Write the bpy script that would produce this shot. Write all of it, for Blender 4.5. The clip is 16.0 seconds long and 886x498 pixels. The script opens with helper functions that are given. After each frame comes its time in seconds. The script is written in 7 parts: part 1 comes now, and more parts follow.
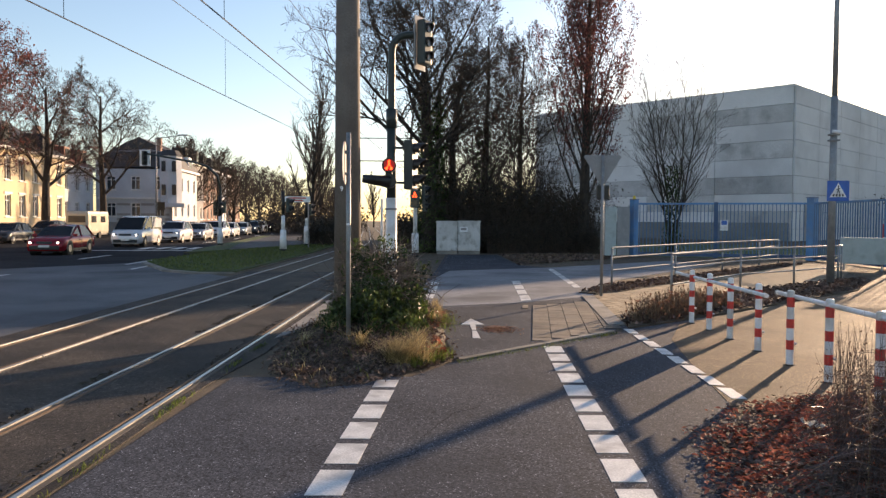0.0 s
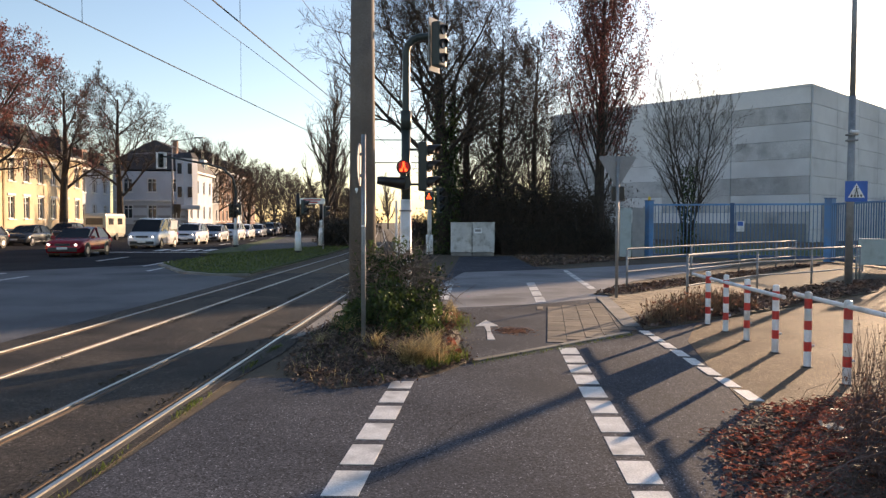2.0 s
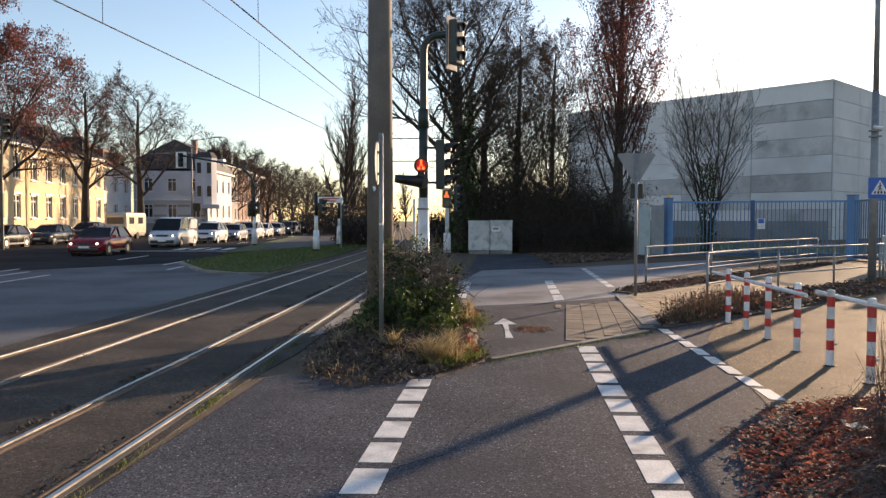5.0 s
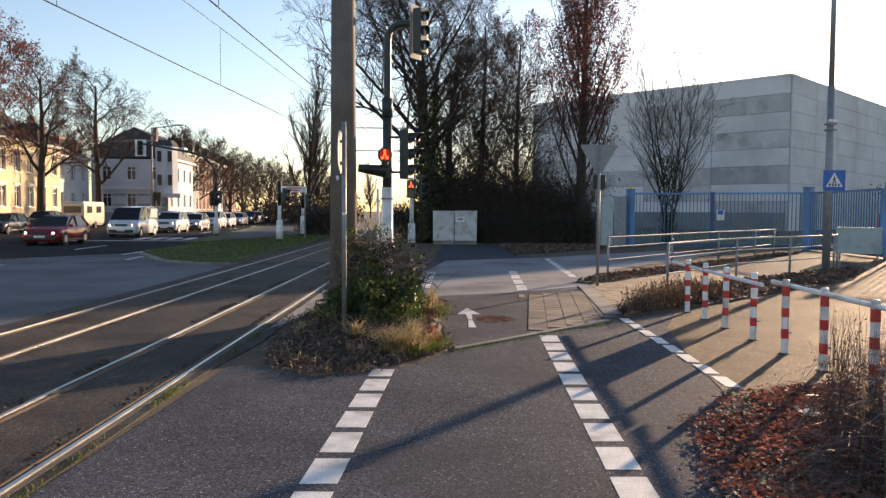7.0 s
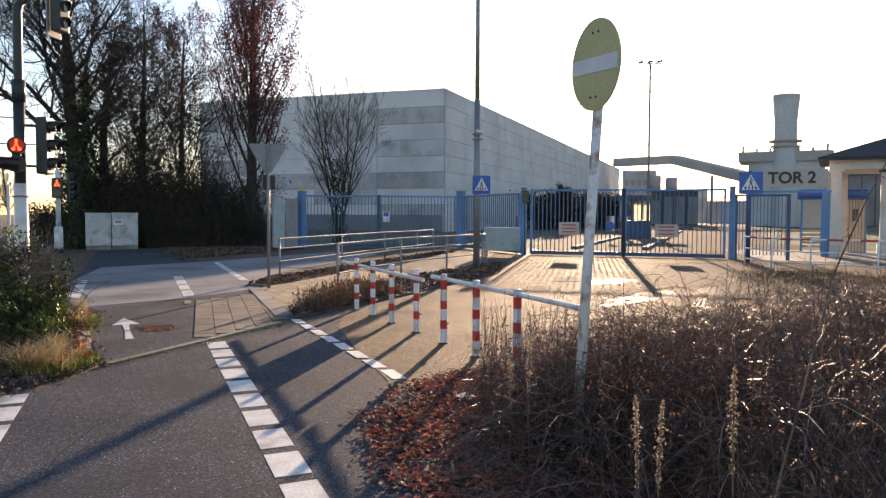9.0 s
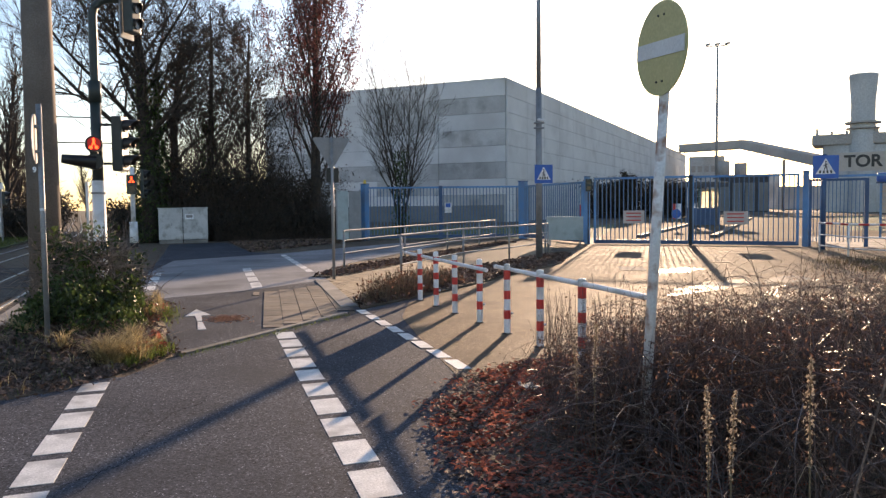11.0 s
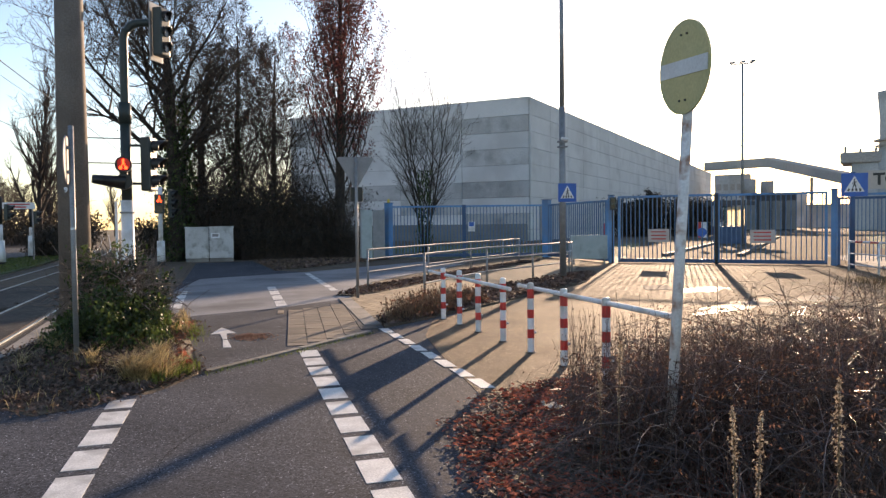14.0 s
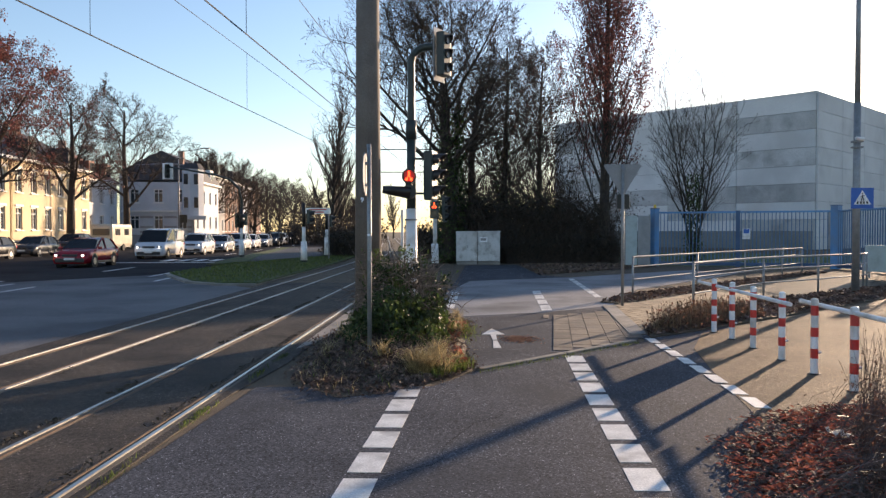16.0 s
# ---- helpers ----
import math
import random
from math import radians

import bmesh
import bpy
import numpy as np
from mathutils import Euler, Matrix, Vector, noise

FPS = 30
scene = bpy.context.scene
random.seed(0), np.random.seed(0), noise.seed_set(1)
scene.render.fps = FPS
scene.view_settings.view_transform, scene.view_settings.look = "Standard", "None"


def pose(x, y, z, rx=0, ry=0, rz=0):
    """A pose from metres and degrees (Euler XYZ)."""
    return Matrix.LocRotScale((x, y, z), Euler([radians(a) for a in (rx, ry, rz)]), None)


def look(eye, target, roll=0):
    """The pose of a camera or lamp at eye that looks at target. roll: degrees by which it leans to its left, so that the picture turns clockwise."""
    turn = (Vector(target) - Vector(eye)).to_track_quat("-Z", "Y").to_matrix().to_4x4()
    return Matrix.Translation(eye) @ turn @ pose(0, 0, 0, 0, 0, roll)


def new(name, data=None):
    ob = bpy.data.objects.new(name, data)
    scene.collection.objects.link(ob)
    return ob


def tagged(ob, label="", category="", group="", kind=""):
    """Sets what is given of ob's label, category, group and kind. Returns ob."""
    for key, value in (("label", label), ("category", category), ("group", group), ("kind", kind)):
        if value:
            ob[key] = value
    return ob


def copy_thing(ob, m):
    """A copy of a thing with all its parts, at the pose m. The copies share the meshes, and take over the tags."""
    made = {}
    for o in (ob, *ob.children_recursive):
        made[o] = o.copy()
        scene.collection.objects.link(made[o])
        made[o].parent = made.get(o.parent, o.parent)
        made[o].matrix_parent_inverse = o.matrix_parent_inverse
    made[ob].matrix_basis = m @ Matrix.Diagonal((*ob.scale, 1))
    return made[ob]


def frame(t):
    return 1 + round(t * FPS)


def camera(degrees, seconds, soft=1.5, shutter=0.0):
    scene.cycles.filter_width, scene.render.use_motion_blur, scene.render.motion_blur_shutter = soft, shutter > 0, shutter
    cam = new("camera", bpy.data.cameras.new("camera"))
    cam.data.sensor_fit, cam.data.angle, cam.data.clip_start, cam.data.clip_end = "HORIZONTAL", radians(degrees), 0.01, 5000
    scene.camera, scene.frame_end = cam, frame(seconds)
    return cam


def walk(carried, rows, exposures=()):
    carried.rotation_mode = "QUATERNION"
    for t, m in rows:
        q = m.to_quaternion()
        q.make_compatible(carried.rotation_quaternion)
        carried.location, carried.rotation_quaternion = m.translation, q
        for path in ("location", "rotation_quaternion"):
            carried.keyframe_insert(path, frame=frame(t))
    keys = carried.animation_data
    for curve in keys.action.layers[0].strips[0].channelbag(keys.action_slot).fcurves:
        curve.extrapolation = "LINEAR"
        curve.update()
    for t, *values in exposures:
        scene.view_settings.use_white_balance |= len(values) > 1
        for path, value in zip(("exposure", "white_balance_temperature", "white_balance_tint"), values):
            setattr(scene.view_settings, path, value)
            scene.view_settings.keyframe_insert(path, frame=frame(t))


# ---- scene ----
cam = camera(60.8, 16.0, 1.4)
PATH = [
    (0.0, -0.063, -0.111, 1.807, 87.85, -0.34, -0.00),
    (0.5, -0.069, -0.116, 1.816, 88.11, -0.35, 0.37),
    (1.0, -0.071, -0.124, 1.812, 87.92, -0.50, 0.50),
    (1.5, -0.072, -0.122, 1.806, 87.85, -0.48, 0.80),
    (2.0, -0.071, -0.122, 1.807, 87.96, -0.23, 1.07),
    (2.5, -0.075, -0.123, 1.808, 87.78, -0.15, 1.54),
    (3.0, -0.074, -0.115, 1.801, 87.65, -0.13, 1.97),
    (3.5, -0.070, -0.116, 1.805, 87.47, -0.16, 2.35),
    (4.0, -0.073, -0.105, 1.805, 87.84, -0.07, 2.49),
    (6.5, -0.064, -0.122, 1.804, 87.63, -0.26, 1.97),
    (7.0, -0.049, -0.102, 1.796, 87.11, -0.30, -0.24),
    (7.5, 0.004, 0.041, 1.757, 86.81, -0.05, -10.78),
    (8.0, 0.072, 0.119, 1.748, 86.60, -0.03, -22.56),
    (8.5, 0.073, 0.118, 1.747, 86.66, -0.09, -25.46),
    (9.0, 0.062, 0.121, 1.744, 87.46, -0.26, -24.66),
    (9.5, 0.059, 0.125, 1.739, 86.78, -0.08, -23.07),
    (10.0, 0.052, 0.124, 1.740, 86.67, 0.18, -21.68),
    (12.5, 0.051, 0.115, 1.740, 86.74, 0.85, -18.62),
    (13.0, 0.048, 0.109, 1.743, 86.80, 0.88, -18.22),
    (13.5, 0.051, 0.110, 1.745, 87.73, 1.11, -18.18),
    (14.0, 0.047, 0.103, 1.741, 88.20, 0.65, -18.21),
    (14.5, 0.047, 0.104, 1.743, 88.06, 0.58, -18.32),
    (15.0, 0.009, 0.056, 1.745, 88.05, 0.73, -13.50),
    (15.5, -0.077, -0.146, 1.803, 88.44, 0.46, -1.66),
    (16.0, -0.072, -0.154, 1.801, 88.65, 0.05, 1.48),
]
walk(cam, [(t, pose(*p)) for t, *p in PATH], [(0.0, 0.82, 7050, 20), (6.5, 0.82, 7050, 20), (8.0, 0.9, 6900, 21), (14.6, 0.9, 6850, 20), (15.4, 0.8, 6550, 18), (16.0, 0.78, 6500, 18)])

# ---- light ----
SUN_AZ, SUN_EL = 35.5, 10.0
world = bpy.data.worlds.new("sky")
scene.world = world
world.use_nodes = True
wn = world.node_tree
sky = wn.nodes.new("ShaderNodeTexSky")
sky.sky_type = "NISHITA"
sky.sun_disc = False
sky.sun_elevation = radians(SUN_EL)
sky.sun_rotation = radians(SUN_AZ)
sky.air_density, sky.dust_density, sky.ozone_density = 1.0, 0.45, 2.0
wn.links.new(sky.outputs[0], wn.nodes["Background"].inputs[0])
wn.nodes["Background"].inputs[1].default_value = 0.15
sun = new("sun", bpy.data.lights.new("sun", "SUN"))
sun.data.energy, sun.data.angle, sun.data.color = 5.6, radians(0.55), (1.0, 0.76, 0.5)
sun_dir = Vector((math.sin(radians(SUN_AZ)) * math.cos(radians(SUN_EL)), math.cos(radians(SUN_AZ)) * math.cos(radians(SUN_EL)), math.sin(radians(SUN_EL))))
sun.matrix_world = look(sun_dir * 60, (0, 0, 0))

# ---- materials ----
def mat(name, c1, c2, scale=6.0, fine=90.0, rough=0.8, metal=0.0, bump=0.3, dist=0.01, speck=0.35, stain=None, stain_scale=0.6, island=0.0, objvar=0.0, stone=0.0, spec=0.5):
    """Two-scale noise colour with grain bump; optional stains and per-piece variation."""
    m = bpy.data.materials.new(name)
    m.use_nodes = True
    nt = m.node_tree
    N, L = nt.nodes, nt.links
    b = N["Principled BSDF"]
    co = N.new("ShaderNodeNewGeometry")
    def tex(sc, detail=5.0):
        t = N.new("ShaderNodeTexNoise")
        t.inputs["Scale"].default_value = sc
        t.inputs["Detail"].default_value = detail
        L.new(co.outputs["Position"], t.inputs["Vector"])
        return t
    big, small = tex(scale), tex(fine, 3.0)
    def mix(fac, a, bb, kind="MIX"):
        x = N.new("ShaderNodeMix")
        x.data_type = "RGBA"
        x.blend_type = kind
        for sock, v in ((x.inputs[0], fac), (x.inputs[6], a), (x.inputs[7], bb)):
            if isinstance(v, (int, float)):
                sock.default_value = v
            elif isinstance(v, tuple):
                sock.default_value = (*v, 1)
            else:
                L.new(v, sock)
        return x.outputs[2]
    def ramp(src, lo, hi):
        r = N.new("ShaderNodeMapRange")
        r.inputs[1].default_value, r.inputs[2].default_value = lo, hi
        L.new(src, r.inputs[0])
        return r.outputs[0]
    col = mix(ramp(big.outputs[0], 0.35, 0.65), c1, c2)
    dark = mix(ramp(small.outputs[0], 0.3, 0.7), (1 - speck, 1 - speck, 1 - speck), (1 + speck, 1 + speck, 1 + speck))
    col = mix(1.0, col, dark, "MULTIPLY")
    if stone:
        vo = N.new("ShaderNodeTexVoronoi")
        vo.inputs["Scale"].default_value = stone
        L.new(co.outputs["Position"], vo.inputs["Vector"])
        sep = N.new("ShaderNodeSeparateColor")
        L.new(vo.outputs["Color"], sep.inputs[0])
        chip = N.new("ShaderNodeMapRange")
        chip.inputs[1].default_value, chip.inputs[2].default_value, chip.inputs[3].default_value, chip.inputs[4].default_value = 0.0, 1.0, 0.45, 1.5
        L.new(sep.outputs[0], chip.inputs[0])
        # few cells brightened strongly: glints of the aggregate painted into the colour
        light = N.new("ShaderNodeMapRange")
        light.inputs[1].default_value, light.inputs[2].default_value, light.inputs[3].default_value, light.inputs[4].default_value = 0.95, 1.0, 1.0, 4.2
        L.new(sep.outputs[1], light.inputs[0])
        mm = N.new("ShaderNodeMath")
        mm.operation = "MULTIPLY"
        L.new(chip.outputs[0], mm.inputs[0])
        L.new(light.outputs[0], mm.inputs[1])
        cc = N.new("ShaderNodeCombineColor")
        for k in range(3):
            L.new(mm.outputs[0], cc.inputs[k])
        col = mix(1.0, col, cc.outputs[0], "MULTIPLY")
    if stain:
        st = tex(stain_scale, 8.0)
        col = mix(ramp(st.outputs[0], 0.5, 0.68), col, stain)
    if island or objvar:
        src = co.outputs["Random Per Island"]
        if objvar:
            src = N.new("ShaderNodeObjectInfo").outputs["Random"]
        v = N.new("ShaderNodeMapRange")
        k = island or objvar
        v.inputs[3].default_value, v.inputs[4].default_value = 1 - k, 1 + k
        L.new(src, v.inputs[0])
        hsv = N.new("ShaderNodeHueSaturation")
        L.new(v.outputs[0], hsv.inputs["Value"])
        L.new(col, hsv.inputs["Color"])
        col = hsv.outputs[0]
    L.new(col, b.inputs["Base Color"])
    rr = N.new("ShaderNodeMapRange")
    rr.inputs[3].default_value, rr.inputs[4].default_value = max(0.02, rough - 0.12), min(1, rough + 0.12)
    L.new(big.outputs[0], rr.inputs[0])
    L.new(rr.outputs[0], b.inputs["Roughness"])
    b.inputs["Metallic"].default_value = metal
    b.inputs["Specular IOR Level"].default_value = spec
    if bump:
        bp = N.new("ShaderNodeBump")
        bp.inputs["Strength"].default_value, bp.inputs["Distance"].default_value = bump, dist
        height = small.outputs[0]
        if stone:
            bp.invert = True
            height = vo.outputs["Distance"]
        L.new(height, bp.inputs["Height"])
        L.new(bp.outputs[0], b.inputs["Normal"])
    return m


def glow(name, color, strength):
    m = bpy.data.materials.new(name)
    m.use_nodes = True
    b = m.node_tree.nodes["Principled BSDF"]
    b.inputs["Base Color"].default_value = (*color, 1)
    b.inputs["Emission Color"].default_value = (*color, 1)
    b.inputs["Emission Strength"].default_value = strength
    return m


def leafy(name, c1, c2, trans=0.3, rough=0.65):
    """Leaf material: varied per leaf, lets some light through."""
    m = mat(name, c1, c2, scale=3, fine=60, rough=rough, bump=0.1, island=0.5)
    nt = m.node_tree
    b, out = nt.nodes["Principled BSDF"], nt.nodes["Material Output"]
    tr = nt.nodes.new("ShaderNodeBsdfTranslucent")
    mx = nt.nodes.new("ShaderNodeMixShader")
    mx.inputs[0].default_value = trans
    nt.links.new(b.inputs["Base Color"].links[0].from_socket, tr.inputs["Color"])
    nt.links.new(b.outputs[0], mx.inputs[1])
    nt.links.new(tr.outputs[0], mx.inputs[2])
    nt.links.new(mx.outputs[0], out.inputs["Surface"])
    return m


M = {}
M["asphalt"] = mat("asphalt", (0.062, 0.066, 0.076), (0.092, 0.096, 0.108), 0.8, 45, 0.85, 0, 0.35, 0.004, 0.45, (0.058, 0.062, 0.07), 0.35, stone=110, spec=0.05)
M["asphalt_old"] = mat("asphalt_old", (0.06, 0.06, 0.062), (0.09, 0.088, 0.088), 0.6, 60, 0.72, 0, 0.6, 0.006, 0.5, (0.06, 0.055, 0.05), 0.3, stone=60, spec=0.15)
M["asphalt_road"] = mat("asphalt_road", (0.032, 0.033, 0.037), (0.05, 0.05, 0.054), 0.4, 50, 0.9, 0, 0.6, 0.008, 0.4, (0.024, 0.024, 0.026), 0.2, spec=0.02)
M["asphalt_pale"] = mat("asphalt_pale", (0.12, 0.124, 0.132), (0.175, 0.178, 0.186), 0.35, 50, 0.8, 0, 0.5, 0.008, 0.35, (0.07, 0.073, 0.08), 0.25, spec=0.1)
M["asphalt_lane"] = mat("asphalt_lane", (0.18, 0.184, 0.194), (0.26, 0.264, 0.273), 0.5, 50, 0.7, 0, 0.5, 0.008, 0.35, (0.1, 0.104, 0.112), 0.45, spec=0.3)
M["track"] = mat("track", (0.045, 0.04, 0.036), (0.085, 0.073, 0.062), 0.9, 30, 0.75, 0, 0.7, 0.007, 0.4, (0.03, 0.028, 0.028), 0.7, stone=120, spec=0.12)
M["concrete_strip"] = mat("concrete_strip", (0.2, 0.185, 0.165), (0.28, 0.26, 0.235), 1.5, 80, 0.85, 0, 0.5, 0.006, 0.3, (0.12, 0.11, 0.095), 0.8)
M["yard"] = mat("yard", (0.15, 0.109, 0.073), (0.205, 0.15, 0.102), 0.8, 30, 0.8, 0, 0.6, 0.007, 0.35, (0.11, 0.083, 0.058), 0.5, stone=130, spec=0.08)
M["paver"] = mat("paver", (0.26, 0.19, 0.11), (0.36, 0.265, 0.16), 2, 90, 0.8, 0, 0.4, 0.004, 0.25, None, 1, 0, 0.18)
M["shed_grey"] = mat("shed_grey", (0.17, 0.18, 0.175), (0.23, 0.24, 0.235), 0.3, 12, 0.8, 0, 0.2, 0.01, 0.15)
M["shed_dark"] = mat("shed_dark", (0.05, 0.055, 0.062), (0.075, 0.08, 0.088), 0.5, 30, 0.7, 0, 0.2, 0.01, 0.2)
M["plant_road"] = mat("plant_road", (0.11, 0.088, 0.062), (0.15, 0.12, 0.085), 0.3, 30, 0.95, 0, 0.4, 0.008, 0.3, (0.09, 0.072, 0.05), 0.2, spec=0.02)
M["slab_tan"] = mat("slab_tan", (0.14, 0.112, 0.085), (0.2, 0.16, 0.12), 1.5, 60, 0.8, 0, 0.5, 0.005, 0.35, (0.08, 0.068, 0.056), 1.5, 0, 0.2)
M["slab_dark"] = mat("slab_dark", (0.09, 0.077, 0.064), (0.15, 0.12, 0.092), 1.2, 60, 0.8, 0, 0.5, 0.005, 0.35, (0.06, 0.053, 0.047), 0.9, 0, 0.3)
M["crack"] = mat("crack", (0.012, 0.012, 0.012), (0.02, 0.02, 0.02), 5, 60, 1.0, 0, 0, 0.002, 0.2, spec=0.0)
M["joint"] = mat("joint", (0.05, 0.04, 0.028), (0.08, 0.065, 0.045), 4, 90, 0.95, 0, 0.5, 0.004, 0.4)
M["white_paint"] = mat("white_paint", (0.62, 0.61, 0.58), (0.76, 0.75, 0.72), 5, 70, 0.6, 0, 0.5, 0.004, 0.2, (0.4, 0.39, 0.37), 3.0)
M["steel_rail"] = mat("steel_rail", (0.42, 0.41, 0.39), (0.55, 0.53, 0.5), 4, 80, 0.36, 1.0, 0.15, 0.002, 0.15)
M["rust_rail"] = mat("rust_rail", (0.12, 0.075, 0.045), (0.2, 0.13, 0.08), 6, 90, 0.85, 0.2, 0.6, 0.004, 0.4)
M["dirt"] = mat("dirt", (0.07, 0.05, 0.032), (0.12, 0.09, 0.058), 2, 50, 0.95, 0, 0.9, 0.02, 0.5)
M["mould"] = mat("mould", (0.035, 0.022, 0.016), (0.075, 0.045, 0.032), 3, 45, 0.95, 0, 0.9, 0.02, 0.5)
M["grass_ground"] = mat("grass_ground", (0.045, 0.075, 0.022), (0.075, 0.11, 0.035), 1.0, 40, 0.95, 0, 0.9, 0.03, 0.5, (0.09, 0.085, 0.04), 0.4)
M["grass"] = leafy("grass", (0.08, 0.12, 0.028), (0.15, 0.18, 0.045), 0.55)
M["dry_grass"] = leafy("dry_grass", (0.3, 0.235, 0.125), (0.5, 0.4, 0.21), 0.45)
M["weed_dull"] = leafy("weed_dull", (0.07, 0.058, 0.026), (0.17, 0.125, 0.062), 0.35)
M["plume"] = leafy("plume", (0.36, 0.28, 0.2), (0.46, 0.37, 0.27), 0.3)
M["weed_stem"] = mat("weed_stem", (0.12, 0.08, 0.045), (0.2, 0.14, 0.08), 8, 80, 0.85, 0, 0.2, 0.003, 0.3, None, 1, 0.4)
# stems darkened for shade low in the thicket, leaves lightened for its lit top
M["bramble_stem"] = mat("bramble_stem", (0.024, 0.016, 0.013), (0.15, 0.086, 0.064), 8, 80, 0.48, 0, 0.2, 0.003, 0.3, None, 1, 0.5)
# paler than bramble_stem: sun glints on the canes put into the colour
M["cane"] = mat("cane", (0.07, 0.042, 0.032), (0.27, 0.18, 0.135), 8, 80, 0.68, 0, 0.2, 0.003, 0.3, None, 1, 0.5)
M["bramble_leaf"] = leafy("bramble_leaf", (0.05, 0.036, 0.024), (0.18, 0.09, 0.066), 0.6, 0.5)
M["ivy"] = leafy("ivy", (0.015, 0.03, 0.01), (0.085, 0.12, 0.03), 0.42, 0.5)
M["twig_pale"] = mat("twig_pale", (0.09, 0.064, 0.05), (0.26, 0.195, 0.155), 8, 80, 0.8, 0, 0.2, 0.003, 0.3, None, 1, 0.4)
M["litter"] = leafy("litter", (0.19, 0.05, 0.034), (0.42, 0.15, 0.095), 0.35, 0.85)
M["litter_dull"] = leafy("litter_dull", (0.06, 0.039, 0.03), (0.24, 0.16, 0.125), 0.1, 0.85)
M["oak_leaf"] = leafy("oak_leaf", (0.125, 0.041, 0.036), (0.24, 0.088, 0.072), 0.35)
M["dead_leaf"] = leafy("dead_leaf", (0.05, 0.034, 0.026), (0.13, 0.082, 0.062), 0.3)
M["bark"] = mat("bark", (0.035, 0.027, 0.021), (0.065, 0.05, 0.039), 3, 30, 0.95, 0, 0.9, 0.02, 0.4)
M["twig"] = mat("twig", (0.055, 0.04, 0.031), (0.095, 0.07, 0.053), 2, 30, 0.9, 0, 0, 0.01, 0.2)
M["dark_hedge"] = leafy("dark_hedge", (0.028, 0.024, 0.016), (0.055, 0.043, 0.028), 0.15)
M["pole_concrete"] = mat("pole_concrete", (0.15, 0.125, 0.108), (0.205, 0.172, 0.148), 2, 60, 0.8, 0, 0.4, 0.005, 0.25, (0.15, 0.12, 0.1), 1.2)
M["galv"] = mat("galv", (0.24, 0.25, 0.26), (0.33, 0.335, 0.34), 8, 60, 0.55, 0.5, 0.15, 0.002, 0.15, (0.3, 0.29, 0.28), 3)
M["white_metal"] = mat("white_metal", (0.78, 0.79, 0.8), (0.86, 0.86, 0.86), 5, 60, 0.4, 0, 0.1, 0.002, 0.1, (0.5, 0.49, 0.46), 2.5)
M["white_rusty"] = mat("white_rusty", (0.66, 0.64, 0.62), (0.76, 0.74, 0.72), 5, 60, 0.5, 0, 0.25, 0.002, 0.12, (0.3, 0.13, 0.06), 9.0)
M["red_paint"] = mat("red_paint", (0.55, 0.035, 0.03), (0.65, 0.055, 0.04), 5, 60, 0.45, 0, 0.1, 0.002, 0.12, (0.45, 0.05, 0.04), 3)
M["signal_green"] = mat("signal_green", (0.02, 0.035, 0.033), (0.035, 0.05, 0.048), 5, 60, 0.45, 0, 0.1, 0.002, 0.15)
M["signal_black"] = mat("signal_black", (0.012, 0.013, 0.013), (0.02, 0.02, 0.02), 5, 60, 0.4, 0, 0.1, 0.002, 0.15)
M["lens_dark"] = mat("lens_dark", (0.03, 0.03, 0.032), (0.05, 0.05, 0.05), 5, 60, 0.12, 0, 0, 0.002, 0.1)
M["lens_red"] = glow("lens_red", (0.35, 0.012, 0.006), 0.3)
M["lamp_red"] = glow("lamp_red", (1.0, 0.06, 0.012), 3.2)
M["blue_steel"] = mat("blue_steel", (0.08, 0.23, 0.46), (0.12, 0.3, 0.55), 2, 60, 0.5, 0, 0.15, 0.002, 0.15, (0.12, 0.2, 0.32), 1.0)
M["blue_dark"] = mat("blue_dark", (0.03, 0.075, 0.16), (0.045, 0.1, 0.2), 2, 60, 0.5, 0, 0.15, 0.002, 0.15)
# darker copy of blue_steel: the shade on backlit bars put into the colour
M["blue_bar_shaded"] = mat("blue_bar_shaded", (0.055, 0.13, 0.24), (0.085, 0.18, 0.31), 2, 60, 0.5, 0, 0.15, 0.002, 0.15)
M["blue_sign"] = mat("blue_sign", (0.015, 0.1, 0.42), (0.02, 0.13, 0.48), 3, 60, 0.35, 0, 0, 0.002, 0.06)
M["panel"] = mat("panel", (0.64, 0.64, 0.635), (0.71, 0.71, 0.7), 0.3, 12, 0.8, 0, 0.15, 0.01, 0.06, (0.57, 0.568, 0.56), 0.25, 0, 0.05)
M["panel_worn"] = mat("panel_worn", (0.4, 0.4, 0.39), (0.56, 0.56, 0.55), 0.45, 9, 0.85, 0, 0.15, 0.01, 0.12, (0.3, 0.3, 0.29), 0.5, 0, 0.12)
M["panel_joint"] = mat("panel_joint", (0.2, 0.2, 0.2), (0.27, 0.27, 0.265), 2, 30, 0.9, 0, 0.1, 0.005, 0.2)
# faded yellow, lightened further for sun coming through the disc from behind
M["sign_backlit"] = mat("sign_backlit", (0.47, 0.43, 0.19), (0.54, 0.49, 0.23), 3, 50, 0.5, 0, 0.1, 0.002, 0.1)
M["sign_bar"] = mat("sign_bar", (0.6, 0.62, 0.62), (0.68, 0.7, 0.7), 3, 50, 0.5, 0, 0.1, 0.002, 0.08)
M["sign_grey"] = mat("sign_grey", (0.24, 0.245, 0.25), (0.3, 0.3, 0.305), 3, 50, 0.65, 0.0, 0.1, 0.002, 0.1)
M["cabinet"] = mat("cabinet", (0.5, 0.5, 0.49), (0.6, 0.6, 0.59), 1.5, 40, 0.7, 0, 0.15, 0.003, 0.12, (0.26, 0.25, 0.22), 2.0)
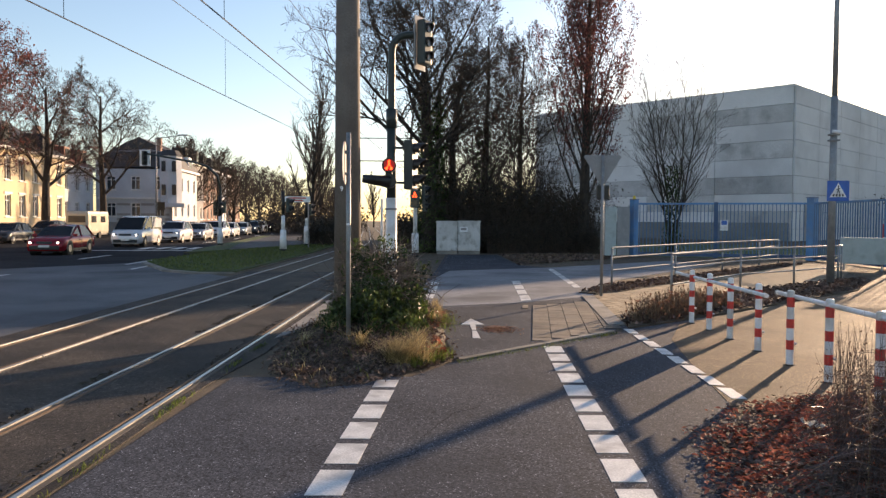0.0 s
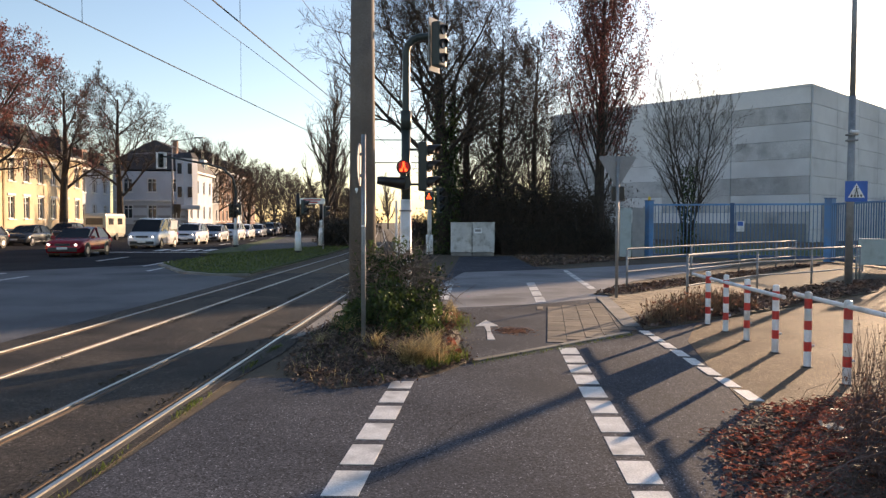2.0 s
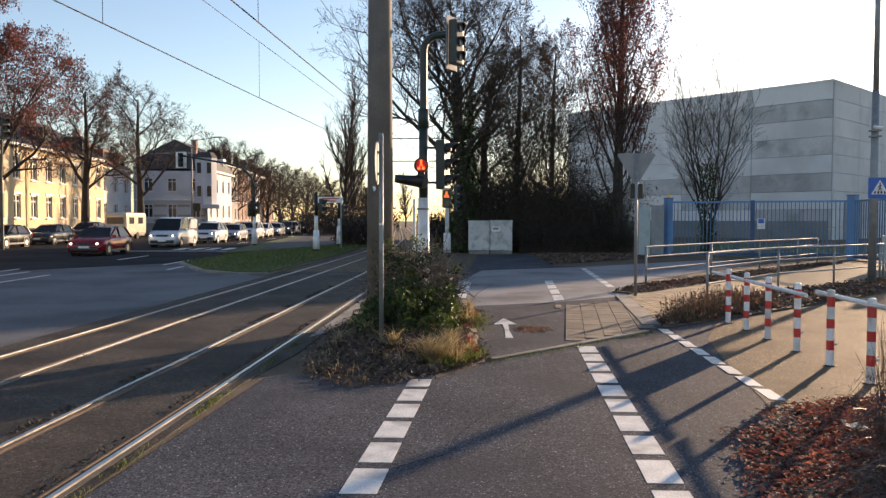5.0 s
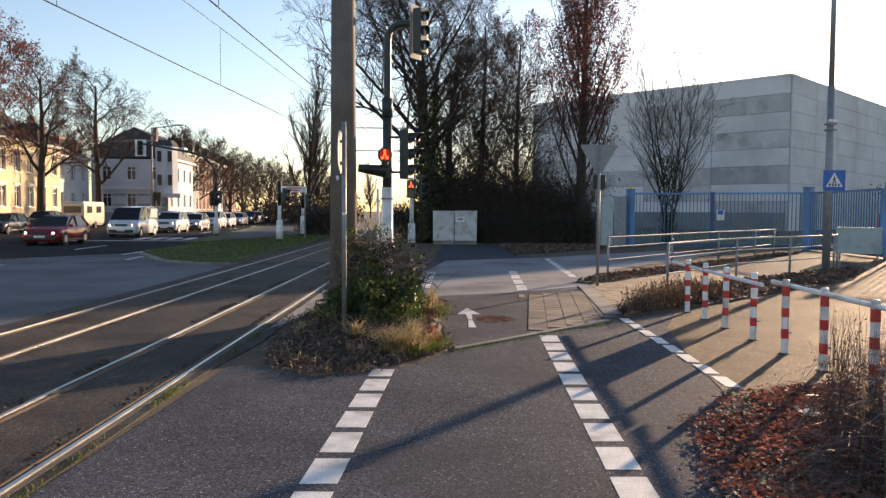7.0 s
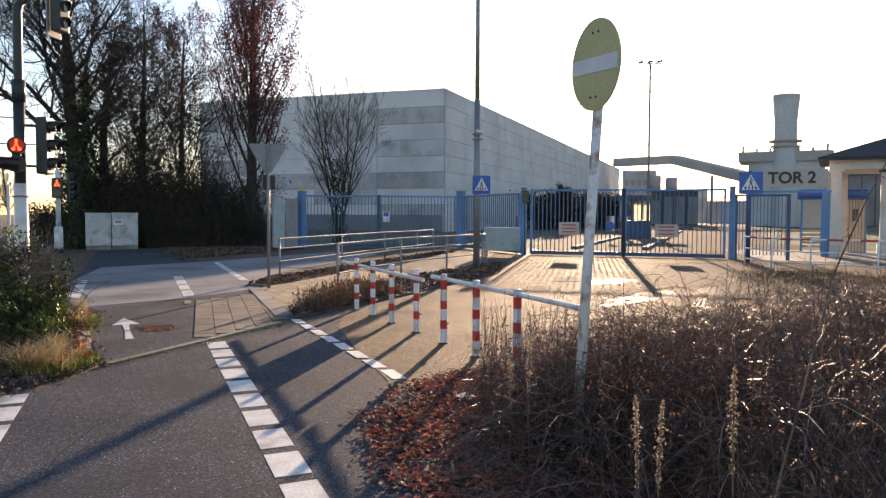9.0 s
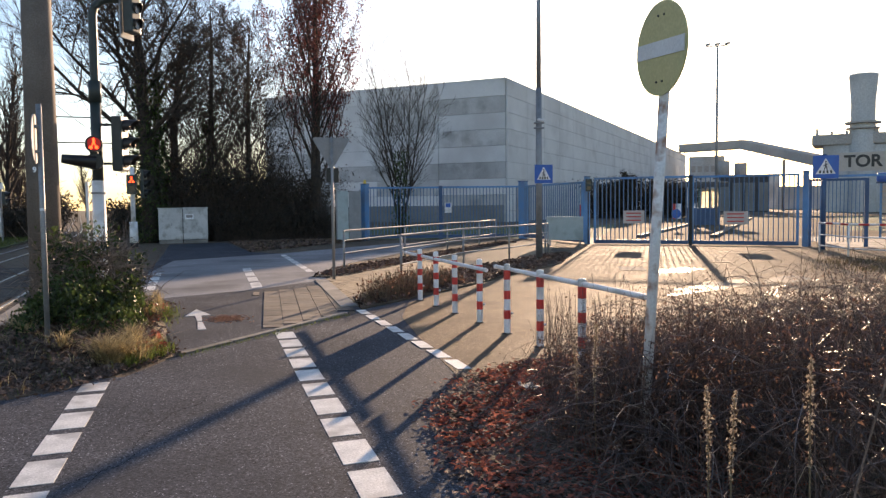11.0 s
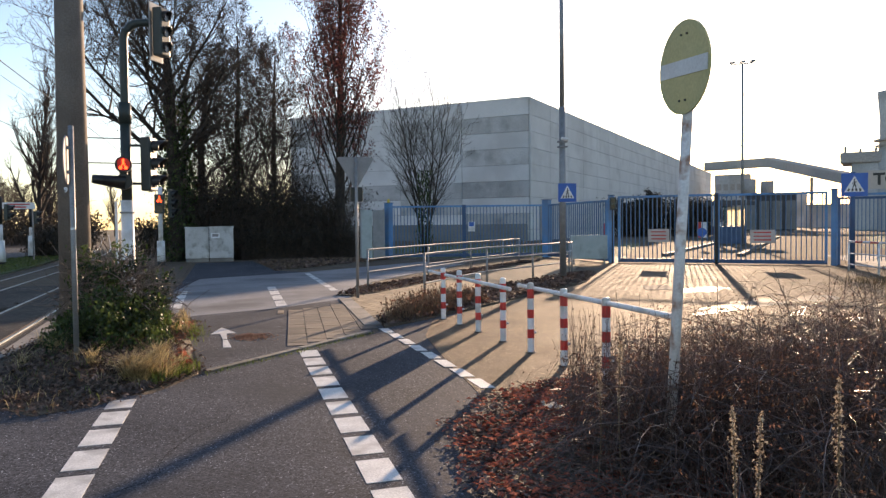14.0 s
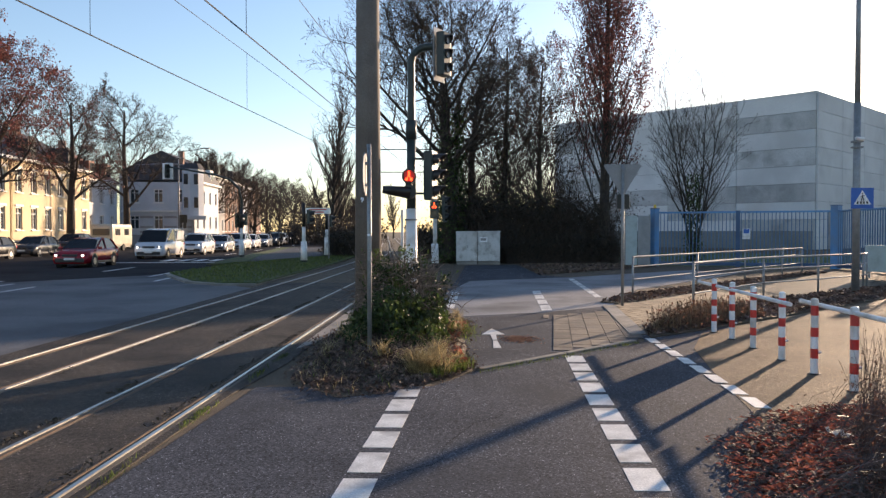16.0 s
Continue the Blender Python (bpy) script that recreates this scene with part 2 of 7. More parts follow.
M["plaster_yellow"] = mat("plaster_yellow", (0.62, 0.49, 0.31), (0.7, 0.57, 0.38), 0.6, 20, 0.9, 0, 0.15, 0.005, 0.1, (0.54, 0.46, 0.35), 0.4)
M["plaster_white"] = mat("plaster_white", (0.52, 0.54, 0.58), (0.61, 0.63, 0.66), 0.5, 20, 0.9, 0, 0.15, 0.005, 0.1, (0.52, 0.54, 0.57), 0.4)
M["plaster_grey"] = mat("plaster_grey", (0.3, 0.29, 0.29), (0.38, 0.37, 0.36), 0.5, 20, 0.9, 0, 0.15, 0.005, 0.1, (0.25, 0.24, 0.24), 0.4)
M["plaster_brick"] = mat("plaster_brick", (0.2, 0.12, 0.09), (0.27, 0.17, 0.13), 0.8, 20, 0.9, 0, 0.2, 0.005, 0.2)
M["roof"] = mat("roof", (0.035, 0.033, 0.036), (0.06, 0.055, 0.057), 1, 15, 0.7, 0, 0.4, 0.02, 0.3)
M["roof_red"] = mat("roof_red", (0.17, 0.075, 0.05), (0.25, 0.11, 0.075), 1, 15, 0.8, 0, 0.4, 0.02, 0.3)
M["glass"] = mat("glass", (0.03, 0.035, 0.04), (0.06, 0.065, 0.07), 0.7, 20, 0.1, 0, 0, 0.002, 0.1)
M["frame_white"] = mat("frame_white", (0.68, 0.67, 0.65), (0.76, 0.75, 0.73), 3, 40, 0.6, 0, 0, 0.002, 0.06)
M["rubber"] = mat("rubber", (0.012, 0.012, 0.012), (0.02, 0.02, 0.02), 6, 60, 0.85, 0, 0.2, 0.003, 0.2)
M["rim"] = mat("rim", (0.4, 0.4, 0.41), (0.5, 0.5, 0.51), 5, 40, 0.35, 0.8, 0, 0.002, 0.1)
M["car_trim"] = mat("car_trim", (0.015, 0.015, 0.016), (0.028, 0.028, 0.03), 5, 40, 0.5, 0, 0, 0.002, 0.1)
M["car_glass"] = mat("car_glass", (0.01, 0.011, 0.013), (0.02, 0.021, 0.023), 0.7, 20, 0.12, 0, 0, 0.002, 0.1, spec=0.25)
# cream colour stands in for the bright background seen through the booth
M["pane_daylit"] = leafy("pane_daylit", (0.62, 0.58, 0.48), (0.7, 0.66, 0.56), 0.8, 0.3)
M["headlight"] = glow("headlight", (1.0, 0.93, 0.8), 2.2)
M["tail_light"] = mat("tail_light", (0.4, 0.02, 0.02), (0.5, 0.03, 0.03), 5, 40, 0.2, 0, 0, 0.002, 0.1)
M["plate"] = mat("plate", (0.6, 0.6, 0.58), (0.7, 0.7, 0.68), 5, 40, 0.4, 0, 0, 0.002, 0.05)
for cn, c in {"red": (0.26, 0.012, 0.02), "white": (0.62, 0.63, 0.66), "silver": (0.36, 0.38, 0.41), "black": (0.012, 0.013, 0.016), "dark_grey": (0.06, 0.062, 0.068), "blue_grey": (0.1, 0.13, 0.17), "cream": (0.6, 0.55, 0.45)}.items():
    M["car_" + cn] = mat("car_" + cn, c, tuple(v * 1.12 for v in c), 2, 30, 0.22, 0.15, 0, 0.002, 0.05)
# both greys raised to put the aerial haze over the works into colour
M["industrial_hazed"] = mat("industrial_hazed", (0.5, 0.49, 0.47), (0.58, 0.57, 0.55), 0.15, 4, 0.85, 0, 0.1, 0.02, 0.15, (0.36, 0.34, 0.31), 0.1)
M["industrial_brown_hazed"] = mat("industrial_brown_hazed", (0.4, 0.36, 0.32), (0.48, 0.43, 0.38), 0.15, 4, 0.85, 0, 0.1, 0.02, 0.15)
M["beige"] = mat("beige", (0.5, 0.45, 0.38), (0.58, 0.53, 0.45), 1, 20, 0.8, 0, 0.1, 0.004, 0.1, (0.42, 0.37, 0.3), 1.0)
M["sign_pink"] = mat("sign_pink", (0.5, 0.42, 0.38), (0.58, 0.5, 0.46), 3, 40, 0.6, 0, 0, 0.002, 0.1)
M["booth_green"] = mat("booth_green", (0.03, 0.09, 0.1), (0.05, 0.12, 0.13), 2, 40, 0.5, 0, 0, 0.002, 0.1)
M["cream_plaster"] = mat("cream_plaster", (0.62, 0.58, 0.52), (0.7, 0.66, 0.6), 1, 20, 0.85, 0, 0.1, 0.004, 0.08, (0.55, 0.5, 0.44), 1.0)
M["mint"] = mat("mint", (0.36, 0.43, 0.43), (0.44, 0.5, 0.5), 2, 40, 0.6, 0, 0.1, 0.002, 0.1, (0.3, 0.35, 0.34), 2)
M["wire"] = mat("wire", (0.03, 0.03, 0.032), (0.05, 0.05, 0.05), 5, 40, 0.5, 0.5, 0, 0.002, 0.1)
M["water"] = mat("water", (0.05, 0.05, 0.05), (0.07, 0.065, 0.06), 3, 12, 0.62, 0, 0.25, 0.004, 0.1, spec=0.07)
M["patch_orange"] = mat("patch_orange", (0.42, 0.19, 0.1), (0.5, 0.26, 0.15), 5, 60, 0.85, 0, 0.4, 0.004, 0.4)
M["brown_sign"] = mat("brown_sign", (0.45, 0.4, 0.34), (0.52, 0.46, 0.4), 5, 60, 0.6, 0, 0, 0.004, 0.1)
M["yellow_lamp"] = mat("yellow_lamp", (0.8, 0.55, 0.05), (0.85, 0.6, 0.08), 5, 60, 0.3, 0, 0, 0.004, 0.05)


# ---- building helpers ----
def link(name, mesh, material, parent=None, label=""):
    if material and not mesh.materials:
        mesh.materials.append(material)
    ob = new(name, mesh)
    if parent:
        ob.parent = parent
    return tagged(ob, label) if label else ob


def part(name, bm, material, parent=None, label="", smooth=False):
    """One mesh object from a bmesh, under a thing or a part."""
    me = bpy.data.meshes.new(name)
    bmesh.ops.recalc_face_normals(bm, faces=bm.faces)
    bm.to_mesh(me)
    bm.free()
    if smooth:
        for p in me.polygons:
            p.use_smooth = True
    return link(name, me, material, parent, label)


def thing(name, label, category, loc=(0, 0, 0), rz=0.0, group="", kind="", tilt=(0, 0), size=1.0):
    ob = tagged(new(name), label, category, group, kind)
    ob.matrix_basis = pose(*loc, tilt[0], tilt[1], rz) @ Matrix.Diagonal((size, size, size, 1))
    ob.empty_display_size = 0.2
    return ob


def box(bm, c, s, rot=None, bevel=0.0):
    m = Matrix.Translation(c) @ (rot or Matrix()) @ Matrix.Diagonal((*s, 1))
    vs = bmesh.ops.create_cube(bm, size=1.0, matrix=m)["verts"]
    if bevel:
        es = list({e for v in vs for e in v.link_edges})
        bmesh.ops.bevel(bm, geom=es, offset=bevel, segments=2, affect="EDGES", profile=0.6)
    return bm


def tube(bm, p0, p1, r0, r1=None, n=10):
    p0, p1 = Vector(p0), Vector(p1)
    r1 = r0 if r1 is None else r1
    q = (p1 - p0).to_track_quat("Z", "Y").to_matrix().to_4x4()
    m = Matrix.Translation((p0 + p1) / 2) @ q
    bmesh.ops.create_cone(bm, cap_ends=True, segments=n, radius1=r0, radius2=r1, depth=(p1 - p0).length, matrix=m)
    return bm


def B():
    return bmesh.new()


def prism(bm, pts, z0, z1):
    """A flat polygon (plan points) with thickness."""
    lo = [bm.verts.new((x, y, z0)) for x, y in pts]
    hi = [bm.verts.new((x, y, z1)) for x, y in pts]
    bm.faces.new(hi)
    bm.faces.new(lo[::-1])
    for i in range(len(pts)):
        j = (i + 1) % len(pts)
        bm.faces.new((lo[i], lo[j], hi[j], hi[i]))
    return bm


def sweep(lines, sides=3):
    """Mesh data for many thin tapering tubes: lines are (points, radii)."""
    vs, fs = [], []
    ring = [(math.cos(2 * math.pi * k / sides), math.sin(2 * math.pi * k / sides)) for k in range(sides)]
    for pts, rad in lines:
        n = len(pts)
        base = len(vs)
        for i in range(n):
            a, b = pts[max(0, i - 1)], pts[min(n - 1, i + 1)]
            dx, dy, dz = b[0] - a[0], b[1] - a[1], b[2] - a[2]
            ln = math.sqrt(dx * dx + dy * dy + dz * dz) or 1e-6
            dx, dy, dz = dx / ln, dy / ln, dz / ln
            if abs(dz) < 0.9:
                h = math.hypot(dx, dy)
                ux, uy, uz = -dy / h, dx / h, 0.0
            else:
                h = math.hypot(dx, dz)
                ux, uy, uz = dz / h, 0.0, -dx / h
            wx, wy, wz = dy * uz - dz * uy, dz * ux - dx * uz, dx * uy - dy * ux
            r, p = rad[i], pts[i]
            for c, s in ring:
                vs.append((p[0] + r * (c * ux + s * wx), p[1] + r * (c * uy + s * wy), p[2] + r * (c * uz + s * wz)))
        for i in range(n - 1):
            o = base + i * sides
            for k in range(sides):
                l = (k + 1) % sides
                fs.append((o + k, o + l, o + sides + l, o + sides + k))
    return vs, fs


def raw(name, vs, fs, material, parent=None, label="", smooth=False):
    me = bpy.data.meshes.new(name)
    me.from_pydata(vs, [], fs)
    if smooth:
        me.polygons.foreach_set("use_smooth", [True] * len(me.polygons))
    me.update()
    return link(name, me, material, parent, label)


def leaf_cloud(places, size, rng, flat=0.0, fold=0.25):
    """Mesh data for many small folded leaves (two triangles-pairs each) at the given places."""
    vs, fs = [], []
    for p in places:
        s = size * rng.uniform(0.6, 1.3)
        a = rng.uniform(0, 6.283)
        t = rng.uniform(-1, 1) * (1 - flat) * 1.4
        r = rng.uniform(-1, 1) * (1 - flat) * 1.4
        ca, sa, ct, st, cr, sr = math.cos(a), math.sin(a), math.cos(t), math.sin(t), math.cos(r), math.sin(r)
        ex = (ca * ct, sa * ct, st)
        ey = (-sa * cr, ca * cr, sr)
        o = len(vs)
        up = fold * s
        for u, v, w in ((-0.6, 0, 0), (0, -0.32, up), (0.6, 0, 0), (0, 0.32, up)):
            vs.append((p[0] + s * (u * ex[0] + v * ey[0]), p[1] + s * (u * ex[1] + v * ey[1]), p[2] + s * (u * ex[2] + v * ey[2]) + w))
        fs.append((o, o + 1, o + 2))
        fs.append((o, o + 2, o + 3))
    return vs, fs


def letters(name, body, size, material, parent, m, depth=0.004, label=""):
    cu = bpy.data.curves.new(name, "FONT")
    cu.body, cu.size, cu.extrude, cu.align_x, cu.align_y = body, size, depth, "CENTER", "CENTER"
    cu.offset = size * 0.032
    tmp = bpy.data.objects.new(name, cu)
    scene.collection.objects.link(tmp)
    me = bpy.data.meshes.new_from_object(tmp)
    bpy.data.objects.remove(tmp)
    me.transform(m)
    me.materials.clear()
    return link(name, me, material, parent, label)


def sheet(name, pts, z, material, label, thick=0.03, category="ground"):
    """A piece of ground surface, laid as a slab."""
    return tagged(part(name, prism(B(), pts, z - thick, z), material), label, category, kind="structure")


def az(a, d):
    return (d * math.sin(radians(a)), d * math.cos(radians(a)))

# ---- ground ----
R = random.Random(7)
bm = B()
bmesh.ops.create_grid(bm, x_segments=2, y_segments=2, size=1500)
tagged(part("ground", bm, M["dirt"]), "wide bare earth and grass ground", "ground", kind="structure")

U, NR = Vector((-0.087, 0.996)), Vector((0.996, 0.087))   # the street's way, and its right


def st(s, o):
    """Plan point s metres along the queue's lane and o metres to its right."""
    p = Vector((-20.2, 43.0)) + U * s + NR * o
    return (p.x, p.y)


def bend(y):
    """How far the tracks have swung to the left at y."""
    if y < 35:
        return 0.0
    if y < 75:
        return -0.00125 * (y - 35) ** 2
    return -2.0 - 0.1 * (y - 75)


sheet("road", [st(-90, 14), st(-26, 9.5), st(-8, 8.2), st(420, 4.2), st(420, -15.5), st(-90, -15.5)], 0.004, M["asphalt_road"], "grey asphalt carriageway of a wide street", category="road")
sheet("forecourt", [(-7.21, -30.90), (9.27, -30.90), (9.35, 3.12), (5.11, 14.15), (3.16, 13.81), (2.89, 12.15), (0.10, 9.50), (-0.41, 8.54), (-2.44, 8.45), (-2.66, 3.13), (-2.68, -30.90)], 0.008, M["asphalt"], "dark coarse asphalt of the cycle crossing", category="pavement")
sheet("junction", [(-7.21, -30.90), (-61.80, -41.20), (-44.24, 8.43), (-15.91, 26.21), (-12.37, 31.10), (-9.51, 26.12), (-7.70, 24.60), (-6.43, 23.16)], 0.008, M["asphalt_pale"], "worn pale asphalt between road and tram tracks", category="road")
trk = [(-2.63, -30), (-2.62, 8)] + [(-2.45 + bend(y), y) for y in range(10, 27, 4)] + [(-6.75 + bend(y), y) for y in range(26, 8, -4)] + [(-6.75, -30)]
sheet("track_bed", trk, 0.012, M["track"], "brownish asphalt between the tram rails", category="pavement")
gb = [(-2.45 + bend(y), y) for y in range(26, 400, 12)] + [(-6.75 + bend(y), y) for y in range(398, 20, -12)]
sheet("track_ballast", gb, 0.006, M["dirt"], "dark ballast bed under the tram tracks", category="ground")
sheet("path", [(0.10, 9.55), (2.72, 12.05), (3.02, 12.98), (3.38, 17.59), (4.39, 19.48), (5.32, 23.34), (4.17, 29.00), (3.06, 30.56), (2.81, 39.96), (0.09, 39.35), (-0.28, 27.53), (-0.57, 21.80), (-0.69, 15.67), (-0.10, 12.92)], 0.010, M["asphalt"], "dark asphalt cycle path beyond the kerb", category="pavement")
sheet("side_street", [(-0.69, 15.40), (1.66, 16.46), (3.47, 17.94), (5.24, 23.01), (11.47, 31.76), (10.41, 34.69), (4.08, 29.16), (0.18, 26.88), (-0.52, 21.80)], 0.014, M["asphalt_lane"], "pale worn asphalt of a crossing side lane", category="road")
sheet("yard", [(5.11, 14.15), (4.1, 13.1), (3.45, 11.4), (3.1, 9.4), (2.8, 7.4), (2.17, 4.75), (4.21, 1.05), (41.20, -10.30), (57.49, 9.58), (33.96, 33.96), (17.34, 35.19), (13.25, 23.26), (10.97, 20.05)], 0.012, M["yard"], "sunlit pale concrete yard before the gate", category="pavement")
sheet("plant_road", [(17.64, 29.05), (23.85, 23.11), (67.92, 45.28), (96.21, 86.08), (73.52, 93.12), (41.08, 62.99)], 0.016, M["plant_road"], "pale roadway running into the works", category="road")
sheet("plant_lawn", [(10.12, 39.22), (17.85, 36.56), (17.72, 31.58), (41.80, 56.22), (29.39, 55.84), (14.04, 64.60), (6.19, 54.13)], 0.010, M["grass_ground"], "mown lawn inside the fence", category="ground")
sheet("plant_lawn", [(40.0, 36.0), (76.0, 70.0), (98.0, 58.0), (84.0, 34.0), (48.0, 22.0), (38.5, 27.0)], 0.018, M["grass_ground"], "lawn behind the pedestrian gate", category="ground")
sheet("walk_bed", [(3.02, 12.89), (4.33, 14.16), (12.41, 23.43), (17.51, 31.96), (15.54, 32.82), (10.01, 26.93), (4.52, 20.17), (3.38, 17.68)], 0.018, M["joint"], "sandy bed under the block paving", category="pavement")

for cx, cy, rx, ry, sd in ((11.0, 13.1, 1.5, 0.42, 1), (13.2, 13.5, 1.1, 0.35, 2), (12.4, 16.4, 0.9, 0.5, 3), (9.6, 12.3, 0.7, 0.22, 4)):
    rim = []
    for k in range(40):
        a = 2 * math.pi * k / 40
        f = 1 + 0.5 * noise.noise(Vector((math.cos(a) * 1.7, math.sin(a) * 1.7, sd * 3.1))) + 0.25 * noise.noise(Vector((math.cos(a) * 5, math.sin(a) * 5, sd * 1.7)))
        u, v = rx * f * math.cos(a), ry * f * math.sin(a)
        rim.append((cx + 0.9 * u - 0.43 * v, cy + 0.43 * u + 0.9 * v))
    sheet("puddle", rim, 0.0145, M["water"], "shallow puddle glinting on the yard", 0.004, "water")
sheet("drain_cover", [(11.1, 17.0), (11.7, 16.7), (12.4, 17.9), (11.8, 18.2)], 0.017, M["asphalt"], "dark iron drain cover in the yard", 0.006, "pavement")
crack = tagged(new("crack"), "thin cracks in the cycle crossing asphalt", "pavement", kind="structure")
for pts in ([(-0.2, 6.2), (-0.24, 5.95), (-0.22, 5.8), (-0.3, 5.6), (-0.42, 5.52), (-0.65, 5.3)], [(-0.42, 5.52), (-0.5, 5.2), (-0.75, 4.9)], [(0.35, 7.4), (0.28, 7.1), (0.05, 6.9), (-0.2, 6.2)]):
    raw("crack_line", *sweep([([(x, y, 0.0042) for x, y in pts], [0.0055] * len(pts))], 4), M["crack"], crack)

# grass wedge between road and tracks, with its kerb
wedge = [(-12.05, 30.31), (-9.53, 25.79), (-8.08, 24.61), (-6.94, 24.75), (-6.95 + bend(40), 40), (-6.95 + bend(58), 58), (-10.18, 48.86), (-12.27, 39.73)]
sheet("median_kerb", [(x * 1.0 - (0.12 if x < -8 else 0), y - 0.12) for x, y in wedge], 0.08, M["concrete_strip"], "low concrete kerb round the grass median", 0.1, "kerb")
sheet("median_grass", [(x + 0.05, y + 0.06) for x, y in wedge], 0.11, M["grass_ground"], "green lawn median beside the tracks", 0.05, "ground")
sheet("median_path", [(-7.2 + bend(58), 58), (-11.96, 41.44), (-14.07, 51.46), (-17.97, 78.54), (-14.60, 78.33), (-9.46, 53.63)], 0.125, M["asphalt_old"], "grey asphalt footpath on the median", 0.06, "pavement")
sheet("median_verge", [(-12.28, 41.80), (-13.25, 38.37), (-15.09, 50.29), (-19.19, 79.43), (-17.58, 79.33), (-13.99, 51.46)], 0.115, M["grass_ground"], "narrow green verge beside the road", 0.06, "ground")
sheet("far_pavement", [st(-60, -15.5), st(400, -15.5), st(400, -22), st(-60, -22)], 0.10, M["concrete_strip"], "pale footway in front of the houses", 0.12, "pavement")

# kerb stones between crossing and path
kd = Vector((2.58, 2.63)).normalized()
kerb = tagged(new("kerb"), "worn low kerb with grass in its joint", "kerb", kind="structure")
for i in range(4):
    a = Vector((0.12, 9.52)) + kd * (i * 0.93)
    m = Matrix.Translation((a.x + kd.x * 0.46, a.y + kd.y * 0.46, 0.012)) @ Matrix.Rotation(math.atan2(kd.y, kd.x), 4, "Z")
    part("kerb_stone", box(B(), m.translation, (0.91, 0.11, 0.05), Matrix.Rotation(math.atan2(kd.y, kd.x), 4, "Z"), 0.012), M["concrete_strip"], kerb)

# tram rails
def rail_line(x, y0, y1):
    pts = [(x + bend(y), y) for y in np.linspace(y0, y1, 90)]
    return pts


for i, x in enumerate((-2.79, -3.80, -5.25, -6.25)):
    r = thing("tram_rail", "bright worn steel tram rail set in the paving", "rail", group="tram rails", kind="structure")
    pts = rail_line(x, -14, 230)
    # the flat dark strip stands for the grooves beside head and lip
    for nm, o0, o1, z, mt in (("rail_head", -0.02, 0.018, 0.030, M["steel_rail"]), ("rail_lip", 0.068, 0.088, 0.022, M["rust_rail"]), ("rail_foot", -0.07, 0.105, 0.0155, M["slab_dark"])):
        bm = B()
        sgn = -1 if i % 2 == 0 else 1
        prev = None
        for (px, py) in pts:
            a, b = px + sgn * o0, px + sgn * o1
            cur = [bm.verts.new((a, py, 0)), bm.verts.new((a, py, z)), bm.verts.new((b, py, z)), bm.verts.new((b, py, 0))]
            if prev:
                for k in range(3):
                    bm.faces.new((prev[k], prev[k + 1], cur[k + 1], cur[k]))
            prev = cur
        part(nm, bm, mt, r)

# concrete strip beside the nearest rail, past the mast
sheet("track_strip", [(-2.61, 11.25), (-2.45, 11.81), (-1.97, 15.24), (-1.13, 22.65), (-1.89, 22.66), (-2.62 + bend(18), 18)], 0.016, M["concrete_strip"], "pale concrete strip beside the rail", category="pavement")

# ---- painted marks ----
marks = tagged(new("lane_marking"), "white dashed cycle crossing lines", "road marking", kind="structure")


def dash(x, y, w, l, skew=0.0, z=0.0115, slope=0.05):
    bm = prism(B(), [(x, y), (x + w, y + skew), (x + w + slope * l, y + l + skew), (x + slope * l, y + l)], z - 0.004, z)
    part("dash", bm, M["white_paint"], marks)


for k in range(-3, 5):
    y = 5.40 + 0.643 * k
    dash(-0.95 + 0.045 * (y - 5), y, 0.25, 0.5 if k < 4 else 0.36)
for k in range(-4, 8):
    y = 5.69 + 0.644 * k
    dash(1.145 + 0.05 * (y - 5.7), y, 0.25, 0.5)
for k in range(8):
    y = 7.50 + 0.635 * k
    dash(2.89 + 0.012 * (y - 7.5), y + 0.03, 0.15, 0.5, -0.04, 0.0165)
for k in range(4):
    dash(-0.49 + 0.03 * k, 17.3 + 1.2 * k, 0.22, 0.95, 0, 0.0175, 0.02)
    dash(1.71 + 0.075 * k, 16.85 + 1.45 * k, 0.24, 1.15, 0.1, 0.0175, 0.06)
for k in range(7):
    dash(3.5 + 0.055 * k, 20.3 + 1.15 * k, 0.2, 0.95, 0.1, 0.0175, 0.06)
arrow = thing("arrow_marking", "white straight arrow painted on the cycle path", "road marking", (0.46, 11.4, 0.012), 0, kind="structure")
part("shaft", prism(B(), [(-0.06, 0), (0.06, 0), (0.035, 0.75), (-0.035, 0.75)], -0.002, 0.004), M["white_paint"], arrow)
part("stem", prism(B(), [(-0.035, 0.85), (0.035, 0.85), (0.05, 1.5), (-0.05, 1.5)], -0.002, 0.004), M["white_paint"], arrow)
part("head", prism(B(), [(-0.2, 1.5), (0.2, 1.5), (0, 2.3)], -0.002, 0.004), M["white_paint"], arrow)
for s in range(-3, 7):
    a, b = st(s * 12 - 10, 3.1), st(s * 12 - 6, 3.1)
    bm = prism(B(), [a, b, (b[0] + 0.14, b[1]), (a[0] + 0.14, a[1])], 0.004, 0.0085)
    part("lane_dash", bm, M["white_paint"], marks)
for s, o in ((-14, 6.4), (-17, 7.5), (-20, 2.0), (-23, 4.5)):
    a, b = st(s, o), st(s + 3.5, o)
    part("lane_dash", prism(B(), [a, b, (b[0] + 0.14, b[1]), (a[0] + 0.14, a[1])], 0.004, 0.0085), M["white_paint"], marks)
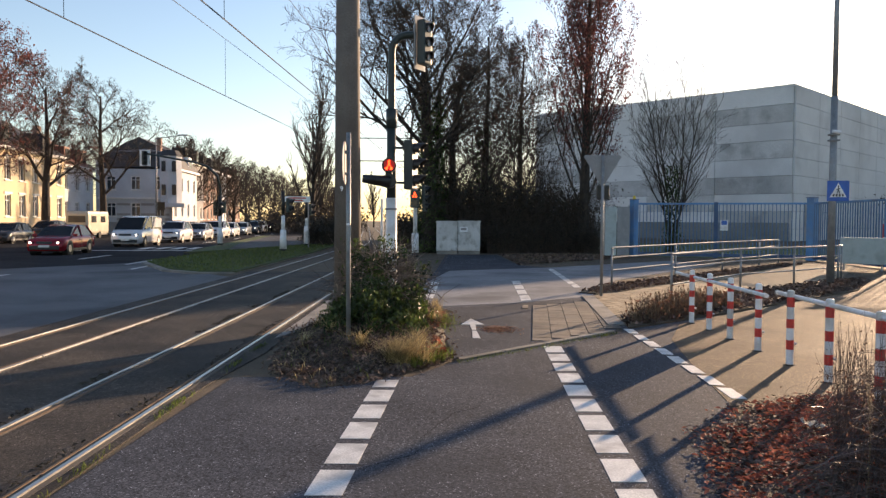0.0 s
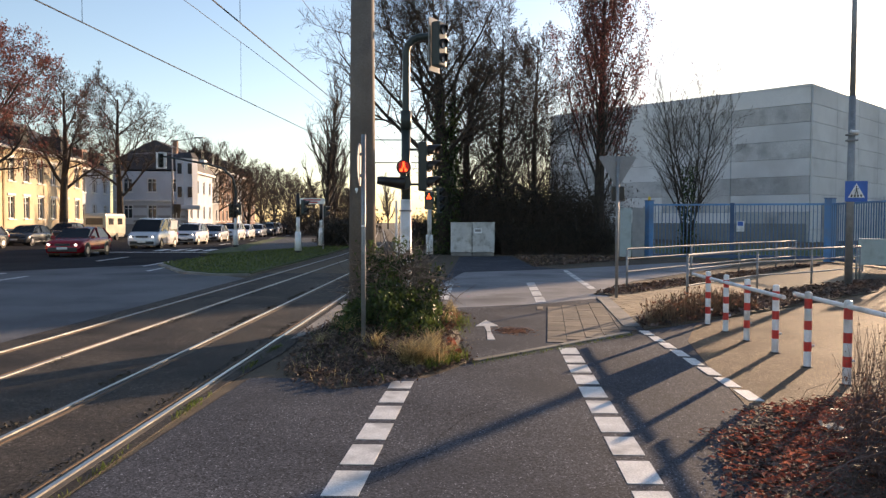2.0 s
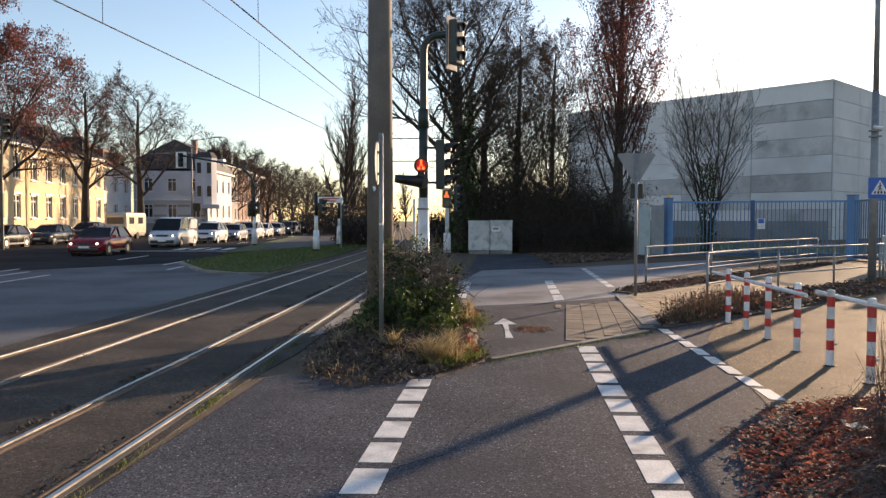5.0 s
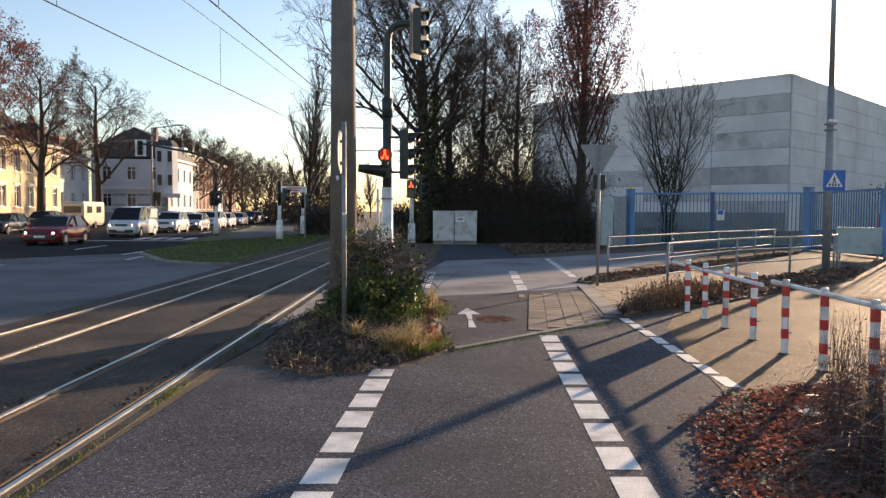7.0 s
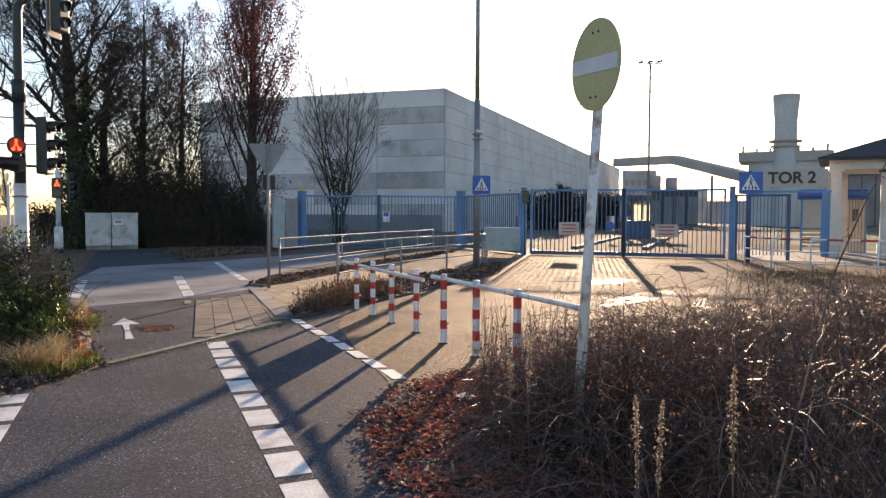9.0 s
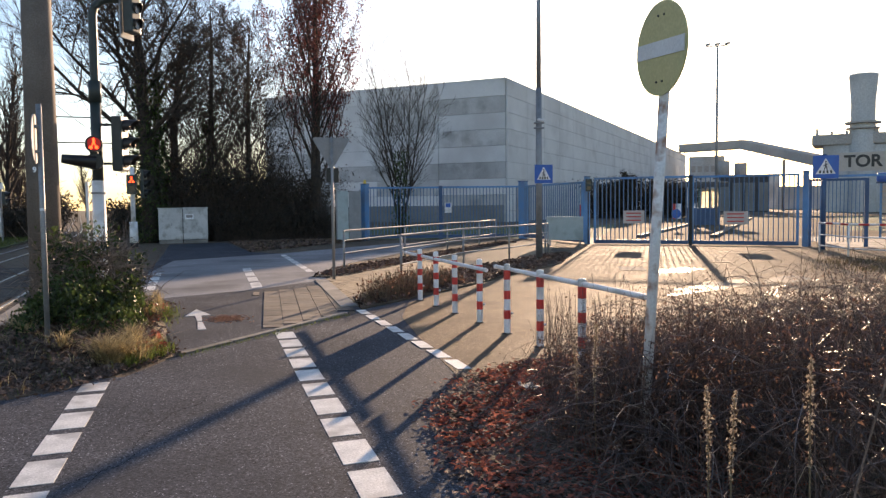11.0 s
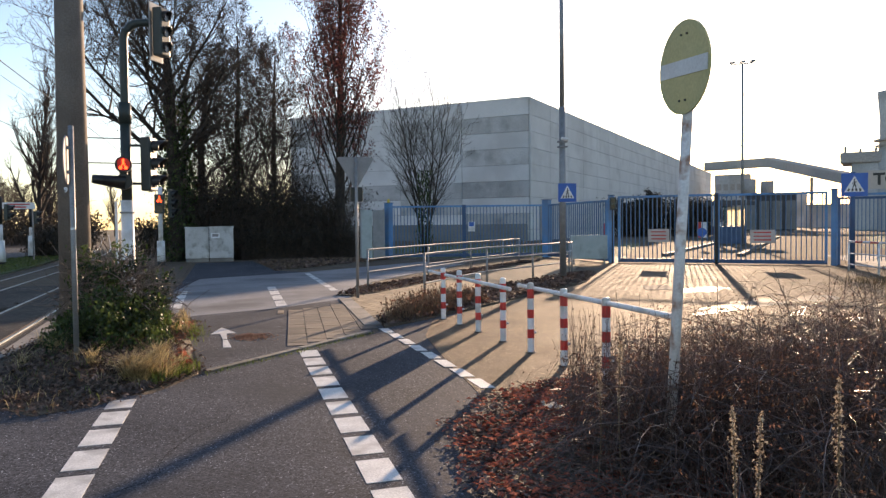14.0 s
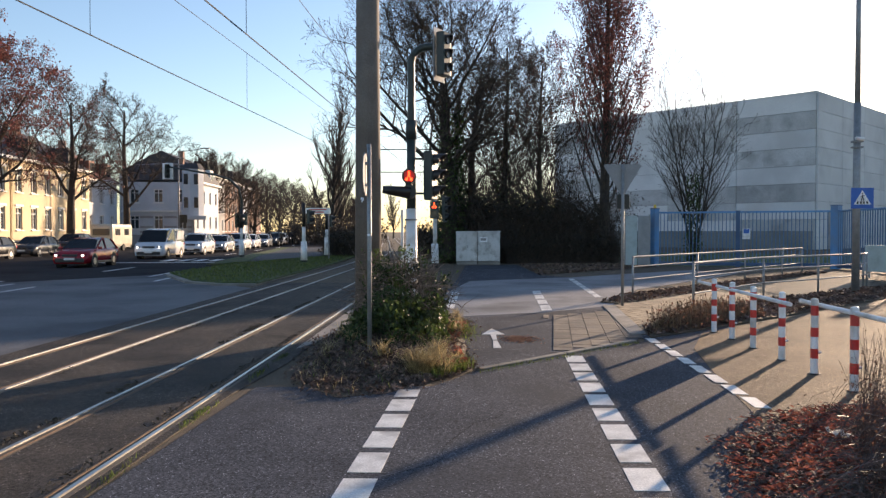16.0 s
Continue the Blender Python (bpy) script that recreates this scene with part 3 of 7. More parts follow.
for k in range(9):
    a = st(3.4 - 1.8, 2.0 + k * 0.95)
    part("crosswalk_bar", prism(B(), [a, (a[0] + 0.5, a[1] + 0.1), (a[0] + 0.1, a[1] + 3.2), (a[0] - 0.4, a[1] + 3.1)], 0.004, 0.0085), M["white_paint"], marks)
a, b = st(-0.5, -1.6), st(-0.5, 8.0)
part("stop_line", prism(B(), [a, b, (b[0], b[1] + 0.45), (a[0], a[1] + 0.45)], 0.004, 0.0085), M["white_paint"], marks)

# ---- street furniture ----
def bollard(loc, rz, label):
    t = thing("bollard", label, "bollard", loc, rz, "red and white bollards")
    r = 0.045
    zs = [0, 0.2, 0.32, 0.47, 0.585, 0.735, 0.86, 0.93]
    for i in range(7):
        part("red_band" if i % 2 else "white_band", tube(B(), (0, 0, zs[i]), (0, 0, zs[i + 1]), r + (0.0012 if i % 2 else 0), None, 20), M["red_paint" if i % 2 else "white_metal"], t, smooth=False)
    bm = B()
    bmesh.ops.create_uvsphere(bm, u_segments=20, v_segments=8, radius=r, matrix=Matrix.Translation((0, 0, 0.93)) @ Matrix.Diagonal((1, 1, 0.45, 1)))
    part("cap", bm, M["white_metal"], t, smooth=True)
    bm = tube(B(), (r - 0.01, 0, 0.27), (r + 0.035, 0, 0.27), 0.016, None, 8)
    part("lock_stud", bm, M["white_metal"], t)
    bm = B()
    bmesh.ops.create_cone(bm, cap_ends=True, segments=14, radius1=0.085, radius2=0.06, depth=0.012, matrix=Matrix.Translation((0, 0, 0.007)))
    part("foot_collar", bm, M["track"], t, "crumbled asphalt round the foot")
    return t


for i, (x, y) in enumerate(((4.37, 13.27), (4.38, 12.41), (4.36, 11.45), (4.35, 10.39), (4.32, 9.36), (4.28, 8.32), (4.17, 7.14))):
    bollard((x, y, 0.012), R.uniform(-20, 20), "steel bollard with red and white bands in the yard" if i != 6 else "red and white steel bollard among dry weeds")


def barrier(p0, p1):
    t = thing("barrier_pole", "long white steel barrier pole fixed along the bollards", "barrier", (p0[0], p0[1], 0.012))
    a, b = Vector((0, 0, p0[2])), Vector((p1[0] - p0[0], p1[1] - p0[1], p1[2]))
    part("boom", tube(B(), a, b, 0.029, None, 12), M["white_metal"], t, smooth=False)
    d = b - a
    part("end_cap", tube(B(), a - d.normalized() * 0.02, a, 0.038, None, 12), M["galv"], t)
    return t


barrier((4.45, 14.4, 0.82), (4.25, 9.9, 0.82))
barrier((4.43, 9.98, 0.86), (4.045, 5.8, 0.9))

# catenary mast
mast = thing("catenary_mast", "round grey concrete mast carrying the tram wires", "mast", (-1.69, 12.79, 0))
bm = B()
tube(bm, (0, 0, 0), (0, 0, 9.5), 0.235, 0.17, 40)
part("shaft", bm, M["pole_concrete"], mast, smooth=True)
letters("number", "9", 0.11, M["white_metal"], mast, pose(-0.075, -0.209, 2.33, 90, 0, -18) , 0.006, "small white painted figure")
part("collar_band", tube(B(), (0, 0, 7.2), (0, 0, 7.3), 0.205, None, 30), M["galv"], mast)
part("bracket_arm", tube(B(), (0, 0, 7.25), (-4.4, 0.2, 7.25), 0.035, None, 8), M["galv"], mast)
part("stay", tube(B(), (0, 0, 8.6), (-2.8, 0.1, 7.28), 0.012, None, 6), M["wire"], mast)

# round sign on its own post, seen from the edge
t = thing("sign_post", "grey steel post with a round sign seen edge on", "sign", (-1.38, 10.42, 0))
part("post", tube(B(), (0, 0, 0), (0, 0, 3.02), 0.032, None, 14), M["galv"], t, smooth=True)
e = Matrix.Rotation(radians(91), 4, "Z") @ Matrix.Rotation(radians(90), 4, "X")
bm = B()
bmesh.ops.create_cone(bm, cap_ends=True, segments=40, radius1=0.3, radius2=0.3, depth=0.012, matrix=Matrix.Translation((-0.055, 0, 2.6)) @ e)
part("disc", bm, M["sign_grey"], t)
for z in (2.45, 2.75):
    part("clamp", box(B(), (-0.03, 0, z), (0.05, 0.09, 0.04), None, 0.005), M["galv"], t)
part("sticker", box(B(), (0, -0.032, 1.75), (0.05, 0.006, 0.03)), M["white_metal"], t)


def signal_head(parent, loc, rz, n=3, r=0.1, lit=None, back=False, name="signal_head", hood=0.2):
    """A lamp housing: rounded case with n hooded lenses facing local -y."""
    h = n * (2 * r + 0.09) + 0.03
    m = Matrix.Translation(loc) @ Matrix.Rotation(radians(rz), 4, "Z")
    bm = box(B(), (0, 0, 0), (2 * r + 0.1, 0.17, h), None, 0.03)
    bm.transform(m)
    case = part(name, bm, M["signal_green"], parent)
    for k in range(n):
        z = h / 2 - 0.06 - r - k * (2 * r + 0.09)
        bm = tube(B(), (0, -0.08, z), (0, -0.105, z), r, r * 0.96, 24)
        bm.transform(m)
        part("lens", bm, M["lens_dark"], case)
        bm = B()
        rows = []
        for a in np.linspace(-30, 210, 17):
            c, s = math.cos(radians(a)), math.sin(radians(a))
            ln = hood * (0.55 + 0.45 * max(0, s))
            rows.append([bm.verts.new(((r + 0.012) * c, -0.08, z + (r + 0.012) * s)), bm.verts.new(((r + 0.006) * c, -0.08 - ln, z - 0.02 * 0 + (r + 0.006) * s)),
                         bm.verts.new(((r + 0.0) * c, -0.08 - ln, z + r * s)), bm.verts.new(((r + 0.004) * c, -0.08, z + (r + 0.004) * s))])
        for i in range(16):
            for j in range(3):
                bm.faces.new((rows[i][j], rows[i + 1][j], rows[i + 1][j + 1], rows[i][j + 1]))
        bm.transform(m)
        part("hood", bm, M["signal_black"] if lit is None else M["signal_green"], case)
        if lit == k:
            figure = B()
            tube(figure, (0, -0.107, z + 0.062 * r / 0.1), (0, -0.115, z + 0.062 * r / 0.1), 0.019 * r / 0.1, None, 12)
            box(figure, (0, -0.111, z + 0.02 * r / 0.1), (0.032 * r / 0.1, 0.008, 0.05 * r / 0.1))
            for sx in (-1, 1):
                box(figure, (sx * 0.022 * r / 0.1, -0.111, z - 0.02 * r / 0.1), (0.018 * r / 0.1, 0.008, 0.06 * r / 0.1), Matrix.Rotation(radians(-25 * sx), 4, "Y"))
                tube(figure, (sx * 0.038 * r / 0.1, -0.107, z - 0.055 * r / 0.1), (sx * 0.038 * r / 0.1, -0.115, z - 0.055 * r / 0.1), 0.026 * r / 0.1, None, 14)
            figure.transform(m)
            part("lit_symbol", figure, M["lamp_red"], case, "glowing red symbol")
    return case


# signal mast with its bent arm
t = thing("traffic_signal", "dark green signal mast with curved arm and several lamp heads", "traffic light", (-1.02, 13.85, 0))
part("base_tube", tube(B(), (0, 0, 0), (0, 0, 2.22), 0.115, 0.1, 20), M["white_metal"], t, "white painted lower tube", True)
part("sleeve", tube(B(), (0, 0, 2.2), (0, 0, 3.5), 0.085, None, 18), M["signal_green"], t, smooth=True)
part("joint_collar", tube(B(), (0, 0, 3.5), (0, 0, 3.85), 0.1, None, 18), M["signal_green"], t, smooth=True)
pts = [(0, 0, 3.8), (0, 0, 4.9)] + [(0.3 - 0.3 * math.cos(a), 0, 4.9 + 0.3 * math.sin(a)) for a in np.linspace(0.2, 1.57, 7)] + [(0.45, 0, 5.21)]
vs, fs = sweep([(pts, [0.068] * len(pts))], 14)
raw("arm", vs, fs, M["signal_green"], t, "", True)
signal_head(t, (0.6, 0.0, 5.06), 58, 3, 0.085, None, name="high_signal_head", hood=0.1)
bm = box(B(), (0.51, 0.06, 5.06), (0.36, 0.02, 0.98), Matrix.Rotation(radians(58), 4, "Z"), 0.009)
part("backboard", bm, M["galv"], t, "grey contrast board")
signal_head(t, (0.36, -0.1, 2.82), 70, 3, 0.1, None, name="side_signal_head", hood=0.24)
for z in (2.5, 3.14):
    part("head_bracket", box(B(), (0.16, -0.02, z), (0.3, 0.04, 0.04)), M["signal_black"], t)
cyc = part("cycle_signal_head", tube(tube(B(), (-0.03, -0.16, 2.8), (-0.02, -0.34, 2.8), 0.135, 0.13, 24), (-0.03, -0.16, 2.52), (-0.02, -0.3, 2.52), 0.135, 0.13, 24), M["signal_black"], t, "round black lamp housing")
part("housing_link", box(B(), (-0.03, -0.2, 2.66), (0.12, 0.1, 0.2)), M["signal_black"], cyc)
part("lit_lens", tube(B(), (-0.02, -0.336, 2.8), (-0.02, -0.345, 2.8), 0.105, None, 24), M["lens_red"], cyc, "dim red glass")
fg = B()
tube(fg, (-0.02, -0.345, 2.872), (-0.02, -0.352, 2.872), 0.02, None, 12)
box(fg, (-0.02, -0.349, 2.825), (0.034, 0.008, 0.06))
for sx in (-1, 1):
    box(fg, (-0.02 + sx * 0.024, -0.349, 2.775), (0.018, 0.008, 0.065), Matrix.Rotation(radians(-25 * sx), 4, "Y"))
    tube(fg, (-0.02 + sx * 0.042, -0.345, 2.74), (-0.02 + sx * 0.042, -0.352, 2.74), 0.027, None, 14)
part("lit_symbol", fg, M["lamp_red"], cyc, "glowing red cycle symbol")
part("side_pipe", tube(B(), (-0.17, -0.02, 0), (-0.17, -0.02, 2.2), 0.025, None, 8), M["white_metal"], t)
for z in (1.2, 2.0):
    part("pipe_clamp", tube(B(), (0, 0, z), (0, 0, z + 0.03), 0.125, None, 16), M["galv"], t)
bm = tube(B(), (-0.0, -0.26, 2.5), (-0.5, -0.3, 2.56), 0.115, 0.07, 20)
part("long_hood", bm, M["signal_black"], t, "long black louvre tube", True)

# further signal by the cabinets
t = thing("traffic_signal", "slim white signal post with a lit red pedestrian lamp", "traffic light", (-1.44, 37.30, 0), size=0.867)
part("base_tube", tube(B(), (0, 0, 0.25), (0, 0, 1.35), 0.22, 0.2, 14), M["white_metal"], t, smooth=True)
part("foot", tube(B(), (0, 0, 0), (0, 0, 0.25), 0.2, None, 14), M["signal_black"], t, smooth=True)
part("post", tube(B(), (0, 0, 1.3), (0, 0, 4.2), 0.12, None, 14), M["white_metal"], t, smooth=True)
signal_head(t, (-0.02, -0.3, 3.3), 0, 2, 0.2, 0, name="pedestrian_head", hood=0.1)
signal_head(t, (0.55, 0.1, 3.35), 70, 3, 0.2, None, name="side_head", hood=0.3)

# signals on the median
def median_signal(loc, base_h, h, rz):
    t = thing("traffic_signal", "white post with a dark lamp head on the grass median", "traffic light", loc, 0, "median signals")
    part("base_tube", tube(B(), (0, 0, 0.12), (0, 0, base_h), 0.19, 0.16, 14), M["white_metal"], t, smooth=True)
    part("foot", tube(B(), (0, 0, 0), (0, 0, 0.13), 0.17, None, 14), M["signal_black"], t, smooth=True)
    part("post", tube(B(), (0, 0, base_h), (0, 0, h - 1.3), 0.1, None, 14), M["white_metal"], t, smooth=True)
    part("upper_post", tube(B(), (0, 0, h - 1.35), (0, 0, h), 0.1, None, 14), M["signal_black"], t, smooth=True)
    signal_head(t, (0.3, 0, h - 0.75), rz, 2, 0.14, None, name="lamp_head", hood=0.28)
    return t


median_signal((-8.76, 41.00, 0.1), 1.15, 3.25, 80)
median_signal((-9.18, 50.35, 0.1), 1.29, 3.14, 80)
median_signal((-14.86, 50.03, 0.1), 1.14, 3.25, -70)
t = thing("street_sign", "white street name board between two signal posts", "sign", (-9.05, 45.65, 0.1), size=0.830)
part("board", box(B(), (0.2, 0, 3.55), (1.9, 0.05, 0.42), None, 0.01), M["white_metal"], t)
for k in range(2):
    part("text_bar", box(B(), (0.2, -0.028, 3.64 - 0.18 * k), (1.3 - 0.4 * k, 0.006, 0.08)), M["red_paint"], t)
part("post", tube(B(), (1.0, 0.03, 0), (1.0, 0.03, 3.4), 0.05, None, 10), M["galv"], t)

# yield sign, from behind
t = thing("yield_sign", "grey back of a triangular yield sign on a steel post", "sign", (3.73, 17.89, 0.014), size=0.964)
part("post", tube(B(), (0, 0, 0), (0, 0, 3.5), 0.038, None, 14), M["galv"], t, smooth=True)
bm = prism(B(), [(-0.43, 0), (0.43, 0), (0.46, -0.04), (0.03, -0.77), (-0.03, -0.77), (-0.46, -0.04)], -0.008, 0.008)
bm.transform(Matrix.Translation((0, 0.05, 3.5)) @ Matrix.Rotation(radians(90), 4, "X"))
part("plate", bm, M["sign_grey"], t)
for z in (3.35, 3.05):
    part("clamp", box(B(), (0, 0.01, z), (0.12, 0.08, 0.03)), M["galv"], t)
part("small_box", box(B(), (0.02, 0.1, 2.58), (0.3, 0.16, 0.36), None, 0.02), M["signal_black"], t)

# no-entry sign, back towards the street, on a leaning rusty post
t = thing("no_entry_sign", "faded, backlit-coloured yellow no-entry disc with pale bar on leaning rusty post", "sign", (3.10, 4.50, 0), size=1.036)
top = Vector((0.145, -0.06, 2.93))
part("post", tube(B(), (0, 0, 0), top * 0.99, 0.034, None, 16), M["white_rusty"], t, "white post with rust streaks", True)
dm = Matrix.Translation((0.075, -0.075, 2.68)) @ Matrix.Rotation(radians(-95), 4, "Z") @ Matrix.Rotation(radians(3), 4, "Y") @ Matrix.Rotation(radians(90), 4, "X")
bm = B()
bmesh.ops.create_cone(bm, cap_ends=True, segments=56, radius1=0.3, radius2=0.3, depth=0.012, matrix=dm)
part("disc", bm, M["sign_backlit"], t, "faded olive yellow face, lightened as if backlit")
bm = box(B(), (0, 0, 0.009), (0.56, 0.1, 0.004))
bm.transform(dm)
part("bar", bm, M["sign_bar"], t, "pale bar")
bm = box(B(), (0, 0, -0.009), (0.5, 0.1, 0.004))
bm.transform(dm)
part("front_bar", bm, M["white_metal"], t)
for y in (-0.21, 0.21):
    for x in (-0.035, 0.035):
        bm = tube(B(), (x, y, 0.006), (x, y, 0.014), 0.007, None, 8)
        bm.transform(dm)
        part("bolt", bm, M["signal_black"], t)

# lamp post with crossing sign
def crossing_sign(t, c, w, rz):
    m = Matrix.Translation(c) @ Matrix.Rotation(radians(rz), 4, "Z")
    bm = box(B(), (0, 0, 0), (w, 0.02, w * 0.98), None, 0.006)
    bm.transform(m)
    pl = part("sign_plate", bm, M["blue_sign"], t, "blue square crossing sign")
    bm = prism(B(), [(-0.38 * w, -0.3 * w), (0.38 * w, -0.3 * w), (0, 0.38 * w)], 0.011, 0.015)
    bm.transform(m @ Matrix.Rotation(radians(90), 4, "X"))
    part("triangle", bm, M["white_metal"], pl)
    bm = B()
    for p, s, a in (((0, 0.1), (0.05, 0.14), 0), ((-0.03, -0.04), (0.04, 0.17), -18), ((0.035, -0.04), (0.04, 0.17), 18), ((0.0, 0.09), (0.2, 0.03), 25)):
        box(bm, (p[0] * w, p[1] * w, 0.017), (s[0] * w, s[1] * w, 0.004), Matrix.Rotation(radians(a), 4, "Z"))
    tube(bm, (0, 0.22 * w, 0.015), (0, 0.22 * w, 0.019), 0.035 * w, None, 10)
    for k in range(4):
        box(bm, ((-0.21 + 0.14 * k) * w, -0.21 * w, 0.017), (0.07 * w, 0.12 * w, 0.004), Matrix.Rotation(radians(-20 + 13 * k), 4, "Z"))
    bm.transform(m @ Matrix.Rotation(radians(90), 4, "X"))
    part("symbol", bm, M["signal_black"], pl)


t = thing("lamp_post", "tall grey steel lamp post with a blue crossing sign", "street lamp", (11.19, 21.77, 0.012), size=0.937)
part("lower_tube", tube(B(), (0, 0, 0), (0, 0, 5.8), 0.115, 0.1, 20), M["galv"], t, smooth=True)
part("upper_tube", tube(B(), (0, 0, 5.8), (0, 0, 11), 0.085, 0.06, 20), M["galv"], t, smooth=True)
crossing_sign(t, (0.1, -0.15, 2.9), 0.64, -8)
for z in (4.45, 4.62):
    part("camera_bracket", box(B(), (-0.02, -0.05, z), (0.3, 0.2, 0.05), None, 0.01), M["galv"], t)
part("small_camera", tube(B(), (-0.12, -0.15, 4.72), (0.12, -0.2, 4.68), 0.05, None, 10), M["white_metal"], t)

# handrails
def handrail(pts, h, zs, label):
    t = thing("handrail", label, "railing", (pts[0][0], pts[0][1], 0.018), 0, "tube railings")
    o = Vector(pts[0])
    loc = [Vector((*(Vector(p) - o), 0)) for p in pts]
    for p in loc:
        part("post", tube(B(), p, p + Vector((0, 0, h)), 0.03, None, 12), M["galv"], t, smooth=True)
    for z in zs:
        pl = [tuple(p + Vector((0, 0, z))) for p in loc]
        vs, fs = sweep([(pl, [0.028 if z == zs[0] else 0.02] * len(pl))], 10)
        raw("top_rail" if z == zs[0] else "cross_rail", vs, fs, M["galv"], t, "", True)
    return t


handrail([(5.04, 16.68), (7.96, 20.19), (10.13, 21.76), (12.48, 23.81), (12.81, 24.24)], 1.07, (1.07, 0.76, 0.4), "galvanised tube railing beside the paved walk")
handrail([(4.60, 20.68), (7.42, 24.11), (10.08, 27.24), (12.41, 29.64), (14.08, 31.69)], 1.07, (1.07, 0.8, 0.45), "galvanised tube railing before the blue fence")
t = thing("handrail", "tube railing with red and white top bar by the gatehouse", "railing", (0, 0, 0.012), 0, "tube railings")
run = [Vector(q) for q in ((21.3, 20.3, 0), (20.35, 18.25, 0), (20.6, 16.95, 0), (21.45, 15.3, 0), (22.3, 13.6, 0), (23.1, 12.0, 0))]
for q in run:
    part("post", tube(B(), q, q + Vector((0, 0, 1.02)), 0.03, None, 10), M["white_metal"], t, smooth=True)
for a, b in zip(run, run[1:]):
    for k in range(4):
        e0, e1 = a.lerp(b, k / 4), a.lerp(b, (k + 1) / 4)
        part("top_bar", tube(B(), e0 + Vector((0, 0, 1.02)), e1 + Vector((0, 0, 1.02)), 0.034, None, 10), M["red_paint" if k % 2 else "white_metal"], t)
    for z in (0.62, 0.25):
        part("cross_bar", tube(B(), a + Vector((0, 0, z)), b + Vector((0, 0, z)), 0.02, None, 8), M["white_metal"], t)

# ---- gates and fence ----
def bar_mesh(h, s):
    bm = box(B(), (0, 0, h / 2), (s, s, h))
    me = bpy.data.meshes.new("bar")
    bm.to_mesh(me)
    bm.free()
    me.materials.append(M["blue_bar_shaded"])
    return me


def gate_post(loc, w, h, name="gate_post", label="thick square blue steel gate post", lamp=False, shaft="blue_steel"):
    t = thing(name, label, "post", loc, 30)
    part("shaft", box(B(), (0, 0, h / 2), (w, w, h), None, 0.015), M[shaft], t)
    part("cap", box(B(), (0, 0, h + 0.02), (w + 0.04, w + 0.04, 0.04), None, 0.01), M["blue_dark"], t)
    if lamp:
        part("warning_lamp", tube(B(), (0, 0, h + 0.04), (0, 0, h + 0.22), 0.08, 0.06, 12), M["yellow_lamp"], t, "yellow warning lamp", True)
    return t


def bar_panel(name, p0, p1, h, pitch, label, bottom=0.12, mid=None):
    p0, p1 = Vector(p0), Vector(p1)
    d = p1 - p0
    L = d.length
    t = thing(name, label, "gate" if "gate" in name else "fence", (p0.x, p0.y, 0.01), math.degrees(math.atan2(d.y, d.x)), "blue works fence")
    for nm, z, s in (("bottom_rail", bottom, 0.16), ("top_rail", h, 0.09)):
        part(nm, box(B(), (L / 2, 0, z), (L, 0.08, s), None, 0.008), M["blue_dark" if z < 1 else "blue_steel"], t)
    for x in (0.05, L - 0.05):
        part("end_stile", box(B(), (x, 0, h / 2 + 0.05), (0.1, 0.1, h - 0.1)), M["blue_steel"], t)
    if mid:
        part("mid_stile", box(B(), (L * mid, 0, h / 2 + 0.05), (0.2, 0.16, h + 0.05)), M["blue_dark"], t)
    me = bar_mesh(h - bottom, 0.038)
    n = int(L / pitch)
    for i in range(1, n):
        b = new("bar", me)
        b.parent = t
        b.location = (L * i / n, 0, bottom)
    return t


FENCE_H = 2.72
bar_panel("bar_fence", (9.84, 38.60), (17.60, 36.08), FENCE_H, 0.17, "tall blue steel bar fence before the lawn", 0.16, 0.47)
bar_panel("bar_fence", (17.60, 36.01), (17.37, 29.50), 2.72, 0.21, "blue bar fence returning towards the gate", 0.14)
bar_panel("sliding_gate", (17.60, 29.02), (20.57, 26.27), 2.86, 0.18, "closed blue barred gate leaf of the works")
bar_panel("sliding_gate", (20.59, 26.25), (23.42, 23.32), 2.84, 0.18, "closed blue barred gate leaf with notice board")
gate_post((9.74, 38.67, 0), 0.32, 2.92, lamp=True)
gate_post((17.62, 36.08, 0), 0.36, 2.99)
gate_post((17.40, 29.25, 0), 0.19, 2.95)
gate_post((20.54, 26.22, 0), 0.12, 2.9, label="slim dark steel post between the gate leaves", shaft="signal_black")
gate_post((23.58, 23.15, 0), 0.2, 2.95)
t = thing("gate_signal", "small dark lamp box on the gate post", "traffic light", (17.29, 29.07, 0), size=0.892)
signal_head(t, (-0.1, -0.32, 2.9), -25, 2, 0.1, None, name="lamp_head", hood=0.1)
part("bracket", box(B(), (-0.06, -0.2, 2.9), (0.06, 0.2, 0.06)), M["signal_black"], t)
part("conduit", box(B(), (-0.1, -0.27, 1.3), (0.04, 0.04, 2.62)), M["signal_black"], t)
for p, w, h, z in (((18.83, 27.76), 0.9, 0.55, 1.2), ((21.74, 24.92), 0.93, 0.53, 1.15)):
    t = thing("notice_board", "pale notice board with faded writing on the gate bars", "sign", (*p, 0), -50)
    part("board", box(B(), (0, -0.1, z), (w, 0.02, h), None, 0.004), M["sign_pink"], t)
    for k in range(3):
        part("text_bar", box(B(), (0, -0.113, z + 0.16 - 0.15 * k), (w * 0.7, 0.004, 0.05)), M["red_paint"], t)
t = thing("notice_board", "blue and white notice on the fence bars", "sign", (13.85, 37.27, 0), -20, size=0.850)
part("board", box(B(), (0, -0.08, 1.95), (0.42, 0.02, 0.6), None, 0.004), M["white_metal"], t)
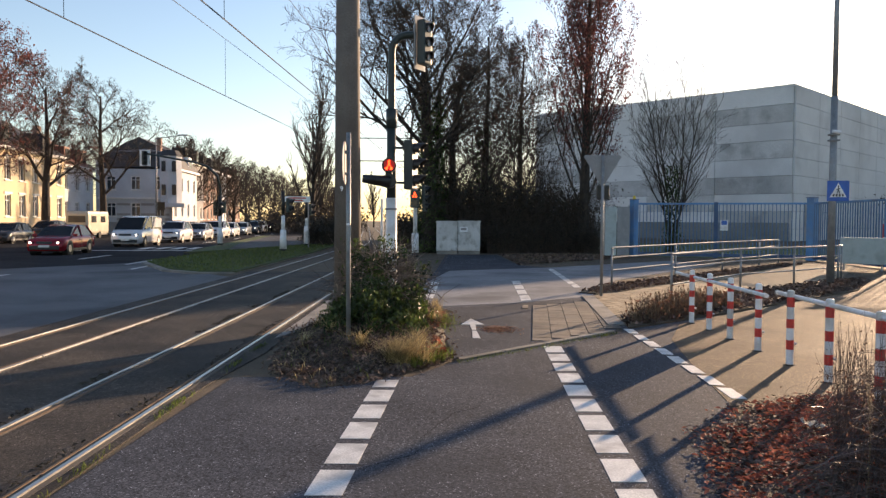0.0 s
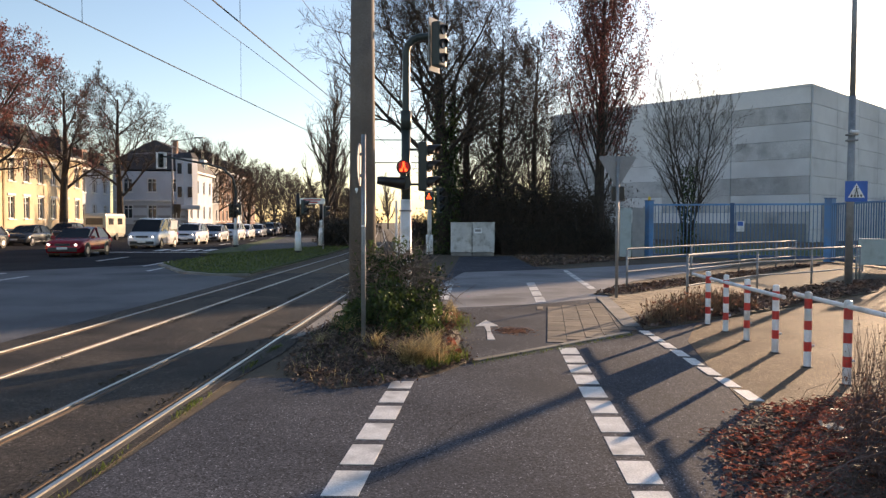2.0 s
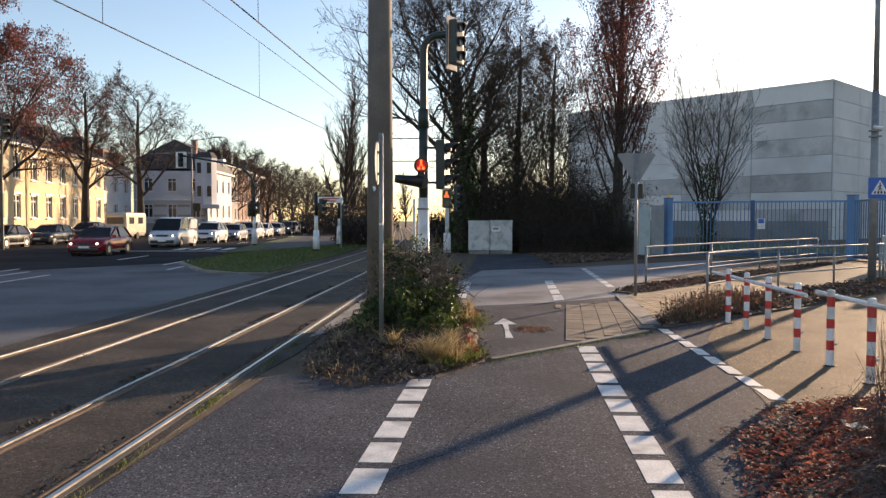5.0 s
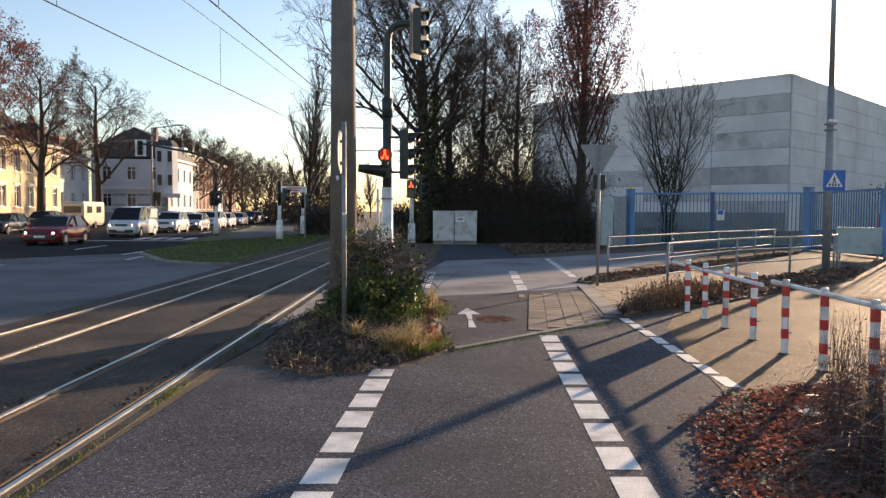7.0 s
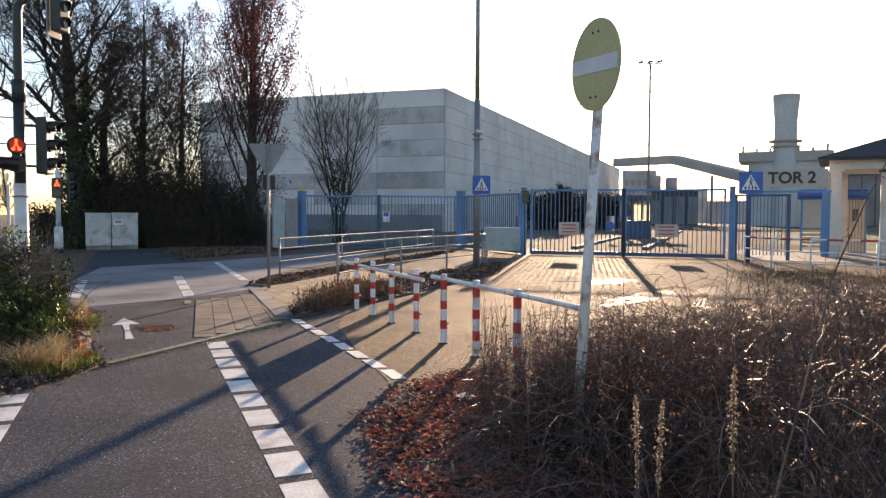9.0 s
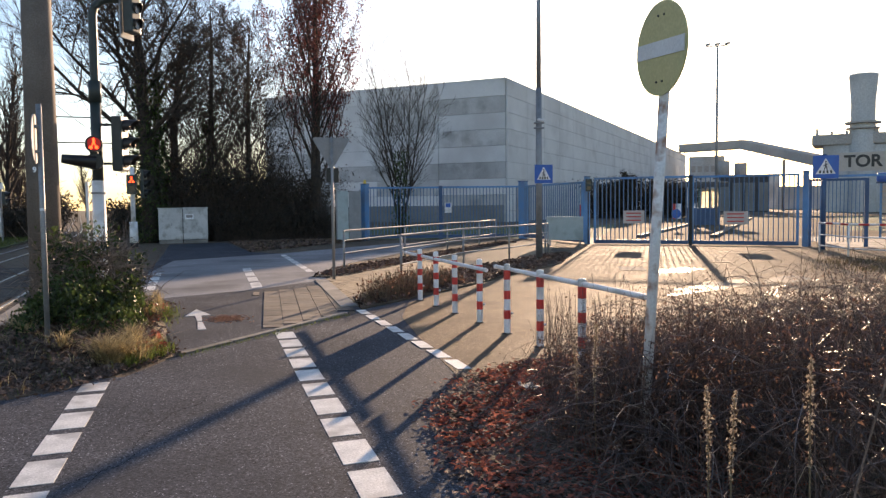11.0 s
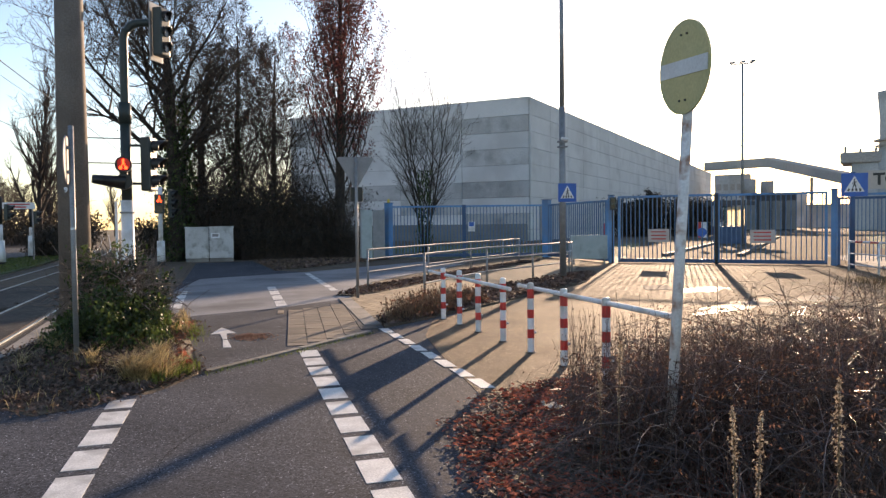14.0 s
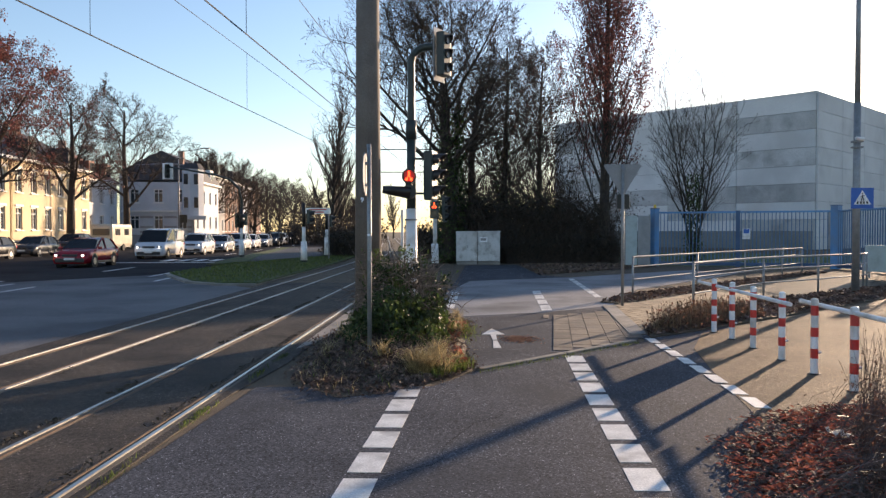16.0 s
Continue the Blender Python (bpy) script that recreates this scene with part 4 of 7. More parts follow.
part("blue_field", box(B(), (0, -0.095, 2.1), (0.3, 0.006, 0.25)), M["blue_sign"], t)

t = thing("fence_panel", "pale grey sheet panel closing the fence end", "fence", (8.8, 38.4, 0.0), -5)
for x, mt in ((-0.3, "mint"), (0.3, "sign_grey")):
    part("sheet_panel", box(B(), (x, 0, 1.32), (0.56, 0.05, 2.5), None, 0.01), M[mt], t)
for x in (-0.6, 0.6):
    part("post", box(B(), (x, 0.02, 1.32), (0.08, 0.08, 2.64)), M["galv"], t)

# mint metal screen box by the lamp
t = thing("meter_box", "pale mint ribbed metal enclosure at the gate", "cabinet", (15.78, 28.33, 0.0), -30, size=0.897)
part("body", box(B(), (0, 0, 0.85), (1.7, 0.5, 1.1), None, 0.02), M["mint"], t)
for i in range(9):
    part("rib", box(B(), (-0.76 + i * 0.19, -0.265, 0.85), (0.05, 0.03, 1.08)), M["mint"], t)
for x in (-0.7, 0.7):
    part("leg", box(B(), (x, 0, 0.15), (0.08, 0.3, 0.32)), M["galv"], t)

# cabinets
for x, w, h, lab in ((0.4, 1.36, 2.1, "pale grey switch cabinet with stained door"), (1.82, 1.42, 2.12, "pale grey switch cabinet with a taped notice")):
    t = thing("switch_cabinet", lab, "cabinet", (x * 0.84 - 0.17, 40.8, 0), -2, "grey roadside cabinets", size=0.84)
    part("plinth", box(B(), (0, 0, 0.1), (w - 0.04, 0.6, 0.2)), M["concrete_strip"], t)
    part("body", box(B(), (0, 0, h / 2 + 0.1), (w, 0.64, h - 0.25), None, 0.02), M["cabinet"], t)
    part("roof", box(B(), (0, 0, h), (w + 0.06, 0.72, 0.08), None, 0.02), M["cabinet"], t)
    for s in (-1, 1):
        part("door", box(B(), (s * w / 4, -0.33, h / 2 + 0.1), (w / 2 - 0.05, 0.02, h - 0.4), None, 0.004), M["cabinet"], t)
    part("handle", box(B(), (0.06, -0.35, h / 2 + 0.1), (0.03, 0.03, 0.18)), M["galv"], t)
    if x > 1:
        part("notice", box(B(), (-0.35, -0.345, 1.6), (0.5, 0.006, 0.32)), M["white_metal"], t)
        part("notice_text", box(B(), (-0.35, -0.35, 1.62), (0.36, 0.005, 0.16)), M["plaster_grey"], t)

# ---- overhead wires ----
def wire(name, pts, r, label):
    vs, fs = sweep([(pts, [r] * len(pts))], 6)
    return tagged(raw(name, vs, fs, M["wire"]), label, "cable", "tram wires")


def wz(base, y):
    return base + 0.026 * (min(max(y, 0), 40) - 8)


def course(x, z, y0=-20, y1=220):
    return [(x + bend(y), y, wz(z, y)) for y in np.linspace(y0, y1, 60)]


for x, low, high, drops in ((-3.28, 4.65, 6.17, (11.05,)), (-5.75, 4.715, 6.19, (11.3, 19.7))):
    wire("contact_wire", course(x, low), 0.010, "dark copper tram contact wire")
    wire("messenger_wire", course(x, high), 0.007, "dark messenger wire above the tracks")
    for y in drops:
        tagged(raw("dropper", *sweep([([(x + bend(y), y, wz(low, y)), (x + bend(y), y, wz(high, y))], [0.005, 0.005])], 5), M["wire"]), "thin dropper wire between the tram wires", "cable", "tram wires")
for y, mx in ((43.3, -0.4),):
    t = thing("catenary_mast", "distant slim mast with cross arms over the tracks", "mast", (mx, y, 0), 0, "far masts")
    part("shaft", tube(B(), (0, 0, 0), (0, 0, 9), 0.2, 0.14, 14), M["pole_concrete"], t, smooth=True)
    for z in (5.2, 6.5):
        part("cross_arm", tube(B(), (0, 0, z), (-5.6, 0, z), 0.03, None, 6), M["wire"], t)

# ---- trees ----
def branches(rng, h, r0, levels=4, up=0.35, spread=0.9, bare=0.18, kids=(9, 7, 6, 5), ratio=(0.6, 0.5, 0.55, 0.65), wobble=0.14, stems=1, minr=0.008, trunk=0.62, open_crown=0.75, thin=1.0):
    """Grow a bare tree; returns the limbs, the twigs and the twig tips."""
    limbs, twigs, tips = [], [], []
    todo = []
    for s in range(stems):
        a = rng.uniform(0, 6.28)
        d = Vector((math.cos(a) * 0.16 * (stems > 1), math.sin(a) * 0.16 * (stems > 1), 1)).normalized()
        todo.append((Vector((0, 0, -0.1)), d, h * rng.uniform(0.9, 1.0) * trunk, r0 / math.sqrt(stems), 0))
    while todo:
        p, d, ln, r, lv = todo.pop()
        n = 8 if lv == 0 else (6 if lv == 1 else (4 if lv == 2 else 3))
        pts, rad = [p.copy()], [r]
        q, dd = p.copy(), d.copy()
        for i in range(n):
            w = wobble * (0.4 if lv == 0 else 1.3)
            dd = (dd + Vector((rng.uniform(-w, w), rng.uniform(-w, w), rng.uniform(-w, w) + (up * 0.2 if lv else 0.02)))).normalized()
            q = q + dd * (ln / n)
            pts.append(q.copy())
            rad.append(max(minr * 0.6, r * (1 - 0.82 * (i + 1) / n)))
        (limbs if lv <= 1 else twigs).append((pts, rad))
        if lv >= levels - 1:
            tips.extend(pts[1:])
            continue
        k = kids[lv]
        for j in range(k):
            f = (bare + (1 - bare) * (j + rng.uniform(0.1, 0.9)) / k) if lv == 0 else (0.15 + 0.85 * (j + rng.uniform(0, 1)) / k)
            x = f * n
            i = min(int(x), n - 1)
            b = pts[i].lerp(pts[i + 1], x - i)
            ax = (pts[i + 1] - pts[i]).normalized()
            a = rng.uniform(0, 6.28) if lv else j * 2.4 + rng.uniform(-0.4, 0.4)
            side = Matrix.Rotation(a, 3, ax) @ ax.orthogonal().normalized()
            nd = (ax * (1 - spread * 0.55) + side * spread + Vector((0, 0, up * 0.5))).normalized()
            taper = (1.1 - open_crown * f) if lv == 0 else (1.1 - 0.5 * f)
            todo.append((b, nd, ln * ratio[lv] * taper * rng.uniform(0.75, 1.2), max(minr, rad[i] * rng.uniform(0.5, 0.7) * (thin if lv == 0 else 1.0)), lv + 1))
    return limbs, twigs, tips


def tree(name, loc, seed, label, leaf=None, leaf_n=0, leaf_size=0.14, rz=0.0, scale=1.0, group="", ivy=0, **kw):
    rng = random.Random(seed)
    limbs, twigs, tips = branches(rng, **kw)
    limbs.sort(key=lambda l: -l[1][0])
    t = thing(name, label, "tree", loc, rz, group)
    t.scale = (scale, scale, scale)
    stems = kw.get("stems", 1)
    for i, limb in enumerate(limbs):
        raw("trunk" if i < stems else "limb", *sweep([limb], 8 if i < stems else 6), M["bark"], t, "", True)
    tagged(raw("crown", *sweep(twigs, 3), M["twig"], t), kind="stuff")
    if leaf_n:
        pl = []
        for _ in range(leaf_n):
            p = rng.choice(tips)
            pl.append((p[0] + rng.gauss(0, 0.16), p[1] + rng.gauss(0, 0.16), p[2] + rng.gauss(0, 0.16)))
        raw("leaves", *leaf_cloud(pl, leaf_size, rng), M[leaf], t)
    if ivy:
        pl = []
        for _ in range(ivy):
            z = rng.uniform(0, 1) ** 1.3 * kw["h"] * 0.42
            a = rng.uniform(0, 6.28)
            rr = kw["r0"] * (1.3 - z / kw["h"]) + abs(rng.gauss(0, 0.22))
            pl.append((math.cos(a) * rr, math.sin(a) * rr, z))
        raw("ivy", *leaf_cloud(pl, 0.16, rng), M["ivy"], t, "dark green ivy on the trunk")
    return t


# big bare trees behind the cabinets
tree("bare_tree", (-0.75, 42.4, 0), 18, "large spreading bare tree with dense dark twigs and ivy", h=21, r0=0.52, levels=5, up=0.28, spread=0.7, bare=0.31, kids=(23, 10, 9, 7), ratio=(0.8, 0.46, 0.5, 0.6), minr=0.0098, trunk=0.66, thin=0.6, wobble=0.15, ivy=4200, leaf="dead_leaf", leaf_n=2500, leaf_size=0.11)
tree("bare_tree", (2.3, 45.2, 0), 12, "bare tree with fine upright twigs behind the cabinets", h=17.2, r0=0.26, levels=5, up=0.26, spread=0.66, bare=0.14, kids=(16, 10, 8, 6), ratio=(0.53, 0.5, 0.5, 0.6), minr=0.0098, trunk=0.76, thin=0.5, wobble=0.16, ivy=1800, leaf="dead_leaf", leaf_n=1000, leaf_size=0.11)
tree("bare_tree", (4.7, 47.5, 0), 13, "bare tree with pale sunlit twigs", h=16.6, r0=0.24, levels=5, up=0.26, spread=0.66, bare=0.16, kids=(16, 10, 8, 6), ratio=(0.53, 0.5, 0.5, 0.6), minr=0.0098, trunk=0.76, thin=0.5, wobble=0.16, leaf="oak_leaf", leaf_n=900, leaf_size=0.12)
tree("bare_tree", (0.6, 50.5, 0), 14, "bare tree standing behind the cabinets", h=19, r0=0.36, levels=5, up=0.22, spread=0.7, bare=0.16, kids=(12, 7, 7, 6), ratio=(0.56, 0.5, 0.5, 0.6), minr=0.0105, trunk=0.72, thin=0.6, wobble=0.2)
# columnar oak with brown leaves
tree("columnar_oak", (7.85, 42.5, 0), 21, "tall columnar oak holding dry russet leaves", h=18.5, r0=0.34, levels=4, up=0.6, spread=0.54, bare=0.13, kids=(50, 9, 6), ratio=(0.45, 0.34, 0.45), minr=0.010, trunk=0.9, open_crown=0.62, wobble=0.06, thin=0.36, leaf="oak_leaf", leaf_n=24000, leaf_size=0.125)
# bare tree inside the fence
tree("bare_tree", (13.6, 45.0, 0), 31, "slim bare tree with ivy at its foot inside the fence", h=12.2, r0=0.17, levels=4, up=0.34, spread=0.56, bare=0.14, kids=(13, 8, 5), ratio=(0.5, 0.42, 0.5), stems=4, minr=0.0085, trunk=0.86, open_crown=0.6, wobble=0.1, ivy=900)
# street trees before the houses
tree("street_tree", (-34.7, 65.8, 0), 41, "bare street tree in front of the cream house", h=21.5, r0=0.42, levels=5, up=0.2, spread=0.78, bare=0.3, kids=(13, 8, 7, 7), ratio=(0.62, 0.5, 0.52, 0.65), minr=0.015, trunk=0.68, thin=0.7, group="street trees", leaf="oak_leaf", leaf_n=1500, leaf_size=0.16)
tree("street_tree", (-36.0, 80.0, 0), 42, "bare spreading street tree before the white house", h=24, r0=0.45, levels=5, up=0.2, spread=0.78, bare=0.28, kids=(13, 8, 7, 7), ratio=(0.6, 0.5, 0.52, 0.65), minr=0.015, trunk=0.68, thin=0.7, group="street trees")
tree("street_tree", (-33.8, 51.8, 0), 43, "street tree with clinging russet leaves", h=22, r0=0.42, levels=5, up=0.2, spread=0.8, bare=0.28, kids=(13, 8, 7, 6), ratio=(0.72, 0.5, 0.52, 0.65), minr=0.014, trunk=0.66, thin=0.7, group="street trees", leaf="oak_leaf", leaf_n=15000, leaf_size=0.17)
far = tree("street_tree", (*st(70, -12), 0), 44, "bare tree far along the street", h=19, r0=0.4, levels=4, up=0.32, spread=0.75, bare=0.16, kids=(16, 12, 11), ratio=(0.62, 0.55, 0.6), minr=0.021, trunk=0.68, group="far street trees")
for s, o, k in ((82, -13, 1.0), (94, -12, 1.05), (108, -12, 0.95), (122, -12, 1.0), (140, -12, 1.05), (165, -12, 1.1), (195, -12, 1.1), (230, -12, 1.2), (130, 6, 0.7), (165, 6, 0.8), (210, 5, 0.9), (260, 0, 1.1), (270, -8, 1.1), (100, -24, 1.1), (125, -24, 1.2), (74, -30, 1.1)):
    c = copy_thing(far, pose(*st(s, o), 0, 0, 0, R.uniform(0, 360)))
    c.scale = (k, k, k)
pop = tree("poplar", (-13.6, 79, 0), 51, "narrow bare poplar beside the tram line", h=17, r0=0.28, levels=4, up=0.4, spread=0.42, bare=0.1, kids=(26, 10, 8), ratio=(0.4, 0.45, 0.5), minr=0.015, trunk=0.95, open_crown=0.7, group="bare poplars")
copy_thing(pop, pose(-16.5, 103, 0, 0, 0, 70)).scale = (0.85, 0.85, 0.85)
copy_thing(pop, pose(-17.5, 190, 0, 0, 0, 170)).scale = (0.8, 0.8, 0.8)


# ---- thickets ----
def thicket(name, label, x0, x1, y0, y1, h, n, seed, leaf_n, leaf="dark_hedge", stem="twig", arch=0.5, size=0.2, rad=0.012):
    rng = random.Random(seed)
    t = thing(name, label, "bush", ((x0 + x1) / 2, (y0 + y1) / 2, 0), kind="stuff")
    cx, cy = (x0 + x1) / 2, (y0 + y1) / 2
    lines, pl = [], []
    for _ in range(n):
        x, y = rng.uniform(x0, x1) - cx, rng.uniform(y0, y1) - cy
        a, hh = rng.uniform(0, 6.28), h * rng.uniform(0.45, 1.05)
        dx, dy = math.cos(a) * arch * hh, math.sin(a) * arch * hh
        pts = [(x, y, 0)]
        for k in range(1, 6):
            f = k / 5
            pts.append((x + dx * f * f + rng.gauss(0, 0.05 * hh), y + dy * f * f + rng.gauss(0, 0.05 * hh), hh * (1 - (1 - f) ** 1.6)))
        lines.append((pts, [rad * (1.2 - k * 0.18) for k in range(6)]))
        for _ in range(leaf_n):
            q = rng.choice(pts[1:])
            pl.append((q[0] + rng.gauss(0, 0.09 * h), q[1] + rng.gauss(0, 0.09 * h), max(0.03, q[2] + rng.gauss(0, 0.07 * h))))
    raw("stems", *sweep(lines, 3), M[stem], t)
    if pl:
        raw("foliage", *leaf_cloud(pl, size, rng), M[leaf], t)
    return t


thicket("thicket", "dark leafless shrub belt behind the cabinets", -0.6, 8.6, 42.2, 47, 3.8, 3200, 61, 7, size=0.12, rad=0.011)
thicket("thicket", "tall brown scrub tangled between the trees", -0.9, 6.4, 43.2, 49, 7.4, 1500, 66, 6, leaf="dead_leaf", size=0.11, rad=0.011, arch=0.3)
thicket("thicket", "dark undergrowth at the foot of the oak", 2.4, 8.8, 41.4, 43, 1.6, 1300, 62, 7, size=0.1, rad=0.008)
thicket("thicket", "dark shrubs beside the tram line", -3.4, -1.9, 48, 66, 2.2, 260, 63, 10, size=0.2, rad=0.014)
thicket("hedge", "brown leafless hedge at the end of the median", -9.6, -6.6, 50.5, 58, 1.9, 420, 64, 16, size=0.16, rad=0.01)
thicket("hedge", "brown shrub belt far along the tracks", -26, -12, 96, 120, 3.6, 420, 65, 10, size=0.4, rad=0.03)

# ---- ivy bush round the mast ----
rng = random.Random(71)
t = thing("ivy_bush", "ivy and bare sprouts growing round the mast foot", "bush", (-1.05, 12.08, 0))
pl, lines = [], []
for _ in range(10500):
    a, b = rng.uniform(0, 6.28), math.asin(rng.random())
    k = rng.uniform(0.5, 1.04)
    x, y, z = 0.8 * k * math.cos(a) * math.cos(b), 0.7 * k * math.sin(a) * math.cos(b), 1.33 * k * math.sin(b)
    n3 = noise.noise(Vector((x * 2.2, y * 2.2, z * 2.2))) + 0.5 * noise.noise(Vector((x * 5, y * 5, z * 5 + 9)))
    if n3 < -0.2 - 0.15 * (z < 0.6) + max(0, z - 0.65) * 0.8:
        continue
    pl.append((x * (1 + 0.55 * n3) + 0.02, y * (1 + 0.55 * n3), max(0.02, z * (0.92 + 0.45 * n3))))
for _ in range(4200):
    # skirt of ivy creeping towards the path
    a, b, k = rng.uniform(0, 6.28), math.asin(rng.random()), rng.uniform(0.6, 1.05)
    x, y, z = 0.84 * k * math.cos(a) * math.cos(b), 0.95 * k * math.sin(a) * math.cos(b), 0.72 * k * math.sin(b)
    n3 = noise.noise(Vector((x * 2.6, y * 2.6, z * 2.6 + 4)))
    if n3 > -0.25:
        pl.append((x * (1 + 0.4 * n3), -0.75 + y * (1 + 0.4 * n3), 0.1 + max(0.02, z * (1 + 0.4 * n3))))
raw("ivy_leaves", *leaf_cloud(pl, 0.066, rng), M["ivy"], t)
for _ in range(480):
    # tangled arching twigs over the crown
    a, b = rng.uniform(0, 6.28), rng.uniform(0.35, 1.5)
    p = Vector((0.8 * math.cos(a) * math.cos(b), 0.66 * math.sin(a) * math.cos(b), 1.3 * math.sin(b))) * rng.uniform(0.7, 1.0)
    d = Vector((math.cos(a) + rng.gauss(0, 0.7), math.sin(a) + rng.gauss(0, 0.7), rng.uniform(0.1, 1.3))).normalized()
    pts, rad = [], rng.uniform(0.004, 0.0105)
    for k in range(6):
        pts.append(tuple(p))
        d = (d + Vector((rng.gauss(0, 0.28), rng.gauss(0, 0.28), rng.gauss(-0.13, 0.25)))).normalized()
        p = p + d * rng.uniform(0.06, 0.15)
        p.z = max(0.05, p.z)
    lines.append((pts, [rad * (1 - 0.13 * k) for k in range(6)]))
for _ in range(45):
    a = rng.uniform(0, 6.28)
    r1 = rng.uniform(0.1, 0.7)
    x, y = r1 * math.cos(a), r1 * math.sin(a) * 0.8
    hh, lean = rng.uniform(0.9, 1.85), rng.uniform(0.05, 0.7)
    pts = [(x + lean * math.cos(a) * f * f + rng.gauss(0, 0.04), y + lean * math.sin(a) * f * f + rng.gauss(0, 0.04), hh * (f - 0.25 * lean * f * f)) for f in (0, 0.25, 0.5, 0.75, 1)]
    lines.append((pts, [0.008, 0.007, 0.006, 0.004, 0.002]))
raw("sprout_tangle", *sweep(lines, 4), M["twig_pale"], t, "bare thin sprouts")


def blades(rng, places, h, w, lean=0.6):
    """Mesh data for grass blades: bent strips of two quads."""
    vs, fs = [], []
    for x, y, z, *turn in places:
        a, hh = turn[0] if turn else rng.uniform(0, 6.28), h * rng.uniform(0.4, 1.2)
        l = lean * hh * rng.uniform(0.2, 1)
        ca, sa = math.cos(a), math.sin(a)
        o = len(vs)
        for f, ww in ((0, 1), (0.55, 0.8), (1, 0.1)):
            cx, cy, cz = x + ca * l * f * f, y + sa * l * f * f, z + hh * f * (1 - 0.25 * lean * f)
            vs.append((cx - sa * w * ww / 2, cy + ca * w * ww / 2, cz))
            vs.append((cx + sa * w * ww / 2, cy - ca * w * ww / 2, cz))
        fs.append((o, o + 1, o + 3, o + 2))
        fs.append((o + 2, o + 3, o + 5, o + 4))
    return vs, fs


def inside(p, poly):
    x, y = p
    c = False
    j = len(poly) - 1
    for i in range(len(poly)):
        xi, yi = poly[i]
        xj, yj = poly[j]
        if (yi > y) != (yj > y) and x < (xj - xi) * (y - yi) / (yj - yi) + xi:
            c = not c
        j = i
    return c


def scatter(rng, poly, n, z=0.015):
    xs, ys = [p[0] for p in poly], [p[1] for p in poly]
    out = []
    while len(out) < n:
        p = (rng.uniform(min(xs), max(xs)), rng.uniform(min(ys), max(ys)))
        if inside(p, poly):
            out.append((*p, z))
    return out


def stuff(name, label, category, vs, fs, material):
    return tagged(raw(name, vs, fs, material), label, category, kind="stuff")


# earth island under the bush
isle = [(-2.08, 8.74), (-1.43, 7.91), (-0.92, 8.15), (-0.46, 8.78), (0.05, 9.60), (-0.20, 11.32), (0.05, 14.39), (-0.49, 16.12), (-1.27, 16.13), (-2.08, 14.23), (-2.35, 12.19)]
sheet("tree_pit", isle, 0.0125, M["dirt"], "earth patch strewn with leaves round the mast", 0.04, "ground")
mound = thing("earth_mound", "low mound of earth and rotting leaves", "ground", (-1.05, 11.6, 0.0), kind="structure")
bm = B()
bmesh.ops.create_uvsphere(bm, u_segments=24, v_segments=12, radius=1, matrix=Matrix.Diagonal((1.05, 2.6, 0.17, 1)))
part("soil", bm, M["dirt"], mound, smooth=True)
rng = random.Random(72)
stuff("dead_leaves", "dull brown dead leaves round the mast", "leaves", *leaf_cloud([(x + rng.gauss(0, 0.11), y + rng.gauss(0, 0.11), z + rng.uniform(0, 0.035) + 0.17 * math.sqrt(max(0, 1 - ((x + 1.05) / 1.05) ** 2 - ((y - 11.6) / 2.6) ** 2))) for x, y, z in scatter(rng, isle, 12500, 0.02)], 0.055, rng, 0.45), M["litter_dull"])
stuff("dead_leaves", "russet dead leaves beside the ivy bush", "leaves", *leaf_cloud([(x, y, z + rng.uniform(0, 0.08)) for x, y, z in scatter(rng, [(-0.71, 9.12), (0.00, 9.70), (-0.20, 11.23), (-0.00, 13.84), (-0.49, 13.85), (-0.80, 11.04)], 1500, 0.05)], 0.075, rng, 0.5), M["litter"])
tuft = []
for cx, cy, n, sp in ((-0.6, 9.3, 1500, 0.09), (-0.3, 9.9, 500, 0.2), (-2.0, 10.8, 150, 0.2), (-2.15, 11.8, 160, 0.2), (-1.0, 9.6, 90, 0.3), (-0.25, 12.5, 260, 0.2), (-0.15, 14.2, 300, 0.25), (-0.3, 15.2, 260, 0.25), (-2.0, 12.8, 150, 0.2)):
    # tussocks: blades arch outward from several crowns
    for _ in range(max(2, n // 70)):
        ux, uy, aa = cx + rng.gauss(0, sp * 1.2), cy + rng.gauss(0, sp * 1.2), rng.uniform(0, 6.28)
        zz = 0.02 + 0.17 * math.sqrt(max(0, 1 - ((ux + 1.05) / 1.05) ** 2 - ((uy - 11.6) / 2.6) ** 2))
        if ux > -0.12:
            continue
        tuft += [(ux + rng.gauss(0, 0.035), uy + rng.gauss(0, 0.035), zz, aa + rng.gauss(0, 1.5)) for _ in range(70)]
stuff("dry_grass", "pale dry grass tufts round the mast", "grass", *blades(rng, tuft, 0.34, 0.009, 1.3), M["dry_grass"])
stuff("grass", "green grass at the edge of the earth patch", "grass", *blades(rng, [(x, y, 0.03) for x, y, z in scatter(rng, [(-0.41, 8.83), (0.10, 9.60), (-0.10, 10.27), (-0.51, 9.31)], 620)] + [(-0.12 + rng.gauss(0, 0.13), 12.9 + rng.gauss(0, 0.5), 0.03) for _ in range(500)], 0.17, 0.008, 0.9), M["grass"])
stuff("grass", "sparse green grass growing through the dead leaves", "grass", *blades(rng, [(x, y, 0.02 + 0.17 * math.sqrt(max(0, 1 - ((x + 1.05) / 1.05) ** 2 - ((y - 11.6) / 2.6) ** 2))) for x, y, z in scatter(rng, isle, 700) if noise.noise(Vector((x * 1.6, y * 1.6, 1))) > 0.0], 0.17, 0.007, 1.0), M["grass"])
